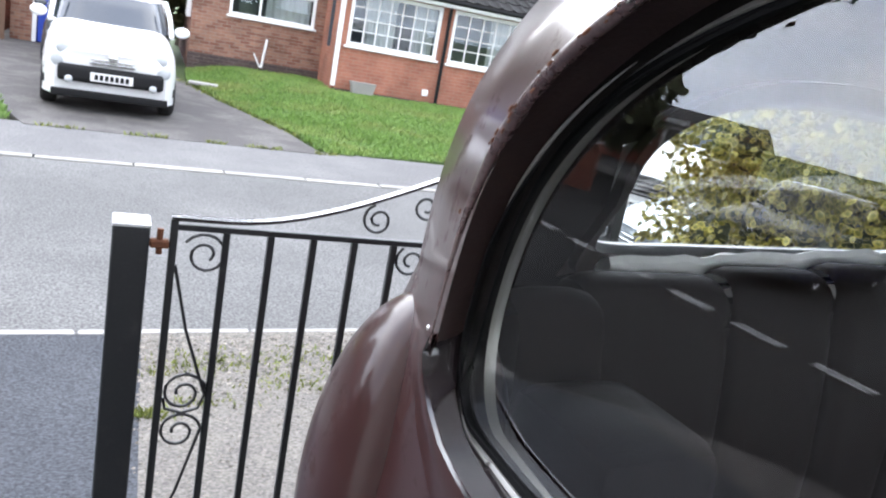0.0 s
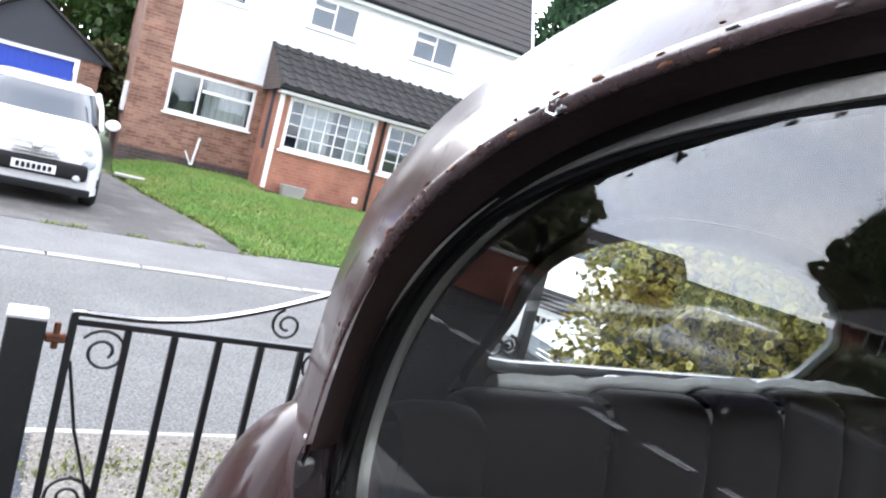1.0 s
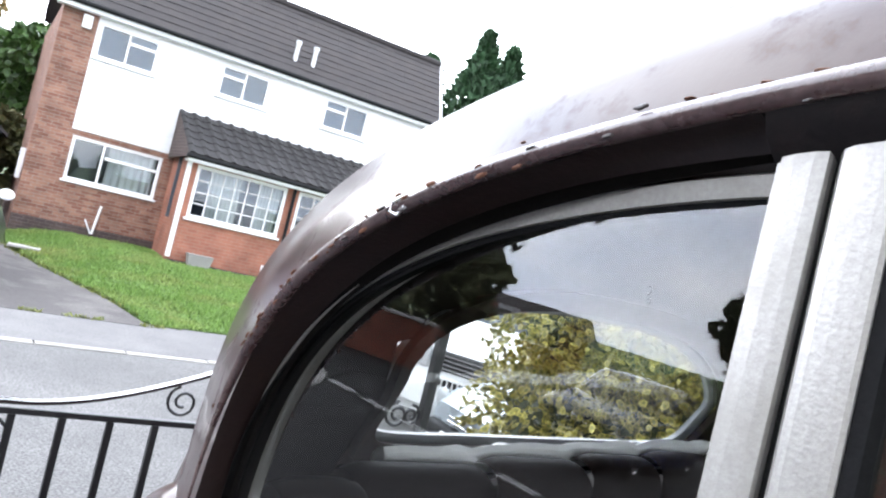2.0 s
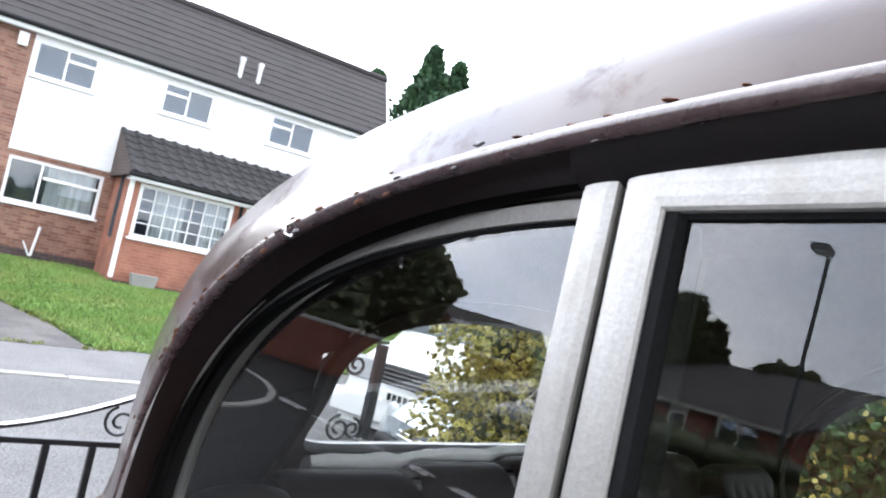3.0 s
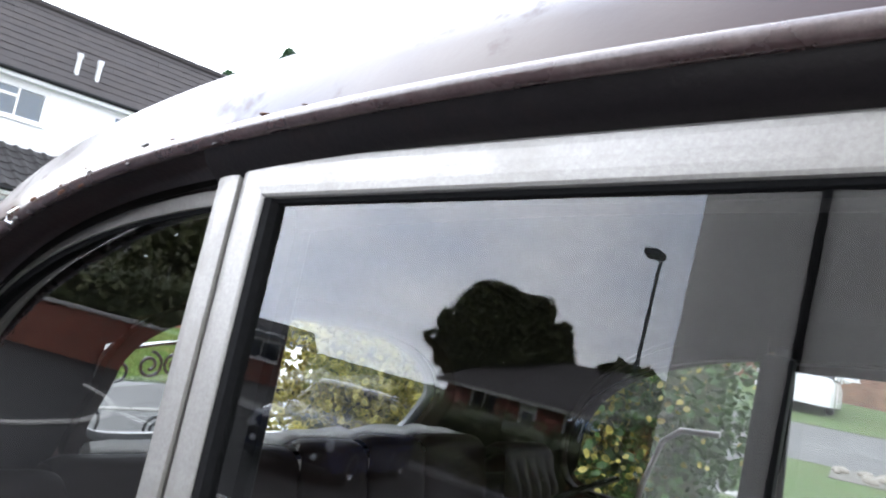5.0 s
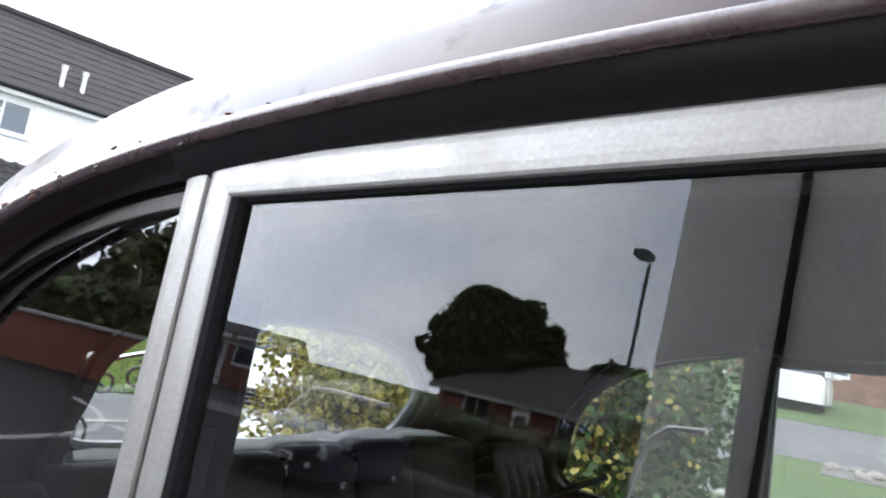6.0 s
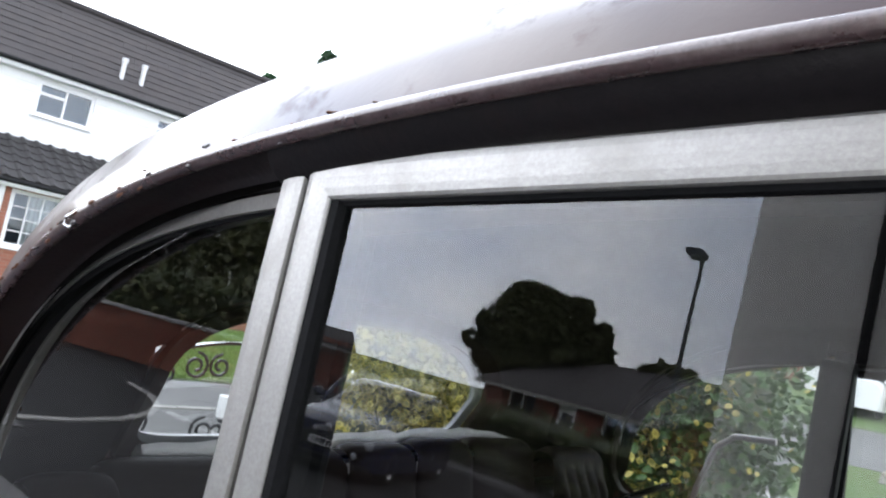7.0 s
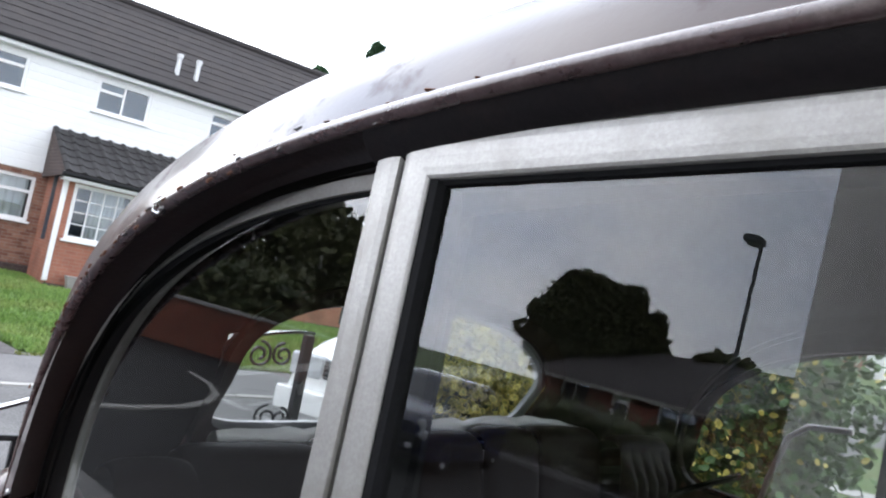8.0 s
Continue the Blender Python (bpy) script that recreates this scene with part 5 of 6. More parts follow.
for k in range(15):
    z = 2.28 + 0.18 * k
    part("cladding_board", box(1.745, HX1, FY - 0.024, FY - 0.012, z + 0.008, z + 0.172, 0.003), BOARD, house) if not any(h[2] < z + 0.18 and z < h[3] for h in up) else None
for xa, xb in ((1.745, 1.80), (3.12, 4.60), (5.84, 7.35), (8.62, HX1)):
    for k in range(9, 15):
        z = 2.28 + 0.18 * k
        if z + 0.17 < 4.99 and any(h[2] < z + 0.18 and z < h[3] for h in up):
            part("cladding_board", box(xa, xb, FY - 0.024, FY - 0.012, z + 0.008, z + 0.172, 0.003), BOARD, house)
window(house, *ground_hole, FY + 0.05, 2, 1, transom=(2.55, 3.72, 1.80), split=0.34, glaze=PANELOW, curtain=[(0.42, 0.98)])
for h in up:
    window(house, *h, FY + 0.03, 2, 1, transom=(h[0] + 0.05, (h[0] + h[1]) / 2, h[3] - 0.26) if h is not up[0] else ((h[0] + h[1]) / 2, h[1] - 0.05, h[3] - 0.26))
part("alarm_box", box(1.42, 1.62, FY - 0.09, FY, 4.50, 4.80, 0.02, seg=2), WHITE, house, "white alarm box under the eaves")
part("fascia", box(HX0 - 0.15, HX1 + 0.1, FY - 0.22, FY - 0.18, 4.86, 5.04, 0.006), WHITE, house, "white fascia board")
part("soffit", box(HX0 - 0.15, HX1 + 0.1, FY - 0.19, FY + 0.05, 4.85, 4.88), WHITE, house)
part("gutter", tube([(HX0 - 0.2, FY - 0.27, 5.0), (HX1 + 0.1, FY - 0.27, 5.0)], 0.055, 10), BLACKPL, house, "dark eaves gutter", smooth=True)
RIDGE_Y, RIDGE_Z = 21.5, 7.19
EAVE_Y, EAVE_Z = FY - 0.26, 5.04


def roof_at(u, v):
    """A place on the main roof's front slope: u along it, v from eaves to ridge."""
    xl = HX0 - 0.2 - 0.15 * v
    xr = HX1 + 0.12 + 0.75 * v
    return Vector((xl + (xr - xl) * u, EAVE_Y + (RIDGE_Y - EAVE_Y) * v, EAVE_Z + (RIDGE_Z - EAVE_Z) * v))


b = bmesh.new()
rows, cols = 11, 34
nrm = Vector((0, -(RIDGE_Z - EAVE_Z), RIDGE_Y - EAVE_Y)).normalized()
for r in range(rows):
    for c in range(cols):
        v0, v1 = r / rows, (r + 1.12) / rows
        u0, u1 = c / cols + 0.0001, (c + 1) / cols - 0.0001
        q = [roof_at(u0, v0), roof_at(u1, v0), roof_at(u1, min(1, v1)), roof_at(u0, min(1, v1))]
        lift = [0.024, 0.024, 0.008, 0.008]
        jit = random.uniform(-0.004, 0.004)
        loft([[p + nrm * 0.002 for p in q], [p + nrm * (l + jit) for p, l in zip(q, lift)]], b, caps=True)
part("roof_tiles", b, TILE, house, "brown concrete roof tiles")
b = bmesh.new()
front = [roof_at(0, 0), roof_at(1, 0), roof_at(1, 1), roof_at(0, 1)]
back = [Vector((p.x, 2 * RIDGE_Y - p.y, p.z)) for p in front]
loft([front, [p - Vector((0, 0, 0.08)) for p in front]], b, caps=True)
loft([back, [p - Vector((0, 0, 0.08)) for p in back]], b, caps=True)
part("roof", b, TILE, house, "pitched roof")
part("ridge_tiles", tube([roof_at(0, 1) + Vector((0, 0, 0.02)), roof_at(1, 1) + Vector((0, 0, 0.02))], 0.11, 10), TILE, house, smooth=True)
vg = [roof_at(1, 0) + Vector((0.03, -0.02, -0.06)), roof_at(1, 1) + Vector((0.03, 0, -0.06))]
part("bargeboard", loft([[p + Vector(d) for d in ((-0.02, 0, -0.12), (0.05, 0, -0.12), (0.05, 0, 0.1), (-0.02, 0, 0.1))] for p in vg], caps=True), WHITE, house, "white bargeboard")
for fx in (6.34, 6.83):
    p = Vector((fx, 19.67, 5.42))
    fl = part("flue", tube([p + Vector((0, 0, 0)), p + Vector((0, 0, 0.44))], 0.06, 12), GALV, house, "pale roof vent pipe", smooth=True)
    part("flue_cap", tube([p + Vector((0, 0, 0.44)), p + Vector((0, 0, 0.54))], 0.08, 12), GALV, fl, smooth=True)

# porch extension
PY = 17.55
PX0, PX1 = 4.02, 12.2
bay = (4.17, 6.28, 0.98, 2.16)
bay2 = (6.56, 8.4, 0.96, 2.16)
part("porch_wall", wall_with_holes(PX0, PX1, -0.2, 2.26, PY, PY + 0.25, [bay, bay2]), BRICK2, house, "orange-red brick porch wall")
part("porch_wall", box(PX0, PX0 + 0.22, PY + 0.25, FY, -0.2, 2.26), BRICK2, house)
part("porch_plinth", box(PX0 - 0.015, PX1, PY - 0.02, PY + 0.1, -0.3, 0.02, 0.004), PLINTH, house)
window(house, *bay, PY + 0.05, 7, 4, curtain=[(0.16, 0.52), (0.72, 0.99)], bar=0.024, fw=0.08, glaze=PANELOW)
window(house, *bay2, PY + 0.05, 5, 4, curtain=[(0.55, 0.95)], bar=0.024, fw=0.08, glaze=PANELOW)
part("pipe_boxing", box(PX0 - 0.075, PX0 + 0.02, PY - 0.04, PY + 0.06, 0.06, 2.26, 0.01), WHITE, house, "white corner post of the porch")
part("porch_fascia", box(PX0 - 0.15, PX1, PY - 0.26, PY - 0.22, 2.20, 2.36, 0.006), WHITE, house)
part("porch_soffit", box(PX0 - 0.15, PX1, PY - 0.24, PY + 0.05, 2.18, 2.21), WHITE, house)
part("downpipe", tube([(6.43, PY - 0.06, 2.26), (6.43, PY - 0.06, -0.05)], 0.04, 10), BLACKPL, house, "black downpipe", smooth=True)
part("porch_gutter", tube([(PX0 - 0.2, PY - 0.29, 2.30), (PX1, PY - 0.29, 2.30)], 0.05, 10), BLACKPL, house, smooth=True)
pe, pr = Vector((0, PY - 0.30, 2.34)), Vector((0, FY - 0.02, 3.36))
slope = pr - pe
pn = Vector((0, -slope.z, slope.y)).normalized()
tile_me = None
rows, cw = 6, 0.30
for r in range(rows):
    for c in range(27):
        if tile_me is None:
            b = bmesh.new()
            L = slope.length / rows * 1.15
            prof = [(0.0, 0.012), (0.03, 0.035), (0.07, 0.048), (0.11, 0.035), (0.15, 0.014), (0.22, 0.010), (0.296, 0.012)]
            d = slope.normalized()
            loft([[Vector((x, 0, 0)) + pn * (z + 0.022) for x, z in prof], [Vector((x, 0, 0)) + pn * z + d * L for x, z in prof]], b, closed=False)
            loft([[Vector((x, 0, 0)) + pn * (z + 0.022) for x, z in prof], [Vector((x, 0, 0)) + pn * (z * 0.2 - 0.004) for x, z in prof]], b, closed=False)
            tile_me = bpy.data.meshes.new("roof_tile")
            b.to_mesh(tile_me)
            b.free()
            tile_me.materials.append(TILE2)
        ob = new("roof_tile", tile_me)
        ob.parent = house
        ob.location = Vector((PX0 - 0.16 + c * cw, 0, random.uniform(-0.003, 0.003))) + pe + slope * (r / rows)
b = bmesh.new()
loft([[Vector((x, 0, 0)) + p for x, p in ((PX0 - 0.14, pe), (PX1, pe), (PX1, pr), (PX0 - 0.14, pr))], [Vector((x, 0, -0.07)) + p for x, p in ((PX0 - 0.14, pe), (PX1, pe), (PX1, pr), (PX0 - 0.14, pr))]], b, caps=True)
part("porch_roof", b, TILE2, house, "dark interlocking tiles on the porch roof")
b = bmesh.new()
loft([[(PX0 - 0.15, pe.y, pe.z - 0.05), (PX0 - 0.15, pr.y, pr.z), (PX0 - 0.15, pr.y, 2.2)], [(PX0 - 0.10, pe.y, pe.z - 0.05), (PX0 - 0.10, pr.y, pr.z), (PX0 - 0.10, pr.y, 2.2)]], b, caps=True)
part("porch_cheek", b, PLINTH, house, "dark cheek under the porch verge")
part("vent", box(6.08, 6.22, PY - 0.06, PY, 0.15, 0.29, 0.01), WHITE, house, "small white wall vent")
part("meter_box", box(HX0 - 0.1, HX0, FY + 0.6, FY + 1.1, 0.9, 1.6, 0.01), WHITE, house, "pale meter box on the gable side")
part("waste_pipe", tube([(2.65, FY - 0.06, 0.05), (2.72, FY - 0.06, 0.72)], 0.03, 8), WHITE, house, "white waste pipe on the wall", smooth=True)
part("waste_pipe", tube([(2.62, FY - 0.06, 0.05), (2.45, FY - 0.06, 0.35)], 0.018, 8), WHITE, house, smooth=True)
planter = thing("planter", "weathered grey stone trough against the porch wall", "planter", pose(4.62, PY - 0.22, far_z(4.6, PY - 0.2) + 0.01))
part("trough", loft([[(sx * w, sy * d, z) for sx, sy in ((-1, -1), (1, -1), (1, 1), (-1, 1))] for w, d, z in ((0.22, 0.10, 0.0), (0.27, 0.14, 0.24), (0.28, 0.15, 0.28), (0.24, 0.11, 0.28), (0.22, 0.09, 0.2))], caps=True), KERB, planter)
part("soil", box(-0.22, 0.22, -0.09, 0.09, 0.2, 0.235, 0.005), GRAVEL, planter, "dry soil")

# garage with blue door
garage = thing("garage", "small brick garage with blue up-and-over door", "garage")
GY = 21.0
part("wall", wall_with_holes(-2.85, 0.36, -0.3, 1.9, GY, GY + 0.22, [(-2.33, -0.18, -0.3, 1.74)]), BRICK, garage)
part("wall", box(0.14, 0.36, GY + 0.22, GY + 5, -0.3, 1.9), BRICK, garage)
part("wall", box(-2.85, -2.63, GY + 0.22, GY + 5, -0.3, 1.9), BRICK, garage)
gd = part("garage_door", box(-2.30, -0.21, GY + 0.06, GY + 0.10, -0.3, 1.70, 0.005), BLUEDOOR, garage, "bright blue ribbed garage door")
for k in range(14):
    part("rib", box(-2.28 + 0.148 * k, -2.19 + 0.148 * k, GY + 0.045, GY + 0.065, -0.28, 1.68, 0.006), BLUEDOOR, gd)
part("door_frame", box(-2.40, -0.11, GY - 0.03, GY + 0.05, 1.70, 1.79, 0.004), WHITE, garage)
for x in (-2.40, -0.20):
    part("door_frame", box(x, x + 0.09, GY - 0.03, GY + 0.05, -0.3, 1.70, 0.004), WHITE, garage)
b = bmesh.new()
tri = [(-2.95, 1.80), (0.50, 1.80), (-1.22, 2.98)]
loft([[(x, GY - 0.05, z) for x, z in tri], [(x, GY + 0.1, z) for x, z in tri]], b, caps=True)
part("gable", b, SLATE, garage, "dark boarded gable")
b = bmesh.new()
for s, e in (((-3.05, 1.74), (-1.22, 3.04)), ((0.60, 1.74), (-1.22, 3.04))):
    loft([[(s[0], y, s[1]), (e[0], y, e[1]), (e[0], y, e[1] + 0.07), (s[0], y, s[1] + 0.07)] for y in (GY - 0.2, GY + 5.2)], b, caps=True)
part("roof", b, TILE, garage, "dark pitched garage roof")

# boarded fence beside the garage
fence = thing("fence", "brown close-boarded timber fence", "fence")
FENCE = mat("fence_timber", (0.13, 0.075, 0.05), 0.85, var=0.4, scale=3, fine=60, bump=0.4, stretch=(6, 6, 0.6), island=-0.25)
for k in range(26):
    x = -6.5 + 0.14 * k
    part("board", box(x, x + 0.13, 20.4 + 0.012 * (k % 2), 20.42 + 0.012 * (k % 2), -0.35, 1.45 + random.uniform(-0.01, 0.01), 0.003), FENCE, fence)
for k in range(3):
    part("post", box(-6.5 + 1.75 * k, -6.4 + 1.75 * k, 20.44, 20.54, -0.35, 1.5), FENCE, fence)


# ---------------------------------------------------------------- modern vehicles
def car_body(name, label, m, paint, L, W, H, nose=0.9, hood=0.62, cabin=(0.30, 0.95), tail=0.08, group="", lights=True, grille="band", plate_n=7):
    """A hatchback, its nose at y = 0 facing -y, standing on z = 0."""
    car = thing(name, label, "car", m, group)
    hw = W / 2
    zs = 0.20

    def top(u):
        """Height of the body's upper outline along the length, 0 nose to 1 tail."""
        pts = [(0.0, hood * 0.80 * H), (0.02, hood * 0.90 * H), (0.08, hood * 0.97 * H), (cabin[0] - 0.06, hood * 1.09 * H), (cabin[0], hood * 1.13 * H), (0.93, hood * 1.12 * H), (1.0, hood * 1.02 * H)]
        for (a, za), (c, zc) in zip(pts, pts[1:]):
            if a <= u <= c:
                t = (u - a) / (c - a)
                return za + (zc - za) * t
        return pts[-1][1]

    rings = []
    n = 30
    for k in range(33):
        u = k / 32
        y = L * u
        taper = 1 - 0.20 * max(0, 1 - u / 0.16) ** 2.0 - 0.10 * max(0, (u - 0.88) / 0.12) ** 2
        yy = y + 0.10 * 0
        zt = top(u)
        ring = []
        for j in range(n + 1):
            t = math.pi * j / n
            cx = math.cos(t)
            x = hw * taper * math.copysign(abs(cx) ** 0.28, cx)
            z = zs + (zt - zs) * math.sin(t) ** 0.42
            bow = 0.16 * (x / hw) ** 2 * max(0, 1 - u / 0.2)
            ring.append((x, yy + bow * L * 0.25, z))
        rings.append(ring)
    b = loft(rings, closed=False)
    b.faces.new([v for v in b.verts][:n + 1])
    b.faces.new([v for v in b.verts][-(n + 1):])
    part("body", b, paint, car, smooth=True)
    # cabin
    c0, c1 = cabin
    zb = hood * 1.08 * H
    levels = [(0.0, c0 - 0.03, c1 + 0.01, 0.95), (0.5, c0 + 0.07, c1 - 0.01, 0.90), (0.85, c0 + 0.135, c1 - 0.035, 0.83), (0.97, c0 + 0.175, c1 - 0.06, 0.76), (1.0, c0 + 0.25, c1 - 0.12, 0.60)]

    def ringat(f, a, c, wf, out=0.0):
        pts = []
        for j in range(40):
            t = math.tau * j / 40
            cs, sn = math.cos(t), math.sin(t)
            x = (hw * wf + out) * math.copysign(abs(cs) ** 0.4, cs)
            y = L * ((a + c) / 2) + (L * (c - a) / 2 + out) * math.copysign(abs(sn) ** 0.4, sn)
            y += 0.05 * L * (x / hw) ** 2 * (1 if sn < 0 else -0.6) * 0.6
            pts.append((x, y, zb + (H - zb) * f))
        return pts

    rr = [ringat(*lv) for lv in levels]
    part("cabin_glass", loft(rr[:4]), DARKGLASS, car, "dark tinted windows", smooth=True)
    roof = [ringat(0.80, *[levels[1][i] + (levels[2][i] - levels[1][i]) * 0.86 for i in (1, 2, 3)], 0.006), ringat(*levels[2], 0.012), ringat(*levels[3], 0.012), ringat(*levels[4], 0.01)]
    part("roof", loft(roof, caps=True), paint, car, smooth=True)
    for sx in (-1, 1):
        for fa in (c0 + 0.0, (c0 + c1) / 2 + 0.03, c1 - 0.04):
            top_y = L * (fa + (0.12 if fa < 0.5 else (-0.02 if fa > 0.8 else 0.0)))
            part("pillar", tube([(sx * hw * 0.945, L * fa, zb - 0.02), (sx * hw * 0.905, (L * fa + top_y) / 2, zb + (H - zb) * 0.5), (sx * hw * 0.84, top_y, zb + (H - zb) * 0.86)], 0.035, 8), paint, car, smooth=True)
        mirror = bmesh.new()
        bmesh.ops.create_uvsphere(mirror, u_segments=16, v_segments=12, radius=1)
        for v in mirror.verts:
            v.co = Vector((sx * (hw + 0.10) + v.co.x * 0.11, L * (c0 + 0.02) + v.co.y * 0.06, zb + 0.08 + v.co.z * 0.08))
        part("door_mirror", mirror, paint, car, smooth=True)
        wr = 0.19 * H
        for fy in (0.19, 0.83):
            part("wheel_arch", tube([(sx * (hw - 0.06), L * fy + (wr + 0.05) * math.cos(a), wr + (wr + 0.05) * math.sin(a)) for a in [math.pi * q / 12 for q in range(13)]], 0.035, 8), BLACKPL, car, smooth=True)
            wheel(car, pose(sx * (hw - 0.10), L * fy, wr), wr, 0.2)
    # face
    part("bumper_grille", box(-hw * 0.76, hw * 0.76, -0.012, 0.19, 0.245 * H, 0.38 * H, 0.09, seg=6), BLACKPL, car, "black lower grille band", smooth=True)
    part("lower_lip", box(-hw * 0.84, hw * 0.84, 0.03, 0.2, 0.12 * H, 0.18 * H, 0.03, seg=2), BLACKPL, car)
    part("upper_slot", box(-hw * 0.32, hw * 0.32, -0.004, 0.1, 0.405 * H, 0.422 * H, 0.008), CHROME, car, "bright slot above the bumper")
    part("upper_slot", box(-hw * 0.30, hw * 0.30, -0.006, 0.1, 0.438 * H, 0.45 * H, 0.006), CHROME, car)
    pl = part("number_plate", box(-0.26, 0.26, -0.03, 0.0, 0.27 * H, 0.27 * H + 0.112, 0.003), PLATE, car, "white number plate with dark marks")
    bars(pl, (-0.22, -0.031, 0.27 * H + 0.022), (1, 0, 0), (0, 0, 1), plate_n, 0.44, 0.07, BLACKPL)
    for sx in (-1, 1):
        for r, x, z, yy in ((0.085, 0.70, 0.50, 0.115), (0.10, 0.745, 0.405, 0.115), (0.05, 0.60, 0.265, -0.012)):
            b = bmesh.new()
            bmesh.ops.create_uvsphere(b, u_segments=20, v_segments=14, radius=1)
            for v in b.verts:
                v.co = Vector((sx * hw * x + v.co.x * r, yy + v.co.y * 0.035, z * H + v.co.z * r))
            part("headlight", b, LAMP, car, smooth=True)
    badge = bmesh.new()
    bmesh.ops.create_uvsphere(badge, u_segments=16, v_segments=10, radius=1)
    for v in badge.verts:
        v.co = Vector((v.co.x * 0.06, 0.0 + v.co.y * 0.02, 0.465 * H + v.co.z * 0.055))
    part("badge", badge, CHROME, car, "round badge", smooth=True)
    return car


car_body("hatchback", "white family hatchback parked on the drive opposite", pose(-0.25, 11.45, ROAD_Z + 0.026, 0, 0, 4.0), CARWHITE, 4.1, 1.72, 1.62)
car_body("hatchback", "grey car parked in front of the garage", pose(-0.85, 16.3, ROAD_Z + 0.026, 0, 0, 2.0), CARGREY, 4.0, 1.7, 1.48)


def van(m):
    v = thing("van", "white panel van parked at the roadside", "van", m)
    hw = 0.92
    rings = []
    for u, zt, wf in ((0.0, 0.75, 0.86), (0.03, 0.92, 0.93), (0.12, 1.08, 0.98), (0.20, 1.16, 1.0), (0.34, 1.80, 0.93), (0.40, 1.95, 0.92), (0.7, 1.98, 0.92), (1.0, 1.95, 0.92)):
        rings.append([(hw * wf * math.copysign(abs(math.cos(t)) ** 0.3, math.cos(t)), 4.6 * u, 0.22 + (zt - 0.22) * math.sin(t) ** 0.35) for t in [math.pi * j / 24 for j in range(25)]])
    b = loft(rings, closed=False)
    vs = b.verts[:]
    b.faces.new(vs[:25])
    b.faces.new(vs[-25:])
    part("body", b, CARWHITE, v, smooth=True)
    part("windscreen", loft([[(-0.78, 0.98, 1.22), (0.78, 0.98, 1.22)], [(-0.70, 1.50, 1.78), (0.70, 1.50, 1.78)]], closed=False), DARKGLASS, v)
    for sx in (-1, 1):
        part("side_window", box(sx * 0.925 - 0.01, sx * 0.925 + 0.01, 1.1, 1.95, 1.2, 1.62, 0.005), DARKGLASS, v)
        part("side_window", box(sx * 0.915 - 0.01, sx * 0.915 + 0.01, 2.15, 3.15, 1.2, 1.62, 0.005), DARKGLASS, v)
        part("side_moulding", box(sx * 0.925 - 0.012, sx * 0.925 + 0.012, 1.25, 3.35, 0.58, 0.70, 0.006), BLACKPL, v, "black rubbing strip")
        part("headlight", box(sx * 0.6 - 0.2, sx * 0.6 + 0.2, -0.02, 0.12, 0.68, 0.92, 0.05, seg=3), LAMP, v, smooth=True)
        for y in (0.85, 3.75):
            wheel(v, pose(sx * 0.82, y, 0.33), 0.33, 0.2)
    gr = part("grille", box(-0.38, 0.38, -0.04, 0.1, 0.70, 0.90, 0.02), BLACKPL, v, "dark slatted grille")
    for k in range(4):
        part("slat", box(-0.36, 0.36, -0.052, -0.036, 0.72 + 0.045 * k, 0.738 + 0.045 * k), CHROME, gr)
    part("bumper", box(-0.88, 0.88, -0.08, 0.1, 0.30, 0.55, 0.04, seg=3), CARWHITE, v, smooth=True)
    pl = part("number_plate", box(-0.26, 0.26, -0.10, -0.078, 0.54, 0.652, 0.003), PLATE, v, "white number plate with dark marks")
    bars(pl, (-0.22, -0.101, 0.562), (1, 0, 0), (0, 0, 1), 7, 0.44, 0.07, BLACKPL)
    return v


van(pose(4.75, 6.6, ROAD_Z, 0, 0, -60))
car_body("hatchback", "silver hatchback parked beside the van", pose(3.75, 4.95, ROAD_Z, 0, 0, -88), CARSILVER, 3.8, 1.5, 1.42)
car_body("hatchback", "navy blue car on the main road", pose(-8.6, 7.5, ROAD_Z, 0, 0, 75), CARBLUE, 4.1, 1.72, 1.45)


# ---------------------------------------------------------------- trees, hedges, shrubs
def blob_spots(rng, lumps, count, shell_=0.35):
    """Places near the skins of several overlapping lumps (centre, radii)."""
    spots = []
    total = sum(r[0] * r[1] + r[1] * r[2] + r[0] * r[2] for c, r in lumps)
    for c, r in lumps:
        for _ in range(int(count * (r[0] * r[1] + r[1] * r[2] + r[0] * r[2]) / total)):
            d = Vector((rng.gauss(0, 1), rng.gauss(0, 1), rng.gauss(0, 1))).normalized()
            k = 1 - shell_ * rng.random() ** 2 + 0.24 * noise.noise(d * 3.4 + Vector(c))
            spots.append((Vector(c) + Vector((d.x * r[0], d.y * r[1], d.z * r[2])) * k, d))
    return spots


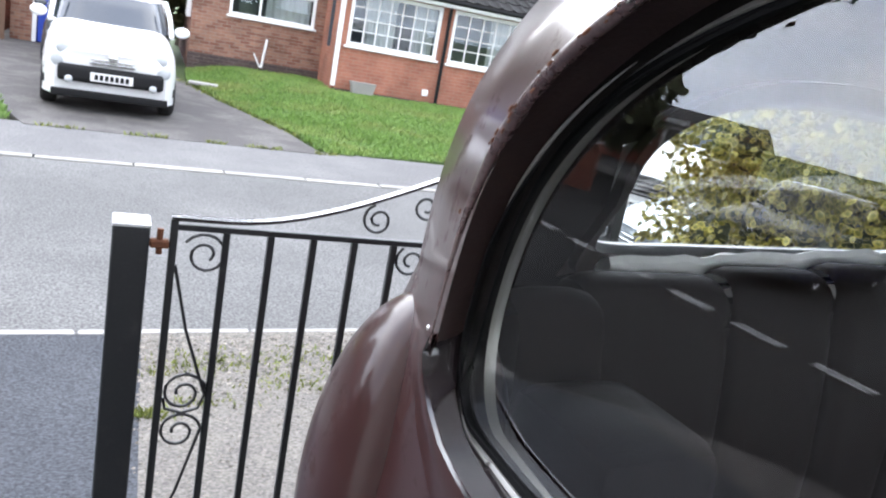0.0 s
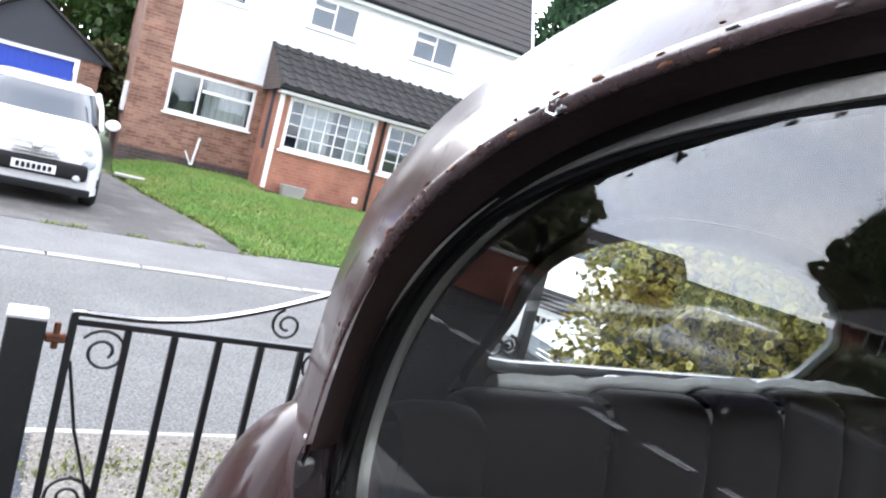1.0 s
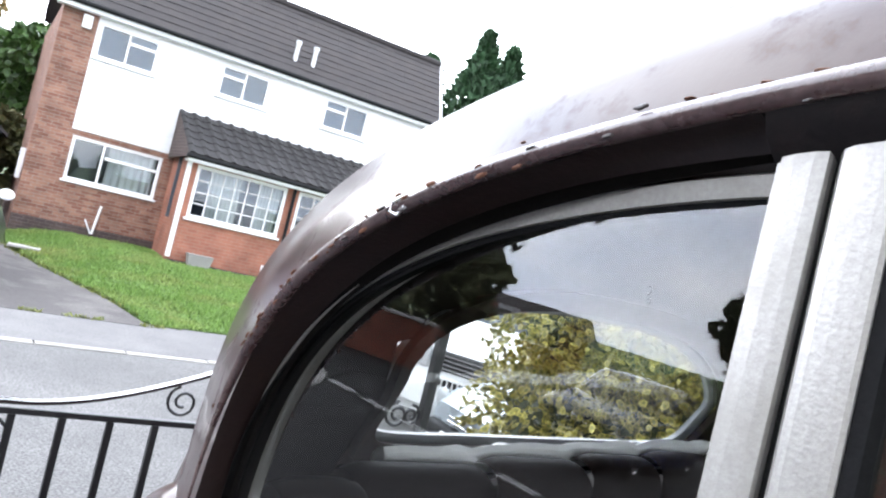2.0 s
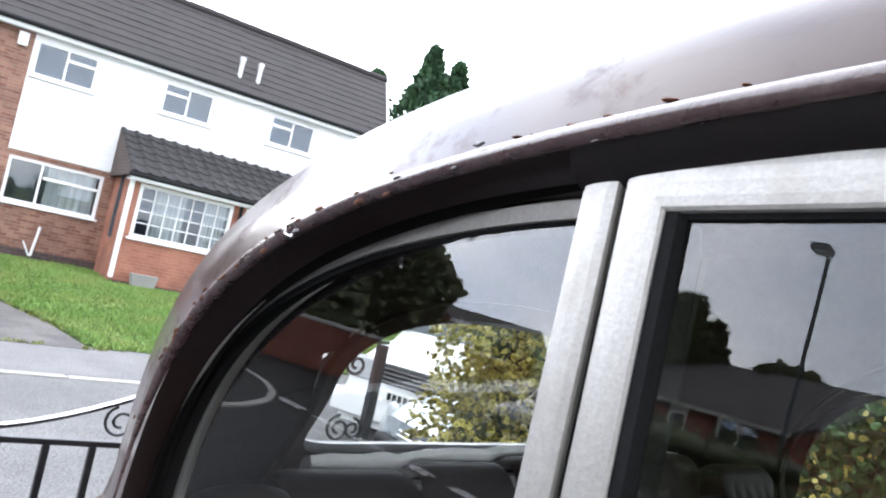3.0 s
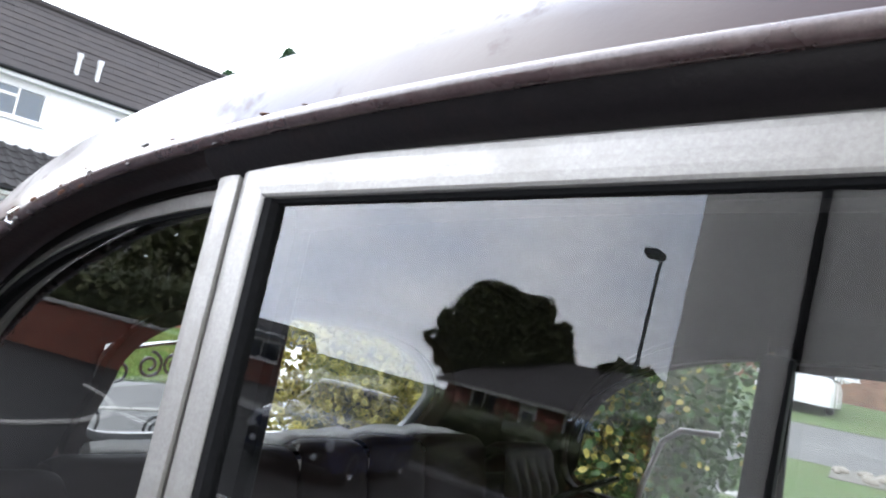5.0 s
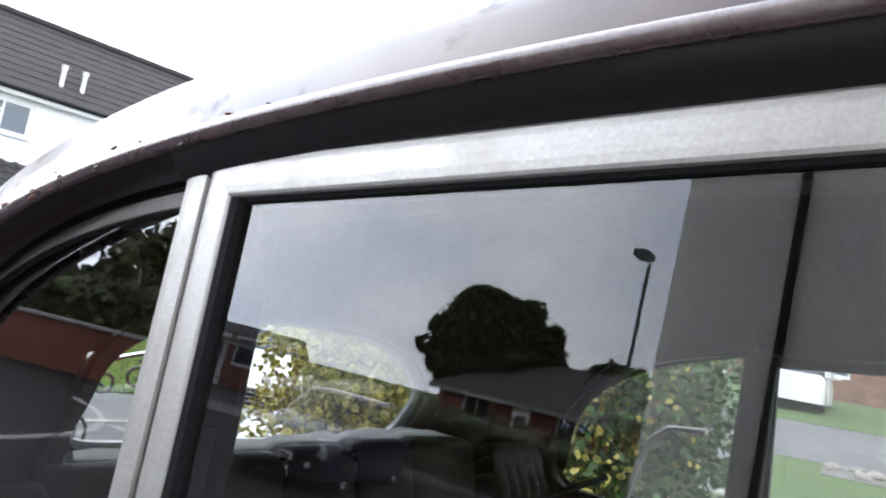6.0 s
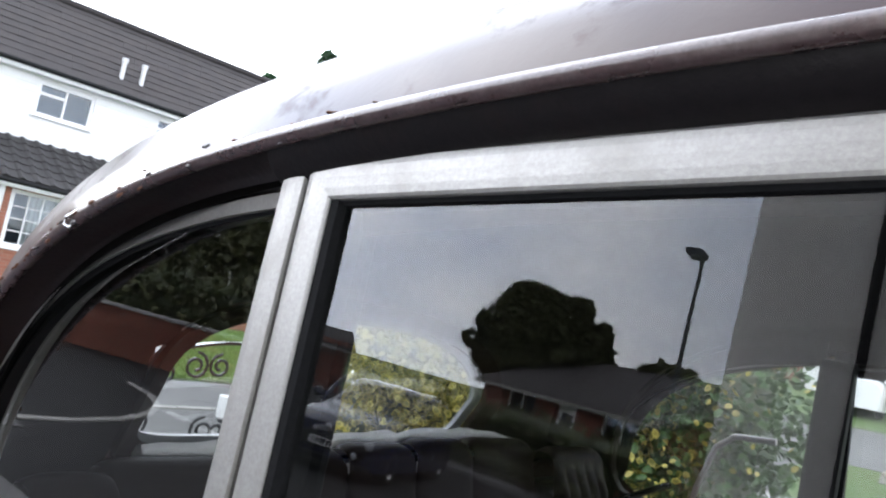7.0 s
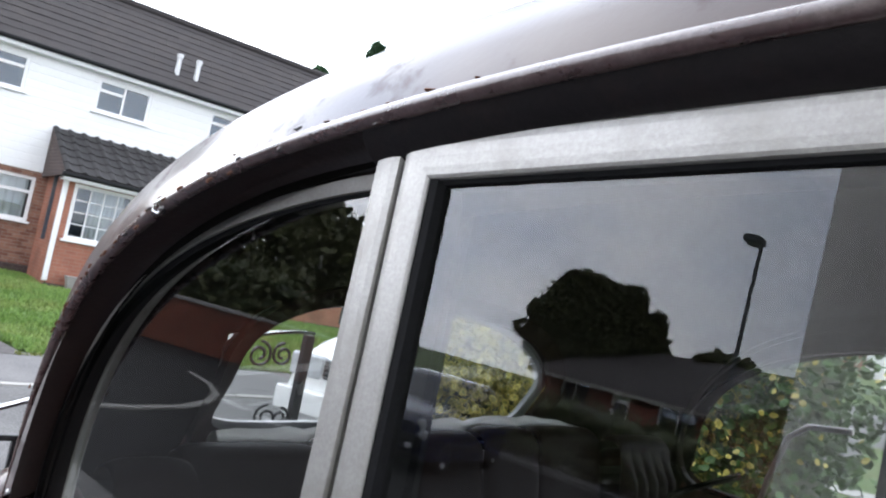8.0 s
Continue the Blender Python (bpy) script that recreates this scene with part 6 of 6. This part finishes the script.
def tree(label, x, y, height, spread, material, seed, leaf=0.28, count=4200, trunk=0.28, base=0.32, name="tree", extra=()):
    """Tapered trunk, limbs, and a crown of leaf clumps with gaps."""
    rng = random.Random(seed)
    t = thing(name, label, "tree", pose(x, y, ROAD_Z - 0.06))
    b = tube([(0, 0, 0), (0.05 * spread, 0, height * 0.25), (-0.02 * spread, 0.03, height * 0.5), (0.03, 0, height * 0.8)], [trunk, trunk * 0.75, trunk * 0.5, trunk * 0.15], 10)
    lumps = [((0, 0, height * 0.72), (spread * 0.55, spread * 0.55, height * 0.22))]
    for k in range(9):
        a = k * 2.4 + rng.uniform(-0.3, 0.3)
        h = height * rng.uniform(base + 0.08, 0.78)
        reach = spread * rng.uniform(0.45, 0.8) * (1.05 - 0.5 * h / height)
        p = Vector((reach * math.cos(a), reach * math.sin(a), h + reach * 0.35))
        tube([(0, 0, h * 0.75), tuple(p * 0.5 + Vector((0, 0, h * 0.42))), tuple(p)], [trunk * 0.35, trunk * 0.22, trunk * 0.06], 6, bm=b)
        s = spread * rng.uniform(0.28, 0.42)
        lumps.append((tuple(p), (s, s, s * 0.75)))
    part("trunk", b, BARK, t, smooth=True)
    if extra:
        lumps = list(extra)
    leaves("crown", blob_spots(rng, lumps, count), leaf, material, t, rng, narrow=0.7)
    return t


def conifer(label, x, y, height, spread, seed):
    rng = random.Random(seed)
    t = thing("conifer", label, "tree", pose(x, y, ROAD_Z))
    part("trunk", tube([(0, 0, 0), (0, 0, height * 0.95)], [0.2, 0.03], 8), BARK, t, smooth=True)
    spots = []
    for _ in range(5200):
        u = rng.random() ** 0.8
        a = rng.random() * math.tau
        r = spread * (1 - u) ** 0.8 * (0.75 + 0.25 * math.sin(a * 3 + u * 17)) * rng.uniform(0.55, 1.0)
        spots.append((Vector((r * math.cos(a), r * math.sin(a), height * (0.06 + 0.93 * u))), Vector((math.cos(a) * 0.5, math.sin(a) * 0.5, 0.9))))
    leaves("crown", spots, 0.34, CYPRESS, t, rng, droop=-0.3, narrow=0.45)
    return t


conifer("tall dark cypress behind the house roof", 15.3, 25.6, 10.45, 3.0, 21)
conifer("dark cypress behind the house roof", 16.9, 26.2, 10.4, 3.0, 22)
conifer("dark cypress behind the house roof", 13.6, 26.5, 9.0, 3.2, 23)
tree("leafy green tree behind the garage", 1.2, 29.0, 6.2, 3.4, GREENLEAF, 31, count=5200)
tree("leafy green tree behind the garage", -3.2, 31.0, 8.5, 4.2, AUTUMN, 32, count=5200)
tree("leafy green tree behind the garage", -8.2, 27.0, 7.0, 4.0, GREENLEAF, 33, count=4200)
tree("dark shrub beside the house gable", 0.55, 24.0, 3.0, 1.0, DARKLEAF, 34, leaf=0.2, count=2600, trunk=0.1, base=0.05)


# variegated hedge beyond the old car
def hedge(name, label, line, width, height, size, count, material, seed, z0=0.0):
    rng = random.Random(seed)
    h = thing(name, label, "hedge")
    b = bmesh.new()
    lumps = []
    for (xa, ya), (xb, yb) in zip(line, line[1:]):
        n = max(2, int(math.hypot(xb - xa, yb - ya) / 0.32))
        for k in range(n):
            t = k / n
            x, y = xa + (xb - xa) * t, ya + (yb - ya) * t
            hh = height * rng.uniform(0.93, 1.05)
            for lv in (0.25, 0.55, 0.82):
                lumps.append(((x + rng.uniform(-0.05, 0.05), y + rng.uniform(-0.05, 0.05), z0 + hh * lv), (width * 0.55, width * 0.55, hh * 0.22)))
            tube([(x, y, z0 - 0.3), (x + rng.uniform(-0.1, 0.1), y, z0 + hh * 0.7)], [0.02, 0.008], 5, bm=b)
    part("stems", b, BARK, h)
    leaves("leaves", blob_spots(rng, lumps, count, 0.5), size, material, h, rng, narrow=0.62)
    # dark solid lumps stand in for the shade between the leaves
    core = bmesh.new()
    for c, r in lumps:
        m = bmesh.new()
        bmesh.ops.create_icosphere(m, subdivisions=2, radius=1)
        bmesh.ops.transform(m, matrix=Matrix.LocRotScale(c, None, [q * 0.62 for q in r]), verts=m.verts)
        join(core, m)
    part("inner_shade", core, DARKLEAF, h, "dark lumps put in as shade inside the hedge")
    return h


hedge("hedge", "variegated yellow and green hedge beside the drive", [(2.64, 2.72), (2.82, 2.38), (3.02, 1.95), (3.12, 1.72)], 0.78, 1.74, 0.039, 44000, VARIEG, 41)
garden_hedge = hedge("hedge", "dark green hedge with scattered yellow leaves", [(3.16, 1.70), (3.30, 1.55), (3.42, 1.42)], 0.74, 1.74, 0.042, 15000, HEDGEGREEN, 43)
rng = random.Random(44)
leaves("yellow_leaves", [(Vector((3.15 + 0.45 * u * c, y - 0.35 * s, z)), Vector((-0.7, -0.4, 0.3))) for u, c, s, y, z in [(rng.uniform(0.75, 1.05), math.cos(a), math.sin(a), rng.uniform(1.35, 1.85), 0.25 + 1.5 * rng.random() ** 0.8) for a in [rng.uniform(1.6, 4.4) for _ in range(560)]]], 0.034, YELLOWLEAF, garden_hedge, rng, narrow=0.62)
hedge("shrub", "green garden shrub behind the variegated hedge", [(4.6, 2.6), (5.4, 2.2)], 1.0, 2.1, 0.08, 3000, GREENLEAF, 42)

# houses along the road to the right, seen through the car
def row_house(x, y, turn, label, w=9.0, d=7.0, eave=4.9, ridge=7.4, brick=BRICK3, two=True, porch=False, name="house"):
    h = thing(name, label, "house", pose(x, y, ROAD_Z, 0, 0, turn))
    hs = []
    for k in range(3):
        x0 = -w / 2 + 0.9 + k * (w - 1.8) / 3 + 0.25
        hs.append((x0, x0 + 1.55, 0.95, 2.1))
        if two:
            hs.append((x0, x0 + 1.45, 3.45, 4.55))
    hs[2 if two else 1] = (hs[2 if two else 1][0] + 0.3, hs[2 if two else 1][0] + 1.25, 0.05, 2.1)
    part("wall", wall_with_holes(-w / 2, w / 2, -0.2, eave, 0, 0.28, hs), brick, h)
    part("wall", box(-w / 2, -w / 2 + 0.25, 0.28, d, -0.2, eave), brick, h)
    part("wall", box(w / 2 - 0.25, w / 2, 0.28, d, -0.2, eave), brick, h)
    part("wall", box(-w / 2, w / 2, d, d + 0.25, -0.2, eave), brick, h)
    for k, q in enumerate(hs):
        if q[2] < 0.5:
            dr = part("door", box(q[0], q[1], 0.08, 0.13, q[2], q[3], 0.01), WHITE, h, "white front door")
            part("door_panel", box(q[0] + 0.2, q[1] - 0.2, 0.06, 0.085, 1.1, 1.8, 0.005), DARKGLASS, dr)
        else:
            window(h, *q, 0.1, 2, 1)
    b = bmesh.new()
    for ya, yb in ((-0.35, d / 2), (d + 0.6, d / 2)):
        loft([[(-w / 2 - 0.25, ya, eave - 0.05), (w / 2 + 0.25, ya, eave - 0.05), (w / 2 + 0.25, yb, ridge), (-w / 2 - 0.25, yb, ridge)], [(-w / 2 - 0.25, ya, eave + 0.07), (w / 2 + 0.25, ya, eave + 0.07), (w / 2 + 0.25, yb, ridge + 0.12), (-w / 2 - 0.25, yb, ridge + 0.12)]], b, caps=True)
    part("roof", b, TILE, h, "brown tiled roof")
    for sx in (-1, 1):
        b = bmesh.new()
        xx = sx * (w / 2 - 0.125)
        loft([[(xx - 0.12, 0, eave), (xx - 0.12, d, eave), (xx - 0.12, d / 2, ridge - 0.05)], [(xx + 0.12, 0, eave), (xx + 0.12, d, eave), (xx + 0.12, d / 2, ridge - 0.05)]], b, caps=True)
        part("gable", b, brick, h)
    part("fascia", box(-w / 2 - 0.2, w / 2 + 0.2, -0.36, -0.32, eave - (0.14 if two else 0.07), eave + 0.04), WHITE if two else KERB, h, "white fascia board")
    if not two:
        return h
    ch = part("chimney", box(w * 0.3, w * 0.3 + 0.6, d / 2 - 0.3, d / 2 + 0.3, ridge - 0.5, ridge + 0.75, 0.02), brick, h)
    for k in (0.16, 0.44):
        part("chimney_pot", tube([(w * 0.3 + k, d / 2, ridge + 0.75), (w * 0.3 + k, d / 2, ridge + 1.0)], 0.09, 10), BRICK2, ch, smooth=True)
    if porch:
        part("canopy", box(-1.6, 1.6, -0.9, 0, 2.35, 2.5, 0.02), WHITE, h)
        for sx in (-1.5, 1.5):
            part("canopy_post", box(sx - 0.06, sx + 0.06, -0.85, -0.73, -0.1, 2.35), WHITE, h)
    return h


def rise(x, y=0.0):
    """The road climbs gently to the right."""
    t = min(1.0, max(0.0, (x - 8.0) / 24.0))
    return ROAD_Z + 0.012 + 1.75 * t * t * (3 - 2 * t)


sheet("climbing_road", [8.0 + 1.5 * k for k in range(40)], [4.3, 5.5, 7.0, 8.4], rise, ASPHALT, "grey asphalt road climbing gently")
sheet("verge_lawn", [13.0 + 1.5 * k for k in range(36)], [8.5 + 2.0 * k for k in range(16)], lambda x, y: rise(x) + 0.05, SOIL, "green verge beside the climbing road")


def across(name, u0, u1, v0, v1, lift, material, label, thick=0.3):
    """A strip lying across the line of the climbing road: u along it, v across."""
    b = bmesh.new()
    rows = []
    for k in range(9):
        u = u0 + (u1 - u0) * k / 8
        rows.append([(0.2 + 0.96 * u - 0.28 * v, -0.1 + 0.28 * u + 0.96 * v, rise(0.2 + 0.96 * u - 0.28 * v) + lift) for v in [v0 + (v1 - v0) * j / 20 for j in range(21)]])
    loft(rows, b, closed=False)
    r = bmesh.ops.extrude_face_region(b, geom=b.faces[:])
    bmesh.ops.translate(b, vec=(0, 0, -thick), verts=[g for g in r["geom"] if isinstance(g, bmesh.types.BMVert)])
    return tagged(mesh_ob(name, b, material), label, "ground", kind="structure")


across("garden_lawn", 9.0, 17.3, -9.0, 1.6, 0.085, SOIL, "green lawn beside the climbing road")
across("cross_road", 17.3, 22.6, -16.0, 14.0, 0.09, ASPHALT, "grey asphalt road crossing at the top")
across("far_verge", 22.6, 34.0, -16.0, 14.0, 0.10, SOIL, "green verge in front of the houses")
across("garden_path", 12.5, 13.0, -9.0, 1.6, 0.095, KERB, "narrow pale garden path over the lawn")
across("bare_soil", 16.1, 17.3, -3.4, 0.3, 0.10, GRAVEL, "bare soil beside the crossing road")
sheet("near_verge", [8.0 + 1.5 * k for k in range(36)], [-24 + 2.0 * k for k in range(15)], lambda x, y: rise(x) + 0.07, SOIL, "green lawn beside the climbing road")


def placed_up(ob, x, y):
    """Sets a thing on the climbing ground."""
    ob.location.z = rise(x) + 0.05
    return ob


placed_up(row_house(32.0, 12.5, -66, "brick house with white porch posts along the road", brick=BRICK, porch=True), 32.0, 12.5)
placed_up(row_house(34.0, 1.5, -84, "brick house with white porch posts along the road", brick=BRICK, porch=True), 34.0, 1.5)
placed_up(car_body("hatchback", "white hatchback parked along the climbing road", pose(27.2, 9.2, 0, 0, 0, 104), CARWHITE, 4.0, 1.7, 1.5), 25.0, 8.6)
placed_up(tree("leafy garden tree between the houses", 38.0, 8.0, 7.0, 3.4, GREENLEAF, 61, count=3000), 38.0, 8.0)
rk = thing("rockery", "pile of pale stones on the lawn", "stones")
rng = random.Random(5)
for k in range(26):
    b = bmesh.new()
    bmesh.ops.create_icosphere(b, subdivisions=2, radius=rng.uniform(0.06, 0.17))
    for v in b.verts:
        v.co = v.co * (1 + 0.35 * noise.noise(v.co * 5 + Vector((k, 0, 0))))
        v.co.z *= 0.6
    ob = part("rock", b, STONE, rk)
    u, v = rng.uniform(16.2, 17.2), rng.uniform(-2.6, 0.35)
    x = 0.2 + 0.96 * u - 0.28 * v
    ob.matrix_basis = pose(x, -0.1 + 0.28 * u + 0.96 * v, rise(x) + 0.12)

# ---------------------------------------------------------------- across the main road: what the glass mirrors
wall_s = thing("boundary_wall", "dark red brick boundary wall across the main road", "wall")
for name_, x0, x1, z0, z1, m_ in (("wall", -0.12, 0.12, -0.4, 0.72, BRICK3), ("coping", -0.17, 0.17, 0.72, 0.79, KERB)):
    b = box(x0, x1, 0, 15, z0, z1, 0.006)
    bmesh.ops.transform(b, matrix=pose(-10.4, 13.2, 0, 0, 0, -33), verts=b.verts)
    part(name_, b, m_, wall_s)
sheet("main_road_pavement", [-16.0, -15.0, -14.05], [-40 + 4 * k for k in range(24)], lambda x, y: ROAD_Z + 0.09, PAVE, "pavement along the main road")

row_house(-21.5, 9.6, 118, "long low brick bungalow with dark tiled roof", w=9.0, d=7.5, eave=2.1, ridge=3.75, two=False, name="bungalow")
row_house(-23.0, -1.0, 92, "long low brick bungalow with dark tiled roof", w=9.0, d=7.5, eave=2.1, ridge=3.3, two=False, name="bungalow")
row_house(-22.4, 23.0, 44, "brick bungalow behind trees", w=6.4, d=6.0, eave=1.75, ridge=2.5, two=False, name="bungalow")
row_house(-24.0, -11.0, 88, "long low brick bungalow with dark tiled roof", w=11.0, d=7.5, eave=2.5, ridge=4.6, two=False, name="bungalow")

tree("broad dark tree behind the bungalow roof", -27.0, 13.7, 5.8, 2.6, DARKLEAF, 51, leaf=0.22, count=20000,
     extra=(((0, -0.4, 3.8), (2.1, 2.35, 1.9)), ((0.6, 0.5, 5.3), (0.9, 1.1, 0.95)), ((0, -0.6, 5.2), (1.0, 1.2, 0.9)), ((0.4, -2.1, 4.2), (0.9, 1.0, 1.0)), ((0.3, 1.5, 3.5), (0.9, 0.9, 1.0)), ((0.8, 0.2, 4.6), (1.2, 1.6, 1.2)),
            ((0.4, -2.9, 3.7), (0.5, 0.5, 0.45)), ((0.4, 2.1, 4.5), (0.5, 0.5, 0.4)), ((0.5, -1.6, 5.75), (0.4, 0.5, 0.35)), ((0.6, 0.1, 5.9), (0.6, 0.8, 0.4)), ((0.5, -2.6, 4.9), (0.4, 0.4, 0.4)), ((0.5, 2.5, 3.7), (0.4, 0.4, 0.3))))
tree("dark tree beyond the boundary wall", -13.4, 18.4, 4.5, 3.6, DARKLEAF, 52, leaf=0.28, count=9000, base=0.05)
tree("dark tree beyond the boundary wall", -9.6, 24.5, 7.6, 3.6, GREENLEAF, 53, leaf=0.32, count=7000, base=0.05)
tree("dark tree beyond the boundary wall", -8.6, 30.0, 8.2, 3.4, AUTUMN, 54, leaf=0.32, count=6000, base=0.05)
tree("small dark tree beside the bungalow", -26.0, 8.4, 4.6, 1.6, DARKLEAF, 55, leaf=0.25, count=2600)
hedge("hedge", "dark overgrown hedge behind the boundary wall", [(-10.6, 15.6), (-8.2, 19.2), (-6.4, 22.0)], 1.8, 2.3, 0.2, 7000, DARKLEAF, 57, z0=ROAD_Z)
hedge("shrub", "clipped dark hedge on the corner plot", [(-14.9, 4.4), (-15.2, 7.5), (-15.8, 10.8)], 1.3, 1.62, 0.12, 6000, DARKLEAF, 56, z0=ROAD_Z)

lamp_post = thing("street_lamp", "tall grey street lamp with flat lantern head", "street lamp", pose(-17.3, 5.28, ROAD_Z - 0.27))
part("pole", tube([(0, 0, 0), (0, 0, 1.2), (0, 0, 1.22), (0, 0, 6.3)], [0.085, 0.085, 0.06, 0.045], 12), POLE, lamp_post, smooth=True)
part("bracket", tube([(0, 0, 6.25), (0.05, 0.05, 6.35), (0.25, 0.1, 6.4)], 0.03, 8), POLE, lamp_post, smooth=True)
head = part("lantern", box(-0.05, 0.55, -0.10, 0.28, 6.34, 6.50, 0.05, seg=3), POLE, lamp_post, smooth=True)
part("lens", box(0.05, 0.5, -0.06, 0.24, 6.31, 6.35, 0.01), LAMP, head)

# own house: rendered side wall beside the drive
own = thing("own_house", "grey rendered house wall beside the drive", "house")
part("wall", box(-6.0, -0.56, -9.0, 0.225, -0.3, 5.0, 0.22, seg=10), RENDERWALL, own)
part("cable", tube([(-0.553, 0.012, -0.1), (-0.551, 0.015, 2.4), (-0.553, 0.012, 5.0)], 0.0075, 8), BLACKPL, own, "black cable running up the wall", smooth=True)
b = bmesh.new()
loft([[(-6.3, -9.3, 5.0), (-0.3, -9.3, 5.0), (-0.3, 0.4, 5.0), (-6.3, 0.4, 5.0)], [(-3.6, -9.3, 7.0), (-3.0, -9.3, 7.0), (-3.0, 0.4, 7.0), (-3.6, 0.4, 7.0)]], b, caps=True)
part("roof", b, TILE, own, "tiled roof")
